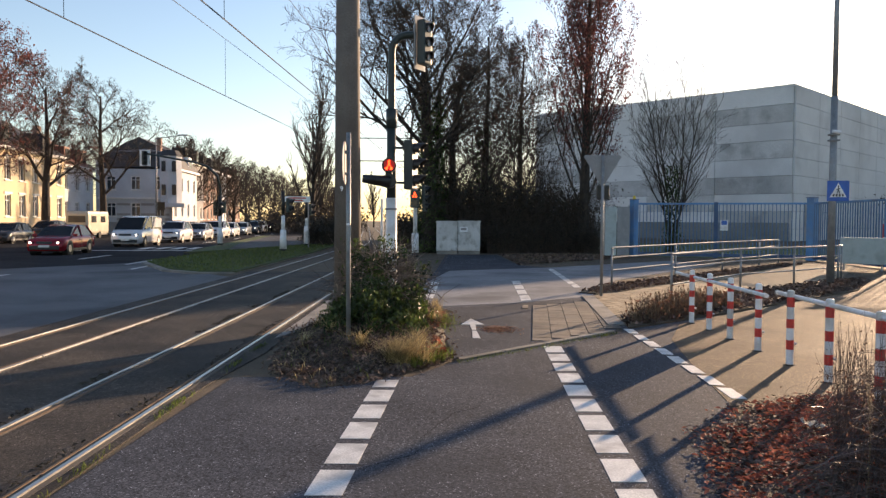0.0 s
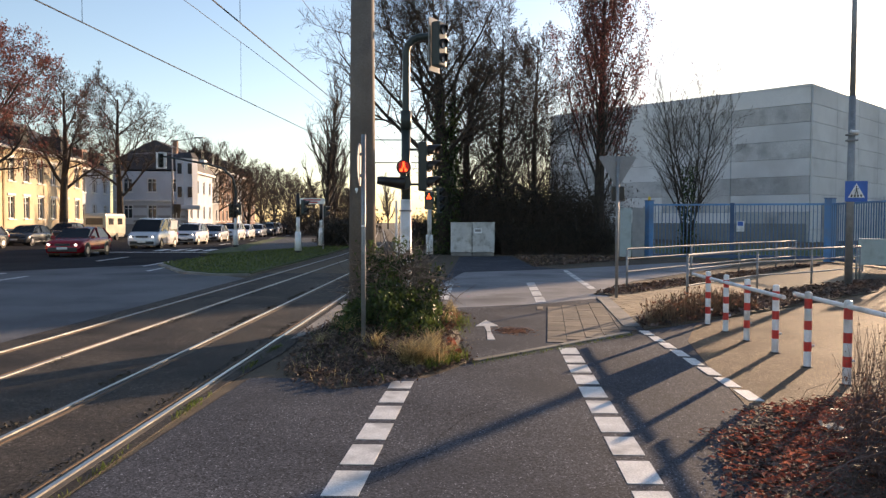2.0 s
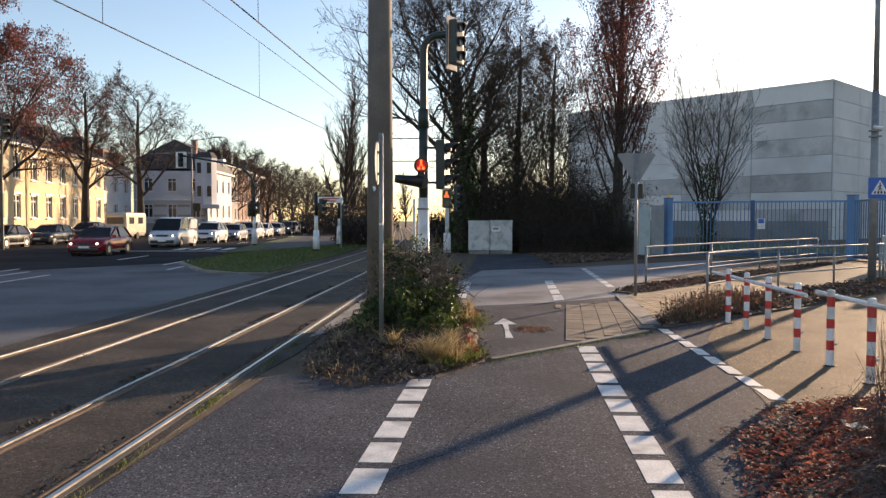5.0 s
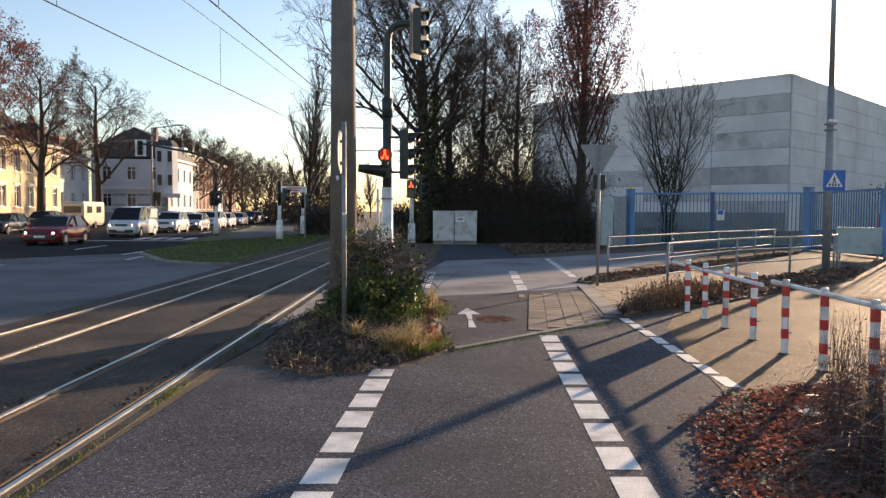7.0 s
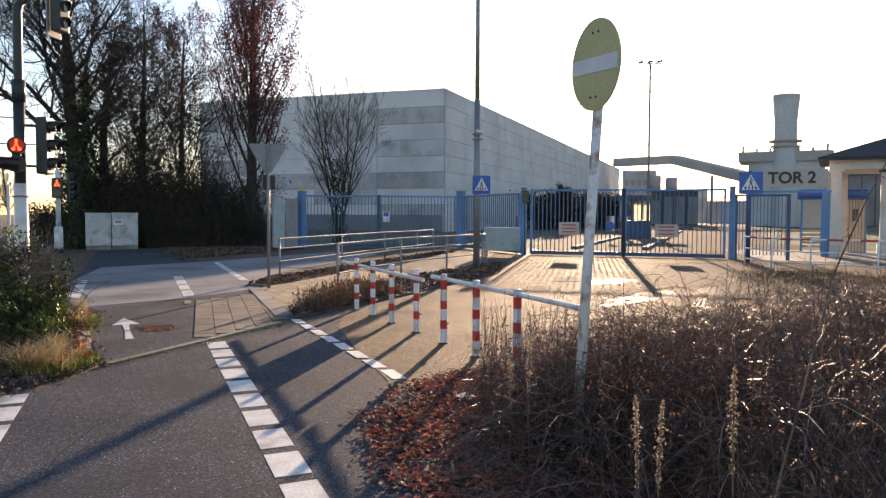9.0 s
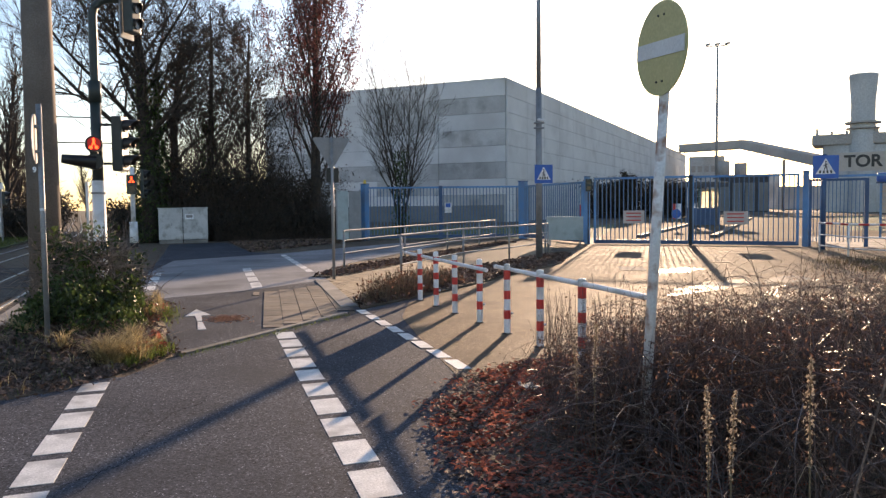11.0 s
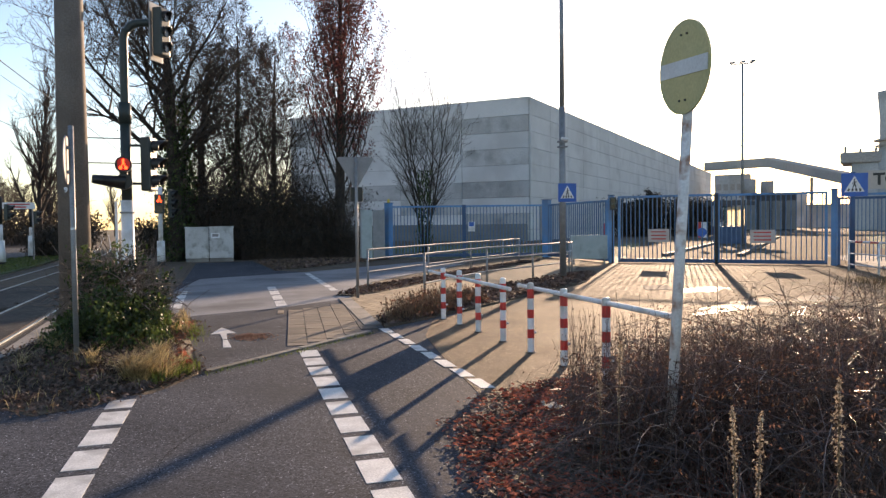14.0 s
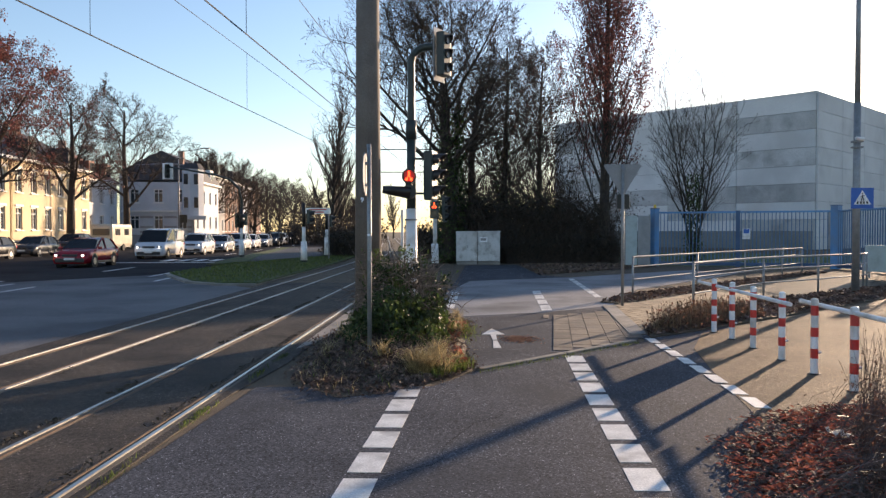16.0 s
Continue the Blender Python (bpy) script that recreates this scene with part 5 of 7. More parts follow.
stuff("dry_grass", "short dry grass growing through the dead leaves", "grass", *blades(rng, [(x, y, 0.02 + 0.17 * math.sqrt(max(0, 1 - ((x + 1.05) / 1.05) ** 2 - ((y - 11.6) / 2.6) ** 2))) for x, y, z in scatter(rng, isle, 800) if noise.noise(Vector((x * 1.5, y * 1.5, 7))) > 0.02], 0.2, 0.006, 1.2), M["dry_grass"])
# grass in the kerb joint, along the rails and on the median
pk = []
for _ in range(260):
    f = rng.random()
    pk.append((0.15 + 2.6 * f + rng.gauss(0, 0.04), 9.36 + 2.64 * f + rng.gauss(0, 0.04), 0.01))
for _ in range(420):
    y = rng.choice((4.4, 5.3, 6.9, 7.2, 9.2, 10.4)) + rng.gauss(0, 0.22)
    pk.append((-2.63 + rng.gauss(0, 0.025), y, 0.012))
stuff("grass", "sparse grass in kerb and rail joints", "grass", *blades(rng, pk, 0.06, 0.008, 1.0), M["grass"])
stuff("grass", "rough dull grass at the foot of the oak", "grass", *blades(rng, [(x, y, 0.012) for x, y, z in scatter(rng, [(3.06, 30.56), (9.5, 38.0), (8.3, 41.0), (2.96, 40.63)], 5200) if noise.noise(Vector((x * 0.7, y * 0.7, 3))) > -0.25], 0.13, 0.016, 1.0), M["weed_dull"])
stuff("grass", "short green turf on the median", "grass", *blades(rng, [(x, y, 0.11) for x, y, z in scatter(rng, wedge, 9000)], 0.1, 0.03, 0.9), M["grass"])

lumps = []
for _ in range(2600):
    x0 = rng.choice((-3.93, -3.93, -2.93, -5.12))
    y = rng.uniform(3.5, 20)
    if noise.noise(Vector((x0 * 3, y * 0.7, 4))) + 0.5 * noise.noise(Vector((x0, y * 3, 8))) > -0.02:
        lumps.append((x0 + rng.gauss(0, 0.035), y, 0.014 + rng.uniform(0, 0.018)))
stuff("rail_dirt", "crumbled dirt and moss lying along the tram rails", "dirt", *leaf_cloud(lumps, 0.035, rng, 0.4), M["joint"])

# ---- leaf litter and brambles beside the yard ----
lit = [(2.81, 7.1), (2.12, 6.26), (1.93, 5.36), (1.72, 4.55), (1.7, 3.12), (3.34, 2.71), (4.01, 5.76), (4.38, 7.54), (3.67, 7.54)]
sheet("verge", [(3.0, 6.95), (2.5, 6.26), (2.25, 5.36), (1.98, 4.55), (1.95, 2.06), (4.12, -1.03), (14.72, 0.00), (13.15, 7.49), (7.08, 8.40), (3.98, 7.44)], 0.035, M["dirt"], "rough earth verge under brambles", 0.05, "ground")
rng = random.Random(81)
sheet("leaf_mould", [(3.3 + (x - 3.3) * 0.9, 5.4 + (y - 5.4) * 0.92) for x, y in lit], 0.022, M["mould"], "dark rotting leaf mould on the asphalt edge", 0.02, "ground")
stuff("dead_leaves", "thick russet leaf litter on the asphalt edge", "leaves", *leaf_cloud([(x + rng.gauss(0, 0.07), y + rng.gauss(0, 0.07), 0.026 + rng.uniform(0, 0.04)) for x, y, z in scatter(rng, lit, 9500) if noise.noise(Vector((x * 2.4, y * 2.4, 5))) + 0.6 * noise.noise(Vector((x * 7, y * 7, 2))) > -0.12], 0.05, rng, 0.66, 0.16), M["litter"])
stuff("dead_leaves", "dull brown leaf litter under the brambles", "leaves", *leaf_cloud([(x + rng.gauss(0, 0.1), y + rng.gauss(0, 0.1), 0.026 + rng.uniform(0, 0.03)) for x, y, z in scatter(rng, lit, 6500)], 0.05, rng, 0.8, 0.12), M["litter_dull"])
bag = thing("paper_scrap", "crumpled pale paper scrap lying on dead leaves", "litter", (3.1, 6.25, 0.1), 20, tilt=(8, 10))
bm = B()
bmesh.ops.create_grid(bm, x_segments=6, y_segments=4, size=0.5, matrix=Matrix.Diagonal((0.2, 0.12, 1, 1)))
for v in bm.verts:
    v.co.z = rng.gauss(0, 0.012)
part("scrap", bm, M["beige"], bag)

brier = [(3.63, 7.05), (2.83, 5.46), (2.28, 4.25), (2.50, 2.71), (4.76, 0.53), (13.12, 0.63), (12.20, 6.71), (7.11, 7.72), (4.69, 7.44)]


def mound_h(x, y):
    """Height of the bramble mass."""
    inner = ((x - 2.28) * 2.8 - (y - 4.25) * 1.35) / 3.1
    e = min(1.0, max(0.1, inner / 1.6) + 0.5 * math.exp(-((x - 3.3) ** 2 + (y - 4.7) ** 2) / 0.35)) * min(1.0, max(0.25, (8.2 - y - 0.06 * x) / 1.6))
    return e * (0.82 + 0.22 * noise.noise(Vector((x * 0.6, y * 0.6, 3))) + 0.025 * max(0, x - 4))


rng = random.Random(82)
lines, pl = [], []
brier_spots = scatter(rng, brier, 6200)
brier_spots += [(3.2 + rng.gauss(0, 0.22), 4.62 + rng.gauss(0, 0.24), 0) for _ in range(420)]
for x, y, z in brier_spots:
    mh = mound_h(x, y)
    a, ln = rng.uniform(0, 6.28), rng.uniform(0.5, 1.7)
    top = mh * rng.uniform(0.55, 1.12)
    pts = [(x, y, 0.02)]
    for k in range(1, 8):
        f = k / 7
        pts.append((x + math.cos(a) * ln * f + rng.gauss(0, 0.025), y + math.sin(a) * ln * f + rng.gauss(0, 0.025), max(0.03, top * math.sin(math.pi * min(1, f * rng.uniform(0.62, 0.8) + 0.08)))))
    if min(p[0] - 0.66 * (p[1] - 3.2) for p in pts) < 1.0:
        pts = [(p[0] * 0.25 + x * 0.75, p[1] * 0.25 + y * 0.75, p[2]) for p in pts]
    rr = rng.uniform(0.002, 0.0048)
    lines.append((pts, [rr * (1.1 - 0.1 * k) for k in range(8)]))
    for _ in range(9):
        q = max(pts[rng.randrange(1, 8)], pts[rng.randrange(1, 8)], key=lambda p: p[2])
        # leaves kept near the top only, as the sunlit fringe of the mass
        if q[2] < 0.78 * mh:
            continue
        pl.append((q[0] + rng.gauss(0, 0.05), q[1] + rng.gauss(0, 0.05), max(0.03, q[2] + rng.gauss(0, 0.04))))
bram = thing("bramble", "tangled dry bramble thicket beside the yard", "bush", (0, 0, 0), kind="stuff")
raw("canes", *sweep(lines, 3), M["bramble_stem"], bram)
raw("leaves", *leaf_cloud(pl, 0.021, rng), M["bramble_leaf"], bram)
# long bare canes arching over the top of the mass, paled for their glints
lines = []
for x, y, z in scatter(rng, brier, 900):
    if x - 0.66 * (y - 3.2) < 1.9:
        continue
    mh = mound_h(x, y)
    a, ln = rng.uniform(0, 6.28), rng.uniform(0.7, 1.9)
    hh = mh * rng.uniform(1.0, 1.42)
    pts = [(x + math.cos(a) * ln * f + rng.gauss(0, 0.012), y + math.sin(a) * ln * f + rng.gauss(0, 0.012), 0.02 + hh * math.sin(math.pi * (0.04 + 0.8 * f)) ** 0.8) for f in np.linspace(0, 1, 9)]
    if min(p[0] - 0.66 * (p[1] - 3.2) for p in pts) < 1.2:
        continue
    rr = rng.uniform(0.0012, 0.0024)
    lines.append((pts, [rr * (1.1 - 0.09 * k) for k in range(9)]))
raw("arching_canes", *sweep(lines, 4), M["cane"], bram)
# one tall thorny shoot leaning over the edge
pts = [(2.44 + (0.45 if f > 0 else 0.12) * f + 0.006 * math.sin(25 * f), 1.96 - 0.17 * f, 1.59 + f) for f in np.linspace(-0.9, 0.48, 11)]
tall = thing("bramble_shoot", "single tall thorny shoot leaning out of the brambles", "weeds", (0, 0, 0))
raw("cane", *sweep([([(2.3, 2.1, 0.02)] + pts, [0.004] * 6 + [0.0034] * 4 + [0.0025, 0.0015])], 6), M["cane"], tall)
tagged(raw("buds", *leaf_cloud([(q[0] + rng.gauss(0, 0.006), q[1] + rng.gauss(0, 0.006), q[2] + rng.uniform(-0.06, 0.06)) for q in pts[4:] for _ in range(5)], 0.014, rng), M["bramble_leaf"], tall), kind="stuff")
# pale dead grass stems arching through the thicket
lines = []
for x, y, z in scatter(rng, brier, 220):
    mh = mound_h(x, y)
    a, ln = rng.uniform(0, 6.28), rng.uniform(0.25, 0.8)
    lines.append(([(x + math.cos(a) * ln * f, y + math.sin(a) * ln * f, 0.02 + mh * 1.15 * math.sin(1.9 * f)) for f in (0, 0.2, 0.4, 0.6, 0.8, 1)], [0.0019, 0.0018, 0.0017, 0.0016, 0.0014, 0.001]))
stuff("dry_grass", "pale dead grass stems through the brambles", "grass", *sweep(lines, 3), M["plume"])
# fine dead stalks standing through the brambles
lines, seed = [], []
for x, y, z in scatter(rng, [(3.58, 6.85), (2.88, 5.56), (2.43, 4.55), (2.70, 3.54), (4.57, 3.53), (4.50, 6.75)], 900):
    hh = rng.uniform(0.35, 1.05) * min(1, 0.35 + (x - 2.0) * 0.5)
    a, l = rng.uniform(0, 6.28), rng.uniform(0, 0.22)
    pts = [(x + math.cos(a) * l * f * f, y + math.sin(a) * l * f * f, 0.02 + hh * f) for f in (0, 0.35, 0.7, 1)]
    lines.append((pts, [0.0026, 0.0023, 0.002, 0.0012]))
    for _ in range(3):
        f = rng.uniform(0.55, 1)
        seed.append((x + math.cos(a) * l * f * f + rng.gauss(0, 0.015), y + math.sin(a) * l * f * f + rng.gauss(0, 0.015), hh * f))
for x, y, z in scatter(rng, brier, 420):
    hh = mound_h(x, y) * rng.uniform(1.1, 1.7)
    a, l = rng.uniform(0, 6.28), rng.uniform(0.05, 0.4)
    lines.append(([(x + math.cos(a) * l * f * f, y + math.sin(a) * l * f * f, 0.02 + hh * f) for f in (0, 0.35, 0.7, 1)], [0.005, 0.004, 0.003, 0.002]))
    for _ in range(3):
        f = rng.uniform(0.6, 1)
        seed.append((x + math.cos(a) * l * f * f + rng.gauss(0, 0.025), y + math.sin(a) * l * f * f + rng.gauss(0, 0.025), hh * f))
w = thing("dead_stalks", "thin dry brown weed stalks", "weeds", (0, 0, 0), kind="stuff")
raw("stems", *sweep(lines, 3), M["bramble_stem"], w)
raw("seed_heads", *leaf_cloud(seed, 0.02, rng), M["bramble_leaf"], w)
# pale seed spikes close to the camera
for x, y, hh in ((2.18, 2.74, 0.92), (2.29, 2.66, 0.92), (2.52, 2.46, 1.08), (2.62, 4.3, 0.95), (2.5, 4.4, 0.8)):
    t = thing("seed_spike", "pale dry plume of a dead weed", "weeds", (x, y, 0.02), rng.uniform(0, 360), "pale dead weeds")
    pts = [(0.02 * math.sin(3 * f), 0.03 * f, hh * f) for f in np.linspace(0, 1, 7)]
    raw("stem", *sweep([(pts, [0.004] * 5 + [0.003, 0.002])], 5), M["weed_stem"], t)
    pl = []
    for _ in range(260):
        f = 1 - 0.42 * rng.random() ** 1.4
        s = 0.004 + 0.009 * math.sin(math.pi * min(1, (1.02 - f) * 2.6)) ** 2
        pl.append((rng.gauss(0, s) + 0.02 * math.sin(3 * f), rng.gauss(0, s) + 0.03 * f, hh * f + rng.gauss(0, 0.012)))
    raw("plume", *leaf_cloud(pl, 0.014, rng), M["plume"], t)

rng = random.Random(84)
stuff("brick_crumbs", "rust red brick crumbs crushed on the cycle path", "rubble", *leaf_cloud([(0.86 + rng.gauss(0, 0.13), 12.33 + rng.gauss(0, 0.17), 0.013 + rng.uniform(0, 0.008)) for _ in range(900)], 0.03, rng, 0.85), M["patch_orange"])
# low weeds and leaves along the planted strips of the walk
rng = random.Random(83)
strip1 = [(3.08, 12.52), (4.44, 13.70), (10.98, 19.88), (13.32, 23.50), (12.41, 23.52), (7.62, 19.34), (4.77, 15.97), (3.16, 13.44)]
strip2 = [(3.75, 18.46), (4.41, 18.97), (10.24, 26.14), (15.27, 31.94), (14.87, 32.54), (9.83, 26.93), (4.45, 20.85), (3.36, 18.82)]
for s, n in ((strip1, 2600), (strip2, 2400)):
    sheet("planting_strip", s, 0.034, M["dirt"], "earth strip with weeds and dead leaves", 0.04, "ground")
    stuff("dead_leaves", "dull dead leaves along the planted strip", "leaves", *leaf_cloud([(x, y, 0.04 + rng.uniform(0, 0.05)) for x, y, z in scatter(rng, s, n)], 0.1, rng, 0.5), M["litter_dull"])
lines, pl = [], []
for x, y, z in scatter(rng, [(3.18, 12.70), (4.44, 13.80), (6.23, 15.77), (5.24, 16.49), (3.36, 13.63)], 900):
    hh = rng.uniform(0.1, 0.45)
    a, l = rng.uniform(0, 6.28), rng.uniform(0, 0.2)
    lines.append(([(x + math.cos(a) * l * f, y + math.sin(a) * l * f, 0.03 + hh * f) for f in (0, 0.5, 1)], [0.006, 0.005, 0.003]))
    pl += [(x + rng.gauss(0, 0.1), y + rng.gauss(0, 0.1), 0.03 + hh * rng.random()) for _ in range(2)]
w = thing("low_shrub", "low brown leafless shrub at the end of the walk", "bush", (0, 0, 0), kind="stuff")
raw("stems", *sweep(lines, 3), M["weed_stem"], w)
raw("foliage", *leaf_cloud(pl, 0.06, rng), M["bramble_leaf"], w)
stuff("dead_leaves", "scattered leaves on the path under the trees", "leaves", *leaf_cloud([(x, y, 0.03) for x, y, z in scatter(rng, [(3.06, 30.56), (9.76, 38.20), (7.56, 41.16), (2.96, 40.63)], 2500)], 0.16, rng, 0.5), M["litter_dull"])
stuff("dry_grass", "low dull weeds at the yard edge", "weeds", *blades(rng, [(x + rng.gauss(0, 0.5), y + rng.gauss(0, 0.5), 0.012) for x, y, z in scatter(rng, [(15.10, 14.12), (20.56, 12.24), (20.60, 17.2), (17.81, 16.75)], 4200) if noise.noise(Vector((x * 0.9, y * 0.9, 2))) > 0.0], 0.2, 0.014, 1.1), M["weed_dull"])

# ---- buildings ----
def wall_windows(t, m, w, h, rows, cols, ww, wh, z0, dz, wall_mat, depth=8.0, margin=None, door=None, frame_mat="frame_white", surround=None):
    """A facade in the local x-z plane (outside towards -y) with recessed, framed windows."""
    margin = margin if margin is not None else w / cols / 2
    xs = [margin + (w - 2 * margin) * i / max(1, cols - 1) for i in range(cols)]
    zs = [z0 + dz * r for r in range(rows)]
    xb = sorted({0, w, *[x - ww / 2 for x in xs], *[x + ww / 2 for x in xs]})
    zb = sorted({0, h, *[z - wh / 2 for z in zs], *[z + wh / 2 for z in zs]})
    bm = B()
    for i in range(len(xb) - 1):
        for j in range(len(zb) - 1):
            cx, cz = (xb[i] + xb[i + 1]) / 2, (zb[j] + zb[j + 1]) / 2
            if any(abs(cx - x) < ww / 2 for x in xs) and any(abs(cz - z) < wh / 2 for z in zs):
                continue
            box(bm, (cx, 0.15, cz), (xb[i + 1] - xb[i], 0.3, zb[j + 1] - zb[j]))
    bmesh.ops.remove_doubles(bm, verts=bm.verts, dist=0.001)
    bm.transform(m)
    part("wall", bm, wall_mat, t)
    for x in xs:
        for z in zs:
            bm = B()
            gx = [x - ww / 2, x - ww / 2 + 0.1, x - 0.04, x + 0.04, x + ww / 2 - 0.1, x + ww / 2]
            gz = [z - wh / 2, z - wh / 2 + 0.1, z + wh * 0.2, z + wh * 0.2 + 0.08, z + wh / 2 - 0.1, z + wh / 2]
            for i in range(5):
                for j in range(5):
                    if i in (0, 2, 4) or j in (0, 2, 4):
                        box(bm, ((gx[i] + gx[i + 1]) / 2, 0.14, (gz[j] + gz[j + 1]) / 2), (gx[i + 1] - gx[i], 0.08, gz[j + 1] - gz[j]))
            bmesh.ops.remove_doubles(bm, verts=bm.verts, dist=0.001)
            bm.transform(m)
            win = part("window", bm, M[frame_mat], t)
            bm = box(B(), (x, 0.2, z), (ww, 0.03, wh))
            bm.transform(m)
            part("pane", bm, M["glass"], win)
            bm = box(B(), (x, -0.05, z - wh / 2 - 0.06), (ww + 0.24, 0.18, 0.1))
            bm.transform(m)
            part("sill", bm, M["frame_white"] if surround is None else surround, win)
            if surround is not None:
                bm = box(B(), (x, -0.03, z + wh / 2 + 0.12), (ww + 0.3, 0.08, 0.2))
                bm.transform(m)
                part("lintel", bm, surround, win)


def house(name, s, o, w, depth, storeys, fh, cols, wallmat, roofmat, label, roof_h=3.6, ww=1.1, wh=1.9, surround=None, mansard=False, dormers=2):
    """A terraced house whose front looks at the street; s, o is its near front corner."""
    p = st(s, o)
    t = thing(name, label, "house", (*p, 0.0))
    h = storeys * fh + 1.4
    ang = math.atan2(U.y, U.x)
    base = Matrix.Rotation(ang, 4, "Z")          # local x runs along the street, -y faces the street
    wall_windows(t, base, w, h, storeys, cols, ww, wh, 1.3 + fh * 0.5, fh, wallmat, surround=surround)
    side = base @ Matrix.Translation((0, depth, 0)) @ Matrix.Rotation(radians(-90), 4, "Z")
    wall_windows(t, side, depth, h, storeys, max(3, cols - 1), ww, wh, 1.3 + fh * 0.5, fh, wallmat, surround=surround)
    bm = box(B(), (w / 2 + 0.15, depth / 2 + 0.2, h / 2), (w - 0.4, depth - 0.4, h - 0.1))
    bm.transform(base)
    part("core", bm, wallmat, t)
    bm = box(B(), (w / 2, -0.15, h + 0.1), (w + 0.2, 0.6, 0.25), None, 0.03)
    bm.transform(base)
    part("cornice", bm, M["frame_white"], t)
    bm = box(B(), (w / 2, -0.03, 0.5), (w, 0.1, 1.0))
    bm.transform(base)
    part("plinth", bm, M["plaster_grey"], t)
    bm = B()
    if mansard:
        q = [(-0.2, -0.3, h + 0.2), (w + 0.2, -0.3, h + 0.2), (w + 0.2, depth + 0.2, h + 0.2), (-0.2, depth + 0.2, h + 0.2)]
        i = 0.8
        r = [(i, i, h + roof_h * 0.75), (w - i, i, h + roof_h * 0.75), (w - i, depth - i, h + roof_h * 0.75), (i, depth - i, h + roof_h * 0.75)]
        v = [bm.verts.new(x) for x in q + r]
        top = [bm.verts.new((w * 0.35, depth / 2, h + roof_h)), bm.verts.new((w * 0.65, depth / 2, h + roof_h))]
        for k in range(4):
            bm.faces.new((v[k], v[(k + 1) % 4], v[4 + (k + 1) % 4], v[4 + k]))
        bm.faces.new((v[4], v[5], top[1], top[0]))
        bm.faces.new((v[5], v[6], top[1]))
        bm.faces.new((v[6], v[7], top[0], top[1]))
        bm.faces.new((v[7], v[4], top[0]))
        bm.faces.new(v[0:4][::-1])
    else:
        v = [bm.verts.new(x) for x in ((-0.1, -0.4, h + 0.2), (w + 0.1, -0.4, h + 0.2), (w + 0.1, depth + 0.4, h + 0.2), (-0.1, depth + 0.4, h + 0.2), (-0.1, depth / 2, h + roof_h), (w + 0.1, depth / 2, h + roof_h))]
        for f in ((0, 1, 5, 4), (2, 3, 4, 5), (0, 4, 3), (1, 2, 5), (0, 3, 2, 1)):
            bm.faces.new([v[k] for k in f])
    bm.transform(base)
    roof = part("roof", bm, roofmat, t)
    bm = box(B(), (w * 0.8, depth / 2, h + roof_h + 0.2), (0.9, 0.6, 1.6))
    bm.transform(base)
    part("chimney", bm, M["plaster_brick"], roof)
    for d in range(dormers):
        x = w * (d + 0.5) / dormers
        bm = box(B(), (x, 1.1, h + 1.35), (1.5, 2.0, 1.7), None, 0.05)
        bm.transform(base)
        dm = part("dormer", bm, M["frame_white"] if mansard else roofmat, t)
        bm = box(B(), (x, 0.08, h + 1.35), (1.1, 0.06, 1.2))
        bm.transform(base)
        part("pane", bm, M["glass"], dm)
    return t


house("house", 22, -16.6, 16.5, 12, 2, 3.3, 6, M["plaster_yellow"], M["roof"], "cream plastered two storey terraced house in low sun", 4.0, 1.15, 2.0, M["frame_white"])
house("house", 3.2, -16.6, 18.6, 12, 2, 3.3, 7, M["plaster_yellow"], M["roof"], "cream plastered terraced house with tall windows", 4.0, 1.15, 2.0, M["frame_white"])
house("house", -16, -16.6, 19, 12, 2, 3.3, 7, M["plaster_yellow"], M["roof"], "pale terraced house further down the street", 4.0, 1.15, 2.0, M["frame_white"])
house("house", 38.7, -17.2, 9.5, 11, 2, 3.0, 3, M["plaster_white"], M["roof_red"], "pale two storey house with reddish roof", 4.0, 1.1, 1.7)
hw = house("house", 52, -9.1, 13, 8.8, 2, 3.3, 4, M["plaster_white"], M["roof"], "white corner house with dark mansard roof and bay", 2.9, 1.15, 1.7, None, True, 2)
p = Matrix.Rotation(math.atan2(U.y, U.x), 4, "Z")
bm = tube(B(), (0.2, 0.2, 3.6), (0.2, 0.2, 9.6), 1.35, None, 8)
bm.transform(p)
bay = part("bay", bm, M["plaster_white"], hw)
bm = tube(B(), (0.2, 0.2, 9.6), (0.2, 0.2, 10.3), 1.5, 1.0, 8)
bm.transform(p)
part("bay_roof", bm, M["roof"], bay)
for z in (5.4, 8.3):
    for x in (-0.62, 0.62):
        bm = box(B(), (-1.0, 0.1 + x, z), (0.12, 0.5, 1.3))
        bm.transform(p)
        part("bay_window", bm, M["glass"], bay)
for y, wd in ((3.4, 1.3),):
    # dormers on the side that looks down the street
    bm = box(B(), (1.1, y, 9.45), (2.0, wd, 1.6), None, 0.04)
    bm.transform(p)
    dm = part("dormer", bm, M["roof"], hw)
    bm = box(B(), (0.08, y, 9.45), (0.06, wd - 0.4, 1.1))
    bm.transform(p)
    part("pane", bm, M["frame_white"], dm)
bm = box(B(), (-0.06, 4.5, 0.7), (0.1, 8.5, 1.4))
bm.transform(p)
part("ground_floor_band", bm, M["plaster_grey"], hw)
bm = box(B(), (-0.1, 4.5, 4.35), (0.25, 8.7, 0.22))
bm.transform(p)
part("string_course", bm, M["frame_white"], hw)
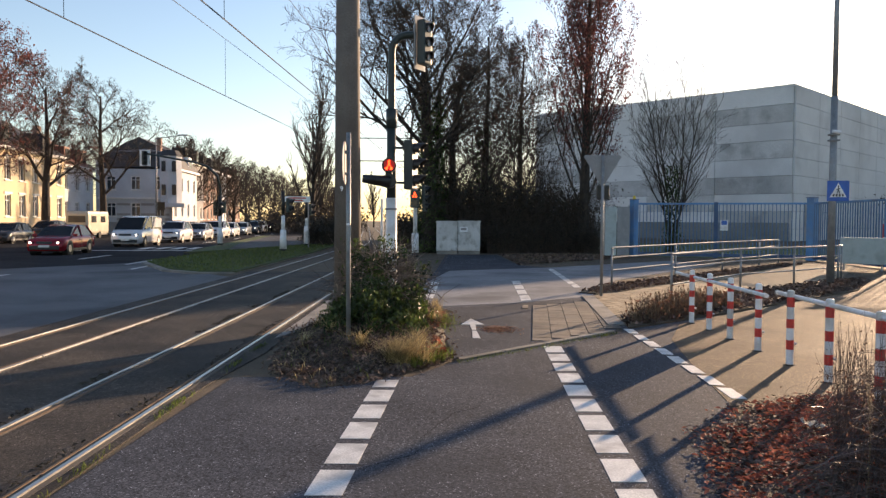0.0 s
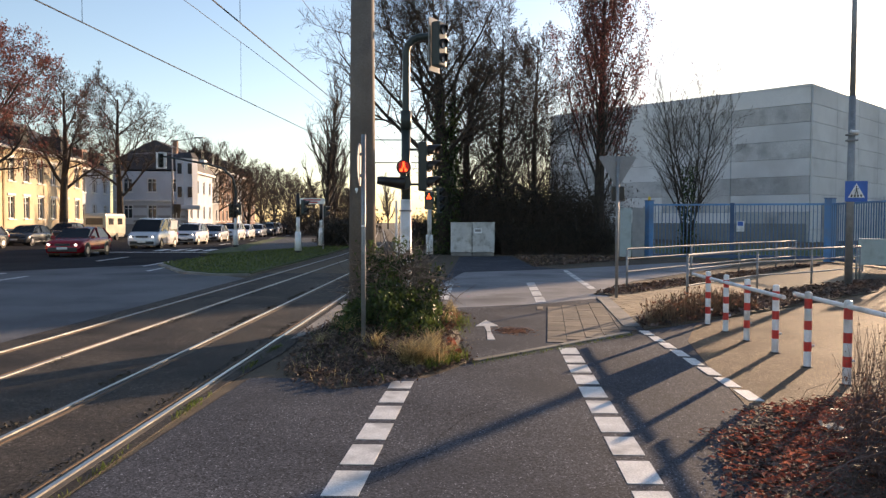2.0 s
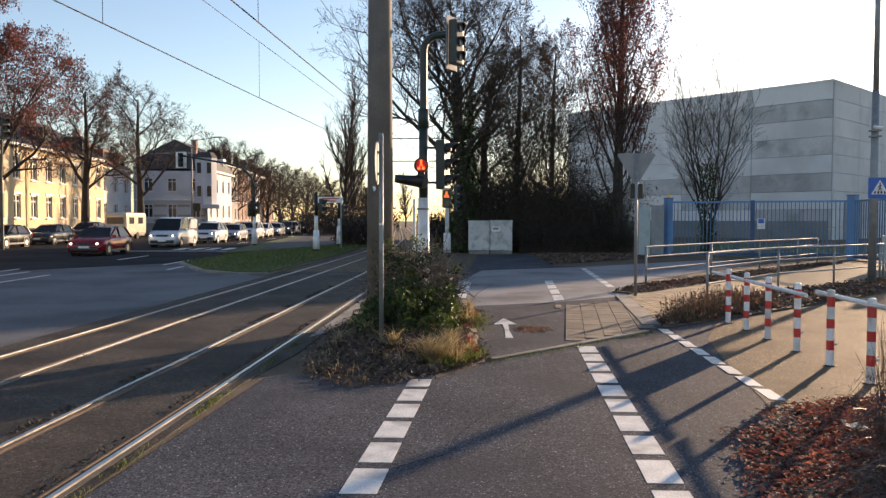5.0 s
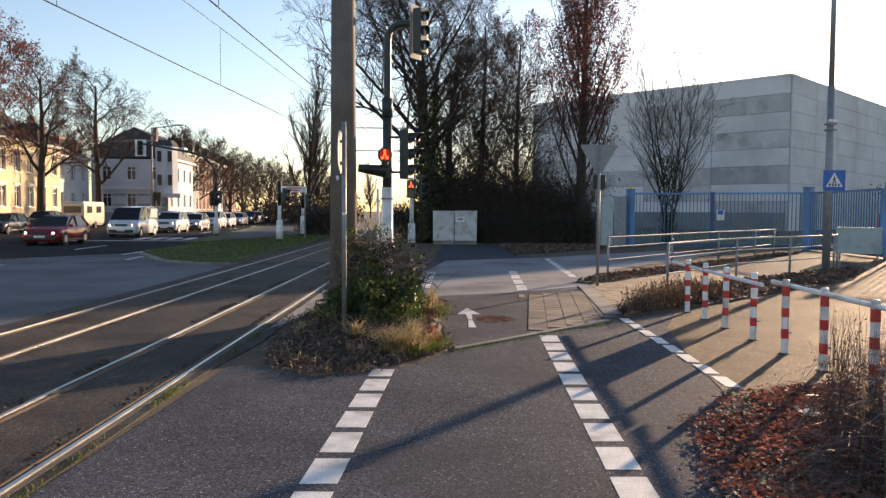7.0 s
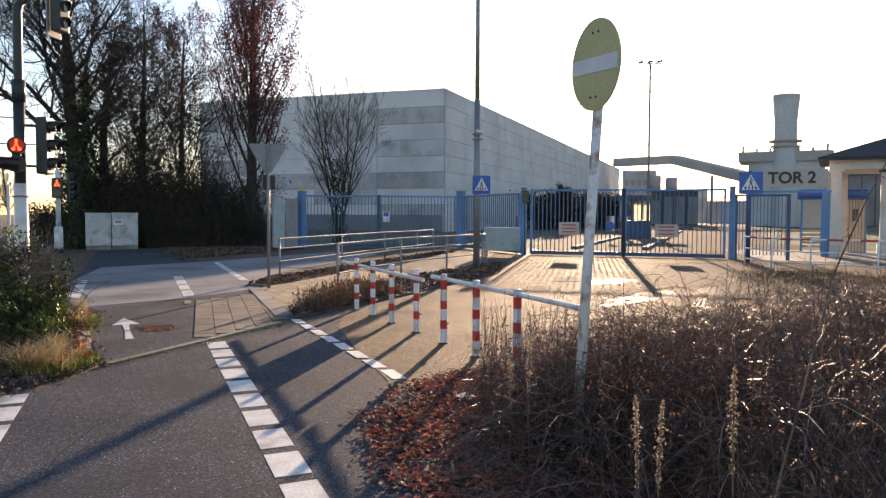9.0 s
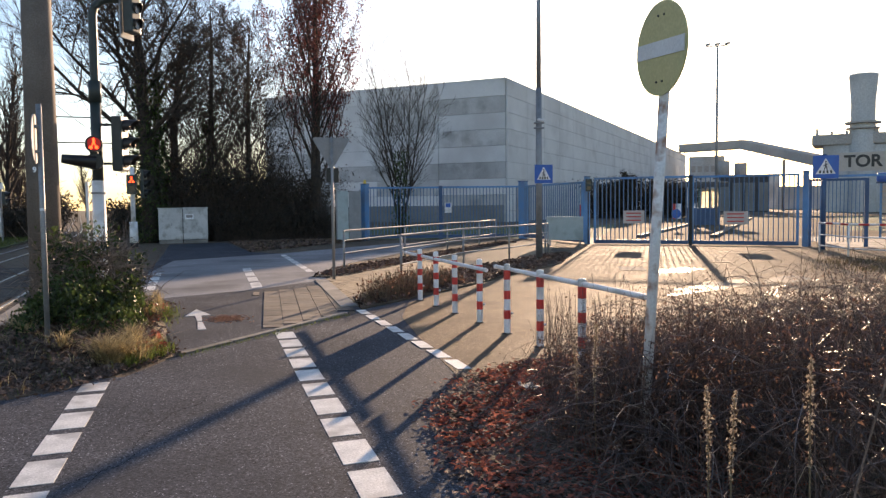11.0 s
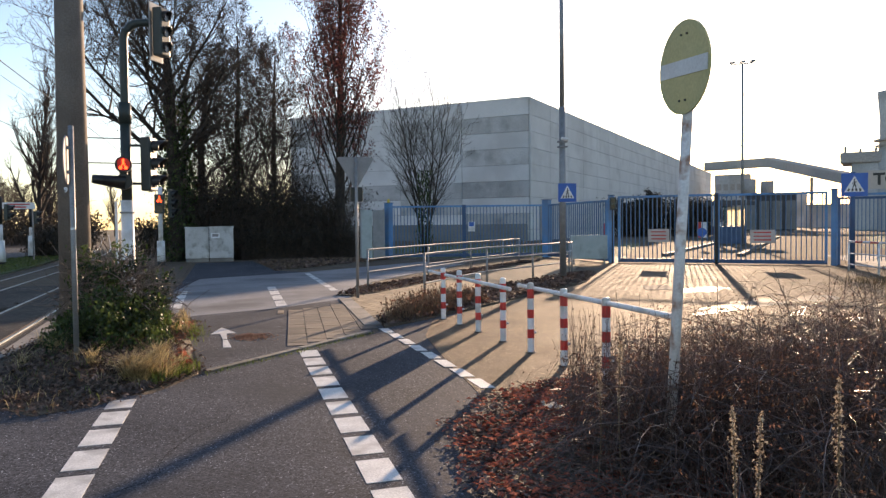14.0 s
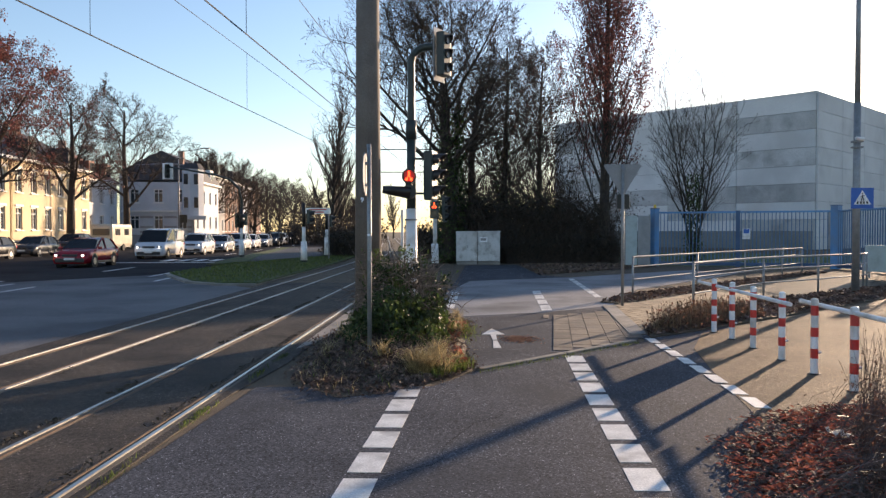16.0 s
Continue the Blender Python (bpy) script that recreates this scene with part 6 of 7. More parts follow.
for z in (1.75, 2.35, 3.6):
    for y0, y1 in ((0.3, 0.85), (2.15, 3.75), (5.05, 6.65), (7.95, 8.6)):
        bm = box(B(), (-0.03, (y0 + y1) / 2, z), (0.06, y1 - y0, 0.28))
        bm.transform(p)
        part("brick_band", bm, M["plaster_grey"], hw)
bm = box(B(), (-0.9, -0.6, 3.5), (1.6, 2.6, 0.5), None, 0.05)
bm.transform(p)
part("balcony", bm, M["plaster_white"], hw)
house("house", 67, -11.6, 13, 12, 3, 2.9, 4, M["plaster_grey"], M["roof"], "grey plastered terraced house", 3.4, 1.1, 1.8)
house("house", 80.5, -12.0, 12, 12, 3, 2.9, 4, M["plaster_brick"], M["roof"], "dark brick terraced house", 3.4, 1.1, 1.8)
house("house", 93, -12.8, 12, 12, 3, 2.9, 4, M["plaster_white"], M["roof"], "pale terraced house far along the street", 3.4, 1.1, 1.8)
house("house", 105.5, -12.8, 14, 12, 3, 2.9, 4, M["plaster_brick"], M["roof_red"], "brown terraced house far along the street", 3.4, 1.1, 1.8)

# ---- big hall ----
HD1, HD2 = Vector(az(44.9, 1)), Vector(az(-45.1, 1))
hall = thing("factory_hall", "huge windowless hall clad in grey concrete panels", "building", (33.5, 72.6, 0))
L1, L2, HH = 143.0, 31.0, 14.95
c = [Vector((0, 0)), HD1 * L1, HD1 * L1 + HD2 * L2, HD2 * L2]
part("core", prism(B(), [(v.x + 0.0, v.y + 0.0) for v in c], 0.0, HH - 0.1), M["panel_joint"], hall)


def clad(dirv, length, n, out):
    """Rows of panels along one face."""
    rows = [0.0] + [HH - 1.72 * k for k in range(8, -1, -1)]
    pr = random.Random(n)
    pw = length / n
    ang = math.atan2(dirv.y, dirv.x)
    for j in range(9):
        h = rows[j + 1] - rows[j] - 0.035
        bm = box(B(), (0, 0, 0), (pw - 0.05, 0.16, h), None, 0.012)
        me = bpy.data.meshes.new("panel")
        bm.to_mesh(me)
        bm.free()
        me.materials.append(M["panel"])
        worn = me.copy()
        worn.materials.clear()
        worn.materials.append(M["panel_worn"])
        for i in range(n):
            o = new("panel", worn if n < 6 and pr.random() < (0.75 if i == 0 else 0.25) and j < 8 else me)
            o.parent = hall
            q = dirv * (pw * (i + 0.5)) + out * 0.07
            o.location = (q.x, q.y, (rows[j] + rows[j + 1]) / 2)
            o.rotation_euler = (0, 0, ang)


clad(HD1, L1, 22, Vector((HD1.y, -HD1.x)))
clad(HD2, L2, 4, Vector((-HD2.y, HD2.x)) * -1 if (Vector((-HD2.y, HD2.x)).dot(Vector((-33, -72))) < 0) else Vector((-HD2.y, HD2.x)))
part("parapet", prism(B(), [(v.x * 1.001 - 0.12 * (1 if i in (0, 3) else -1), v.y - 0.2 * (1 if i in (0, 1) else -1)) for i, v in enumerate(c)], HH - 0.12, HH + 0.12), M["panel"], hall)
bm = box(B(), (0, 0, 1.9), (4.4, 0.3, 3.8))
bm.transform(Matrix.Translation((*(HD1 * 5 + Vector((HD1.y, -HD1.x)) * 0.16), 0)) @ Matrix.Rotation(math.atan2(HD1.y, HD1.x), 4, "Z"))
part("roller_door", bm, M["plaster_grey"], hall)
# darker strip set against the bottom of the left face
bm = box(B(), (0, 0, 0.9), (L2 - 0.4, 0.12, 1.8))
bm.transform(Matrix.Translation((*(HD2 * (L2 / 2) + Vector((HD2.y, -HD2.x)) * -0.22), 0)) @ Matrix.Rotation(math.atan2(HD2.y, HD2.x), 4, "Z"))
part("base_band", bm, M["shed_grey"], hall, "darker grey strip along the wall foot")

# ---- works behind the gate ----
t = thing("annex", "distant works building at the end of the hall, paled as by haze", "building", (*az(39.2, 196), 0), -41)
part("block", box(B(), (0, 0, 6.5), (8, 8, 13)), M["industrial_hazed"], t)
for k in range(5):
    part("window_band", box(B(), (-3 + 1.5 * k, -4.05, 10), (1, 0.2, 1.4)), M["industrial_brown_hazed"], t)
cb = thing("conveyor_bridge", "long covered conveyor bridge sloping down to the works", "conveyor", (0, 0, 0))
pts = [(*az(37.6, 195), 15.2), (*az(41.6, 185), 15.0), (*az(46.4, 160), 9.6)]
for a, b in zip(pts, pts[1:]):
    a, b = Vector(a), Vector(b)
    d = b - a
    q = d.to_track_quat("X", "Z").to_matrix().to_4x4()
    part("gallery", box(B(), (a + b) / 2, (d.length + 1, 2.6, 2.0), q, 0.2), M["industrial_brown_hazed"], cb)
for a, z in ((44.2, 10.6),):
    part("trestle", box(B(), (*az(a, 172), z / 2), (0.45, 0.45, z)), M["industrial_brown_hazed"], cb)
tw = thing("cooling_tower", "tall flared concrete stack above a bunker building", "tower", (*az(48.9, 150), 0), -49)
bm = B()
prof = [(0, 2.4), (12, 2.2), (16.0, 1.9), (19.0, 1.9), (23.2, 2.25), (23.6, 2.25)]
prev = None
for z, r in prof:
    ring = [bm.verts.new((r * math.cos(2 * math.pi * k / 32), r * math.sin(2 * math.pi * k / 32), z)) for k in range(32)]
    if prev:
        for k in range(32):
            bm.faces.new((prev[k], prev[(k + 1) % 32], ring[(k + 1) % 32], ring[k]))
    prev = ring
bm.faces.new(prev)
part("chimney_shaft", bm, M["industrial_hazed"], tw, smooth=True)
part("platform", tube(B(), (0, 0, 15.2), (0, 0, 15.5), 2.8, None, 24), M["industrial_brown_hazed"], tw)
part("upper_platform", tube(B(), (0, 0, 14.3), (0, 0, 14.5), 2.6, None, 24), M["industrial_brown_hazed"], tw)
part("bunker", box(B(), (0.2, 3, 6.0), (12.6, 8, 12.0), None, 0.2), M["industrial_hazed"], tw)
part("bunker_rim", box(B(), (0, 3, 12.6), (15.6, 9, 1.9), None, 0.3), M["industrial_brown_hazed"], tw)
for k in range(7):
    part("roof_pipe", tube(B(), (-7 + 2.3 * k, -1, 13.4), (-7 + 2.3 * k, -1, 14.1 + 0.5 * (k % 3 == 0)), 0.2, None, 8), M["industrial_brown_hazed"], tw)
for a, d, w, h in ((43.2, 250, 6, 10), (40.6, 190, 10, 4.5), (44.5, 260, 40, 4.5), (46.5, 230, 22, 6)):
    b = thing("works_building", "low works building in the distance, paled as by haze", "building", (*az(a, d), 0), -a, "distant works buildings")
    part("block", box(B(), (0, 0, h / 2), (w, 6, h), None, 0.1), M["industrial_hazed"], b)
    part("roof_edge", box(B(), (0, 0, h + 0.1), (w + 0.4, 6.4, 0.25)), M["industrial_brown_hazed"], b)
tree("bare_tree", (*az(33.6, 86), 0), 91, "small leafy bush tree against the hall", h=7.5, r0=0.15, levels=4, up=0.6, spread=0.8, bare=0.1, kids=(12, 7, 5), ratio=(0.6, 0.5, 0.55), minr=0.02, leaf="dark_hedge", leaf_n=6000, leaf_size=0.16)
for x0, x1, y0, y1, sd in ((51.0, 57.0, 82.0, 86.0, 92), (56.0, 62.0, 77.5, 82.0, 93)):
    thicket("hedge", "dark hedge along the works road", x0, x1, y0, y1, 4.5, 420, sd, 26, size=0.26, rad=0.02)
shed = thing("works_building", "long dark grey works building behind the lawn", "building", (*az(53.2, 185), 0), -53, size=1.65)
part("wall", box(B(), (0, 0, 3.15), (21, 9, 6.3), None, 0.05), M["shed_grey"], shed)
part("roof_edge", box(B(), (0, 0, 6.4), (21.4, 9.4, 0.25)), M["shed_dark"], shed)
for k in range(14):
    part("wall_rib", box(B(), (-9.8 + 1.5 * k, -4.55, 3.1), (0.12, 0.1, 6.0)), M["shed_dark"], shed)
for k in range(5):
    win = part("window", box(B(), (-8.6 + 4.1 * k, -4.6, 2.6), (1.5, 0.1, 1.1)), M["frame_white"], shed)
    part("pane", box(B(), (-8.6 + 4.1 * k, -4.66, 2.6), (1.3, 0.04, 0.9)), M["glass"], win)
t = thing("storage_hall", "long dark storage shed beyond the guard booth", "building", (*az(41.6, 168), 0), -41, size=1.75)
part("block", box(B(), (0, 0, 2.0), (5.2, 8, 4.0), None, 0.1), M["shed_dark"], t)
part("roof_edge", box(B(), (0, 0, 4.05), (5.5, 8.4, 0.2)), M["industrial_brown_hazed"], t)
for k in range(4):
    part("bay_door", box(B(), (-2 + 1.35 * k, -4.03, 1.7), (1.0, 0.12, 3.2)), M["shed_grey"], t)
for k in range(2):
    part("roof_tank", tube(B(), (-2.2 + 1.9 * k, 0, 4.1), (-2.2 + 1.9 * k, 0, 6.0 - 0.3 * k), 0.7, None, 16), M["industrial_brown_hazed"], t, smooth=True)
# light mast
t = thing("floodlight_mast", "slender mast with three floodlights", "street lamp", (*az(39.8, 61.2), 0), -40, size=0.74)
part("mast", tube(B(), (0, 0, 0), (0, 0, 18.3), 0.16, 0.1, 12), M["galv"], t, smooth=True)
part("cross_arm", box(B(), (0, 0, 18.3), (2.2, 0.1, 0.1)), M["galv"], t)
for x in (-0.95, 0, 0.95):
    part("floodlight", box(B(), (x, 0, 18.5), (0.55, 0.4, 0.16), Matrix.Rotation(radians(-10), 4, "Y"), 0.03), M["galv"], t)
# guard booth and barriers inside
t = thing("guard_booth", "blue and dark guard booth with panes coloured as if daylit", "booth", (41.58, 51.41, 0), -39)
part("base", box(B(), (0, 0, 0.7), (2.5, 2.4, 1.4), None, 0.02), M["blue_dark"], t)
part("side_wall", box(B(), (-1.22, 0, 2.2), (0.1, 2.3, 1.7)), M["white_metal"], t)
for x in (-1.15, -0.35, 0.45, 1.18):
    for y in (-1.12, 1.12):
        part("mullion", box(B(), (x, y, 2.25), (0.14, 0.12, 1.8)), M["booth_green"], t)
# pale panes painted with the daylight that would show through
for x in (0.05, 0.8):
    part("window", box(B(), (x, -1.05, 2.2), (0.68, 0.04, 1.5)), M["pane_daylit"], t)
part("roof", box(B(), (0, 0, 3.32), (3.7, 3.4, 0.32), None, 0.05), M["car_dark_grey"], t)
part("roof_fascia", box(B(), (0, -1.72, 3.2), (3.72, 0.06, 0.3)), M["shed_dark"], t)
for q in ((53.26, 70.21), (44.84, 75.86), (54.6, 69.3)):
    b = thing("barrier_box", "red and white barrier housing inside the gate", "barrier", (*q, 0.0), -37, "barrier housings", size=1.15)
    part("red_face", box(B(), (-0.32, 0, 0.78), (0.34, 0.5, 1.5), None, 0.03), M["red_paint"], b)
    part("white_face", box(B(), (0.1, 0, 0.78), (0.5, 0.5, 1.5), None, 0.03), M["white_metal"], b)
    part("plinth", box(B(), (-0.1, 0, 0.03), (1.0, 0.6, 0.06)), M["concrete_strip"], b)
t = thing("island_kerb", "low kerb island in the works road", "kerb", (0, 0, 0), kind="structure")
for p, q in (((23.01, 33.46), (40.04, 51.07)), ((25.83, 31.19), (60.5, 66.9))):
    p, q = Vector(p), Vector(q)
    d = (q - p)
    nk = int(d.length / 1.0)
    for k in range(nk):
        c0 = p + d * ((k + 0.5) / nk)
        part("kerb_stone", box(B(), (*c0, 0.09), (d.length / nk - 0.03, 0.3, 0.15), Matrix.Rotation(math.atan2(d.y, d.x), 4, "Z"), 0.02), M["slab_dark"], t)
t = thing("road_arrow", "white arrow sign low on its post in the works", "sign", (31.0, 41.0, 0), -38)
part("post", tube(B(), (0, 0, 0), (0, 0, 0.9), 0.04, None, 8), M["galv"], t)
part("disc", tube(B(), (0, -0.05, 1.1), (0, -0.08, 1.1), 0.3, None, 20), M["blue_sign"], t)

# gatehouse with its canopy and the name board
t = thing("pedestrian_gate", "dark blue barred pedestrian gate", "gate", (*az(47.1, 33.4), 0.01), -48, size=0.915)
part("frame_top", box(B(), (0.2, 0, 2.85), (2.2, 0.08, 0.1)), M["blue_dark"], t)
for x in (-0.85, 1.3):
    part("stile", box(B(), (x, 0, 1.45), (0.16, 0.16, 2.9)), M["blue_dark"], t)
me = bar_mesh(2.6, 0.035)
for i in range(14):
    b = new("bar", me)
    b.parent = t
    b.location = (-0.7 + i * 0.145, 0, 0.2)
t = thing("crossing_sign", "blue crossing sign on a dark post by the gate", "sign", (*az(46.6, 31.2), 0.01), -46, size=0.929)
part("post", tube(B(), (0, 0, 0), (0, 0, 3.75), 0.09, None, 12), M["blue_dark"], t, smooth=True)
crossing_sign(t, (0.05, -0.13, 3.25), 0.92, 0)
t = thing("gate_name_board", "weathered board with large dark letters over the gate", "sign", (*az(49.3, 36.0), 0), -49, size=0.911)
part("board", box(B(), (0.05, 0, 3.75), (2.95, 0.08, 0.84), None, 0.01), M["brown_sign"], t)
letters("lettering", "TOR 2", 0.74, M["signal_black"], t, pose(0, -0.05, 3.75, 90, 0, 0), 0.01)
part("beam", box(B(), (-0.1, 0.05, 3.12), (3.6, 0.1, 0.1)), M["blue_steel"], t)
part("beam_post", box(B(), (-1.9, 0.05, 1.6), (0.2, 0.2, 3.2)), M["blue_steel"], t)
t = thing("turnstile_house", "blue roofed turnstile shelter with slatted wall", "booth", (33.1, 26.0, 0), -52)
part("roof", box(B(), (0, 0, 2.88), (3.1, 2.2, 0.46), None, 0.14), M["blue_sign"], t)
part("roof_edge", box(B(), (0, -1.1, 2.64), (3.1, 0.06, 0.08)), M["blue_dark"], t)
for x in (-1.35, -0.45, 0.35, 1.4):
    part("post", box(B(), (x, -0.9, 1.32), (0.1, 0.1, 2.64)), M["blue_steel"], t)
for k in range(12):
    part("slat", box(B(), (-0.9, -0.86, 0.32 + 0.19 * k), (0.8, 0.05, 0.12)), M["beige"], t)
for k in range(9):
    part("turnstile_bar", tube(B(), (-0.4, -0.5, 0.4 + 0.22 * k), (0.3, -0.62, 0.4 + 0.22 * k), 0.022, None, 6), M["galv"], t)
part("turnstile_axle", tube(B(), (-0.05, -0.55, 0), (-0.05, -0.55, 2.65), 0.05, None, 10), M["galv"], t)
for k in range(7):
    part("grille_bar", box(B(), (0.45 + 0.13 * k, -0.9, 1.3), (0.03, 0.03, 2.5)), M["blue_bar_shaded"], t)
part("back_wall", box(B(), (1.0, 0.95, 1.3), (0.9, 0.08, 2.6)), M["beige"], t)
part("door_window", box(B(), (1.0, 0.9, 1.85), (0.3, 0.04, 0.6)), M["glass"], t)
t = thing("gatehouse", "cream gatehouse canopy on pillars with dark hipped roof", "building", (29.2, 22.8, 0), -52)
for x, y, w in ((0.0, 0.0, 0.42), (1.95, 0.6, 0.5), (3.3, 0.0, 0.42), (0.3, 4.0, 0.4), (4.6, 4.0, 0.42)):
    part("pillar", box(B(), (x, y, 1.9), (w, w, 3.8), None, 0.02), M["cream_plaster"], t)
for x, y in ((0.0, 0.0), (1.95, 0.6)):
    part("capital", box(B(), (x, y, 3.74), (0.62, 0.6, 0.1), None, 0.015), M["cream_plaster"], t)
part("blue_post", box(B(), (-0.36, 0.1, 1.45), (0.34, 0.34, 2.9), None, 0.01), M["blue_steel"], t)
part("upper_post", box(B(), (-0.3, 0.1, 3.33), (0.18, 0.18, 0.88)), M["mint"], t)
part("fascia", box(B(), (3.3, 2.0, 4.0), (7.2, 4.4, 0.42), None, 0.03), M["cream_plaster"], t)
part("eave_board", box(B(), (3.3, 2.0, 4.24), (8.0, 5.4, 0.08), None, 0.02), M["shed_dark"], t)
bm = B()
v = [bm.verts.new(x) for x in ((-0.75, -0.75, 4.29), (7.4, -0.75, 4.29), (7.4, 4.75, 4.29), (-0.75, 4.75, 4.29), (3.0, 2.0, 5.6), (4.4, 2.0, 5.6))]
for f in ((0, 1, 5, 4), (1, 2, 5), (2, 3, 4, 5), (3, 0, 4), (3, 2, 1, 0)):
    bm.faces.new([v[k] for k in f])
part("roof", bm, M["roof"], t)
for k in range(11):
    part("shutter_slat", box(B(), (2.75, 3.0, 0.5 + 0.22 * k), (0.7, 0.05, 0.15)), M["beige"], t)
part("wall", box(B(), (5.6, 2.2, 1.9), (2.2, 3.8, 3.78)), M["cream_plaster"], t)
part("window", box(B(), (5.6, 0.27, 2.0), (1.2, 0.06, 1.2)), M["glass"], t)
part("ceiling_lamp", box(B(), (1.8, 0.2, 3.72), (0.4, 0.2, 0.1)), M["signal_black"], t)
sheet("gate_walk", [(24.2, 22.2), (26.6, 19.0), (36.5, 17.5), (37.0, 26.0), (30.0, 30.0)], 0.02, M["concrete_strip"], "grey paved walk to the turnstile", category="pavement")

# ---- cars ----
def car(s, o, rz, paint, label, kind="hatch", lights=True, L=4.25, W=1.78, H=1.48):
    """A car lofted from side stations; its nose points to local -y before turning."""
    p = st(s, o)
    t = thing("van" if kind == "van" else "car", label, "van" if kind == "van" else "car", (*p, 0.006), rz, "cars on the street")
    # stations: y, bonnet or body height, cabin height (or 0)
    if kind == "van":
        L, W, H = 5.1, 1.92, 1.98
        low = [(-0.5, 0.72), (-0.47, 0.95), (-0.40, 1.08), (-0.3, 1.16), (0.3, 1.16), (0.49, 1.14), (0.5, 1.0)]
        cab = [(-0.37, 1.1, 1.11), (-0.2, 1.1, 1.88), (-0.05, 1.1, 1.98), (0.4, 1.1, 1.98), (0.485, 1.1, 1.86), (0.495, 1.1, 1.11)]
    elif kind == "suv":
        H = 1.64
        low = [(-0.5, 0.66), (-0.47, 0.9), (-0.38, 1.0), (-0.26, 1.06), (0.3, 1.06), (0.48, 1.02), (0.5, 0.8)]
        cab = [(-0.27, 1.0, 1.02), (-0.1, 1.0, 1.55), (0.05, 1.0, 1.64), (0.3, 1.0, 1.6), (0.42, 1.0, 1.45), (0.485, 1.0, 1.02)]
    else:
        low = [(-0.5, 0.56), (-0.47, 0.76), (-0.38, 0.86), (-0.24, 0.95), (0.3, 0.97), (0.47, 0.95), (0.5, 0.72)]
        cab = [(-0.25, 0.9, 0.93), (-0.09, 0.9, 1.4), (0.06, 0.9, H), (0.28, 0.9, H - 0.04), (0.4, 0.9, H - 0.17), (0.48, 0.9, 0.96)]
    bm = B()
    prev = None
    for y, h in low:
        k = 0.9 if abs(y) > 0.48 else (0.97 if abs(y) > 0.4 else 1.0)
        w = W / 2 * k
        sec = [(-w * 0.93, 0.22), (-w, 0.42), (-w, h - 0.18), (-w * 0.93, h - 0.03), (-w * 0.6, h), (w * 0.6, h), (w * 0.93, h - 0.03), (w, h - 0.18), (w, 0.42), (w * 0.93, 0.22)]
        ring = [bm.verts.new((x, y * L, z)) for x, z in sec]
        if prev:
            for i in range(10):
                bm.faces.new((prev[i], prev[(i + 1) % 10], ring[(i + 1) % 10], ring[i]))
        else:
            bm.faces.new(ring)
        prev = ring
    bm.faces.new(prev[::-1])
    body = part("body", bm, M["car_" + paint], t, smooth=True)
    # glasshouse
    bm = B()
    prev = None
    for y, z0, z1 in cab:
        w0 = W / 2 * 0.93
        f = max(0.0, (z1 - z0) / (H - z0))
        w1 = W / 2 * (0.93 - (0.1 if kind == "van" else 0.2) * f)
        ring = [bm.verts.new(v) for v in ((-w0, y * L, z0 - 0.06), (-w1, y * L, z1 - 0.05 * f), (-w1 * 0.86, y * L, z1), (w1 * 0.86, y * L, z1), (w1, y * L, z1 - 0.05 * f), (w0, y * L, z0 - 0.06))]
        if prev:
            for i in range(5):
                bm.faces.new((prev[i], prev[i + 1], ring[i + 1], ring[i]))
        prev = ring
    part("glasshouse", bm, M["car_glass"], t)
    # roof and pillars
    bm = B()
    ys = [c for c in cab if c[2] > H - 0.22]
    prev = None
    for y, z0, z1 in ys:
        w1 = W / 2 * (0.83 if kind == "van" else 0.735)
        ring = [bm.verts.new(v) for v in ((-w1, y * L, z1 - 0.06), (-w1 * 0.84, y * L, z1 + 0.015), (w1 * 0.84, y * L, z1 + 0.015), (w1, y * L, z1 - 0.06))]
        if prev:
            for i in range(3):
                bm.faces.new((prev[i], prev[i + 1], ring[i + 1], ring[i]))
        prev = ring
    part("roof", bm, M["car_" + paint], t, smooth=True)
    for sx in (-1, 1):
        for (y0, z0), (y1, z1) in (((cab[0][0], cab[0][1] - 0.03), (cab[2][0], H - 0.03)), ((cab[5][0] - 0.02, cab[5][1]), (cab[3][0] + 0.04, H - 0.06)), ((0.08, cab[0][1] - 0.04), (0.09, H - 0.04))):
            part("pillar", tube(B(), (sx * W / 2 * 0.93, y0 * L, z0), (sx * W / 2 * (0.84 if kind == "van" else 0.75), y1 * L, z1), 0.04, None, 6), M["car_" + paint], t)
        if kind == "van":
            part("side_panel", box(B(), (sx * W * 0.45, 0.3 * L, 1.5), (0.07, 1.6, 0.7), Matrix.Rotation(radians(6 * sx), 4, "Y")), M["car_" + paint], t)
    for sx in (-1, 1):
        for y in (-0.305, 0.29):
            wh = part("wheel", tube(B(), (sx * (W / 2 - 0.2), y * L, 0.32), (sx * (W / 2 + 0.005), y * L, 0.32), 0.32, None, 22), M["rubber"], t)
            part("rim", tube(B(), (sx * (W / 2 - 0.01), y * L, 0.32), (sx * (W / 2 + 0.015), y * L, 0.32), 0.2, 0.17, 12), M["rim"], wh)
        part("mirror", box(B(), (sx * (W / 2 + 0.08), -0.2 * L, cab[0][1] + 0.07), (0.2, 0.12, 0.14), None, 0.03), M["car_" + paint], t)
        hz = 0.62 if kind == "hatch" else 0.78
        part("headlight", box(B(), (sx * W * 0.35, -0.487 * L, hz), (0.3, 0.1, 0.09), Matrix.Rotation(radians(sx * 14), 4, "Z"), 0.03), M["car_glass"], t)
        if lights:
            part("lamp", tube(B(), (sx * W * 0.36, -0.5 * L, hz), (sx * W * 0.36, -0.515 * L, hz), 0.055, None, 12), M["headlight"], t, "lit headlamp")
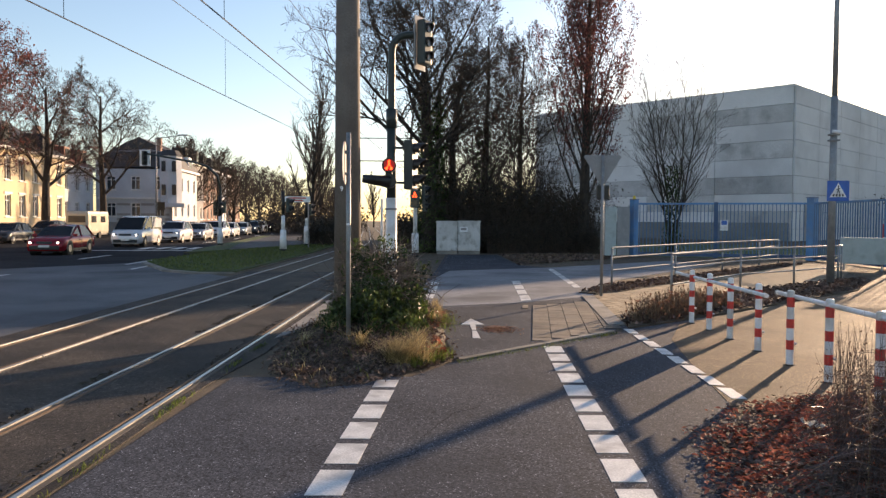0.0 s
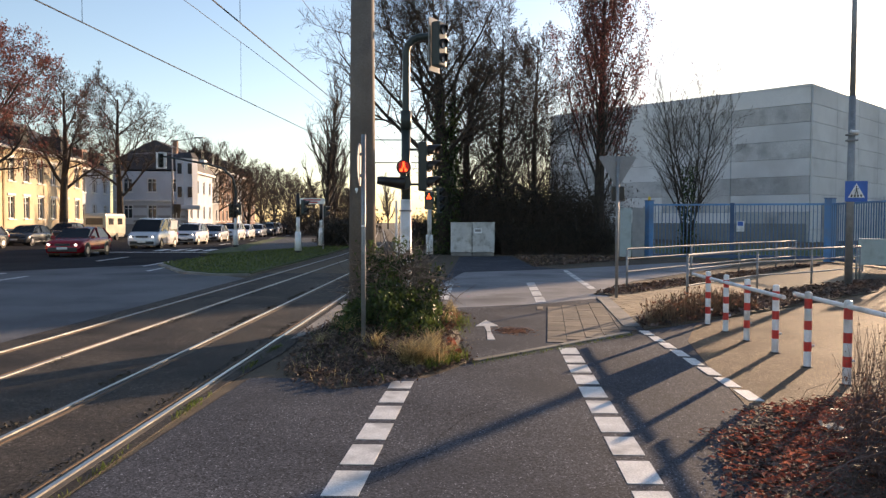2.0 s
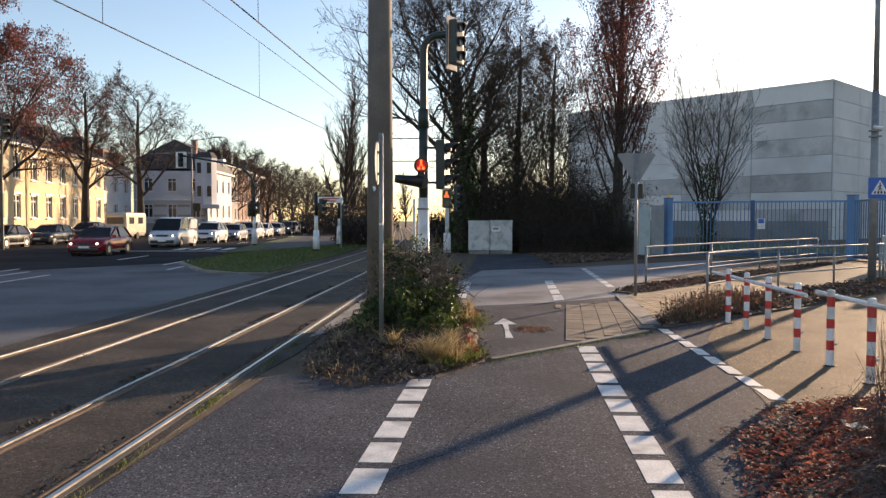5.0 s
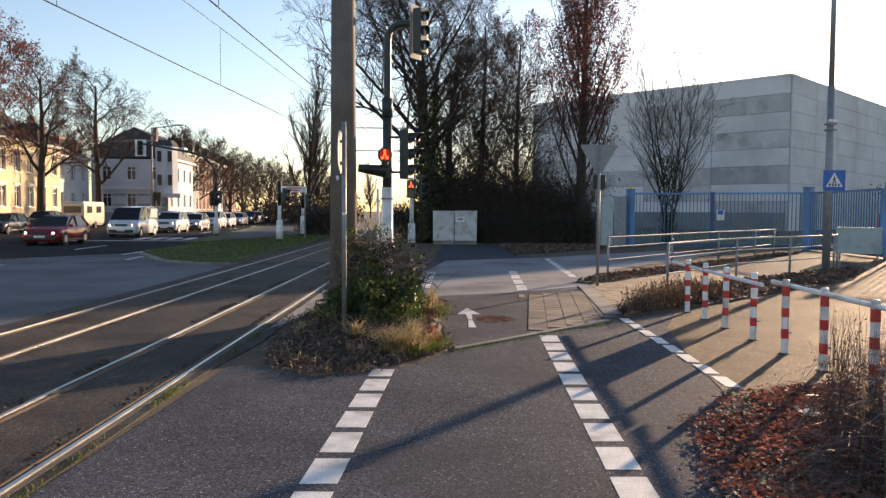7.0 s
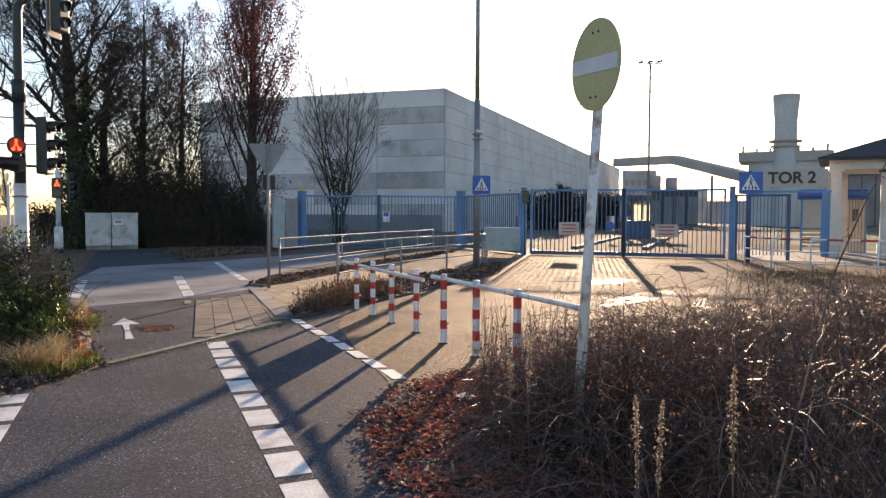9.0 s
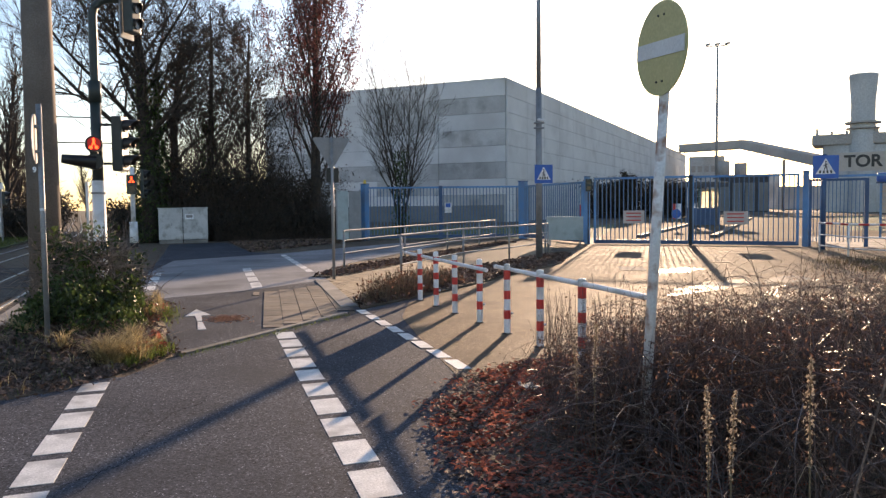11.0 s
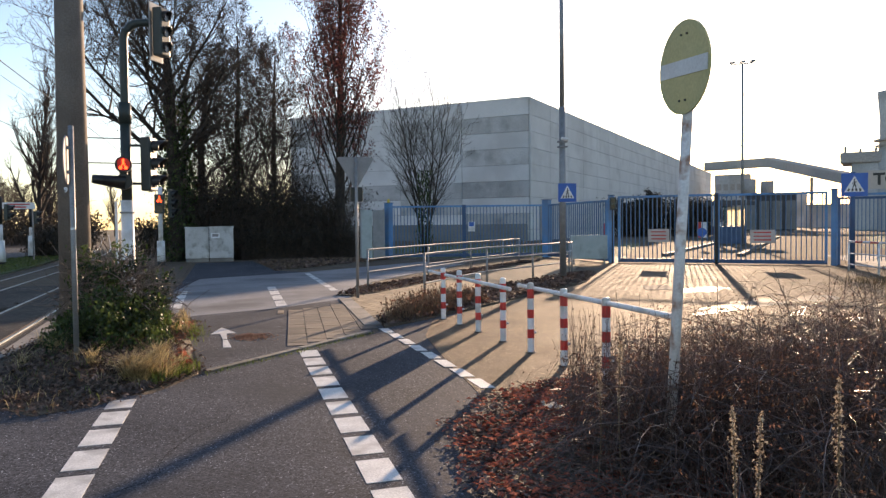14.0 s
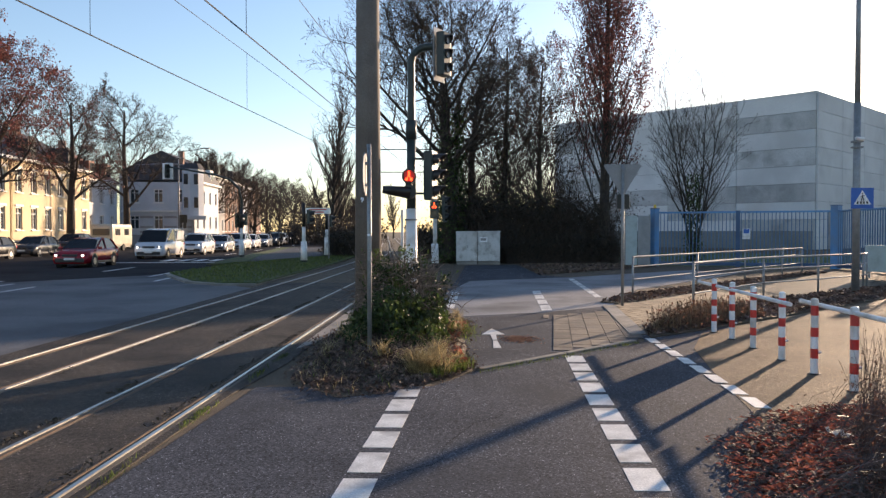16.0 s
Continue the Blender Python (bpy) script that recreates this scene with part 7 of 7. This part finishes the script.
        for y in (-0.305, 0.29):
            part("wheel_arch", tube(B(), (sx * (W / 2 - 0.3), y * L, 0.34), (sx * (W / 2 + 0.001), y * L, 0.34), 0.385, None, 20), M["car_trim"], t)
        part("side_sill", box(B(), (sx * (W / 2 - 0.04), 0, 0.26), (0.1, L * 0.5, 0.12), None, 0.02), M["car_trim"], t)
        part("door_seam", box(B(), (sx * (W / 2 + 0.001), 0.04 * L, 0.62), (0.006, 0.012, 0.5)), M["car_trim"], t)
        part("door_handle", box(B(), (sx * (W / 2 + 0.012), 0.0, cab[0][1] - 0.16), (0.03, 0.16, 0.03)), M["car_" + paint], t)
        part("tail_light", box(B(), (sx * W * 0.4, 0.49 * L, hz + 0.15), (0.28, 0.1, 0.16), None, 0.02), M["tail_light"], t)
    part("bumper", box(B(), (0, -0.495 * L, 0.38), (W * 0.78, 0.12, 0.2), None, 0.03), M["car_trim"], t)
    part("grille", box(B(), (0, -0.498 * L, hz), (W * 0.4, 0.08, 0.12), None, 0.01), M["car_trim"], t)
    part("number_plate", box(B(), (0, -0.513 * L, 0.45), (0.5, 0.02, 0.11)), M["plate"], t)
    part("rear_plate", box(B(), (0, 0.505 * L, 0.62), (0.5, 0.02, 0.11)), M["plate"], t)
    part("underbody", box(B(), (0, 0, 0.26), (W * 0.8, L * 0.9, 0.16)), M["car_trim"], t)
    return t


RZ = math.degrees(math.atan2(-U.x, U.y))
car(-4.6, 0.3, RZ, "red", "dark red hatchback waiting with lit headlights")
car(7.6, 0.3, RZ, "white", "white panel van waiting in the queue", "van")
queue = [("white", "suv"), ("silver", "hatch"), ("white", "suv"), ("white", "hatch"), ("silver", "hatch"), ("dark_grey", "suv"), ("white", "suv"), ("black", "suv"), ("dark_grey", "hatch"), ("silver", "suv")]
for i, (c, k) in enumerate(queue):
    car(16.0 + 7.0 * i, 0.6 + 0.15 * (i % 3), RZ, c, c.replace("_", " ") + (" off-roader" if k == "suv" else " car") + " waiting in the queue", k)
for s, o, c, k in ((5.5, -10.0, "black", "hatch"), (12.5, -10.2, "dark_grey", "hatch"), (19.5, -10.4, "dark_grey", "suv"), (-2.0, -10.2, "black", "suv"), (43, -8.6, "black", "hatch"), (51, -8.6, "dark_grey", "suv"), (59, -8.6, "silver", "hatch"), (68, -8.6, "blue_grey", "hatch")):
    car(s, o, RZ + 180 * (s < 0), c, c.replace("_", " ") + (" off-roader" if k == "suv" else " car") + " parked before the houses", k, False)
# caravan
t = thing("caravan", "cream caravan parked before the houses", "caravan", (*st(28.5, -10.6), 0.0), RZ, "cars on the street")
part("body", box(B(), (0, 0, 1.45), (2.1, 5.2, 2.1), None, 0.25), M["car_cream"], t)
for y in (-1.4, 0.9):
    part("window", box(B(), (1.06, y, 1.75), (0.04, 1.2, 0.6), None, 0.01), M["glass"], t)
part("front_window", box(B(), (0, -2.61, 1.75), (1.5, 0.04, 0.6), None, 0.01), M["glass"], t)
for sx in (-1, 1):
    part("wheel", tube(B(), (sx * 0.85, 0.1, 0.33), (sx * 1.06, 0.1, 0.33), 0.33, None, 18), M["rubber"], t)
part("chassis", box(B(), (0, 0, 0.36), (1.8, 4.8, 0.14)), M["car_trim"], t)
part("tow_bar", box(B(), (0, -3.0, 0.4), (0.1, 1.2, 0.1)), M["galv"], t)
part("jockey_wheel", tube(B(), (-0.04, -3.4, 0.14), (0.04, -3.4, 0.14), 0.13, None, 12), M["rubber"], t)

# street lamps and signal arm on the far side
t = thing("street_lamp", "slim grey street lamp with a flat head", "street lamp", (*st(40, -7.6), 0.0), RZ)
part("pole", tube(B(), (0, 0, 0), (0, 0, 10.6), 0.11, 0.07, 12), M["galv"], t, smooth=True)
part("arm", tube(B(), (0, 0, 10.5), (2.6, 0, 10.9), 0.05, None, 8), M["galv"], t)
part("lamp_head", box(B(), (2.9, 0, 10.93), (1.0, 0.3, 0.14), None, 0.04), M["galv"], t)
part("sign_board", box(B(), (0.5, 0, 3.2), (0.8, 0.06, 0.9), None, 0.02), M["dark_hedge"], t, "small dark sign board")
t = thing("traffic_signal", "dark signal gantry arm reaching over the road", "traffic light", (-15.0, 50.6, 0.0), RZ, size=0.74)
pts = [(0, 0, 0), (0, 0, 5.2), (-0.25, 0, 6.4), (-1.1, 0, 7.2), (-2.4, 0, 7.6), (-6.5, 0, 8.3)]
raw("mast_arm", *sweep([(pts, [0.14, 0.13, 0.12, 0.11, 0.1, 0.08])], 10), M["signal_green"], t, "", True)
signal_head(t, (-6.6, -0.15, 7.9), 40, 3, 0.16, None, name="arm_head", hood=0.2)
part("arm_board", box(B(), (-6.6, 0.05, 7.9), (0.95, 0.04, 1.45), None, 0.03), M["white_metal"], t, "white contrast board")
signal_head(t, (-0.4, -0.1, 3.4), 20, 3, 0.16, None, name="low_head", hood=0.25)
t = thing("traffic_signal", "dark signal mast in front of the houses", "traffic light", (*st(2.0, -8.2), 0.0), RZ)
part("post", tube(B(), (0, 0, 0), (0, 0, 4.4), 0.09, None, 10), M["signal_green"], t)
signal_head(t, (0.3, 0, 7.3), 60, 3, 0.16, None, name="lamp_head", hood=0.2)
part("upper_post", tube(B(), (0, 0, 4.4), (0.15, 0, 7.9), 0.07, None, 10), M["signal_green"], t)

# ---- block paving of the walk ----
walk_poly = [(3.07, 12.98), (4.23, 14.12), (12.33, 23.36), (17.35, 31.81), (15.63, 32.67), (10.10, 26.84), (4.57, 20.00), (3.43, 17.59)]
floor_walk = tagged(new("paved_walk"), "tan concrete block paving between the railings", "pavement", kind="structure")
a45 = math.atan2(11.0, 9.5)
ca, sa = math.cos(a45), math.sin(a45)
bm = box(B(), (0, 0, 0), (0.386, 0.186, 0.02), None, 0.004)
slab = bpy.data.meshes.new("paver")
bm.to_mesh(slab)
bm.free()
slab.materials.append(M["paver"])
joined = B()
count = 0
for j in range(0, 45):
    for i in range(0, 62):
        lx, ly = i * 0.405 + (0.2 if j % 2 else 0), j * 0.203 - 2.5
        x, y = 3.1 + lx * ca - ly * sa, 13.0 + lx * sa + ly * ca
        if not inside((x, y), walk_poly):
            continue
        z = 0.014 + R.uniform(-0.0015, 0.0015)
        if count < 300 and y < 21:
            o = new("paver", slab)
            o.parent = floor_walk
            o.location, o.rotation_euler = (x, y, z + 0.004), (0, 0, a45)
            count += 1
        else:
            v = []
            for dx, dy in ((-0.193, -0.093), (0.193, -0.093), (0.193, 0.093), (-0.193, 0.093)):
                v.append(joined.verts.new((x + dx * ca - dy * sa, y + dx * sa + dy * ca, z + 0.013)))
            joined.faces.new(v)
tagged(part("paver_field", joined, M["paver"], floor_walk), kind="stuff")

# slab patch in the cycle path
patch = tagged(new("slab_patch"), "brownish concrete slabs set into the path", "pavement", kind="structure")
pq = [(1.42, 11.21), (2.69, 12.15), (3.02, 13.26), (3.30, 16.79), (1.66, 15.83)]
bm = box(B(), (0, 0, 0), (0.29, 0.29, 0.016), None, 0.003)
s2 = bpy.data.meshes.new("slab")
bm.to_mesh(s2)
bm.free()
s2.materials.append(M["slab_dark"])
bm = box(B(), (0, 0, 0), (0.12, 0.29, 0.018), None, 0.003)
s2b = bpy.data.meshes.new("border_slab")
bm.to_mesh(s2b)
bm.free()
s2b.materials.append(M["slab_tan"])
cg, sg = math.cos(-0.12), math.sin(-0.12)
for j in range(-6, 24):
    for i in range(-6, 12):
        x, y = 1.45 + i * 0.3 * cg - j * 0.3 * sg, 11.3 + i * 0.3 * sg + j * 0.3 * cg
        if inside((x, y), pq):
            o = new("border_slab", s2b) if i <= -1 else new("slab", s2)
            o.parent = patch
            o.location, o.rotation_euler = (x, y, 0.0115 + 0.0003 * ((i * 3 + j * 5) % 7)), (0, 0, -0.12)
# pale kerb slabs beside the walk
edge = tagged(new("edge_slabs"), "pale edging slabs along the walk", "kerb", kind="structure")
bm = box(B(), (0, 0, 0), (0.3, 0.46, 0.03), None, 0.006)
s3 = bpy.data.meshes.new("edging_slab")
bm.to_mesh(s3)
bm.free()
s3.materials.append(M["concrete_strip"])
for k in range(11):
    o = new("edging_slab", s3)
    o.parent = edge
    o.location, o.rotation_euler = (2.98 + 0.042 * k, 13.15 + 0.455 * k, 0.016), (0, 0, -0.09)
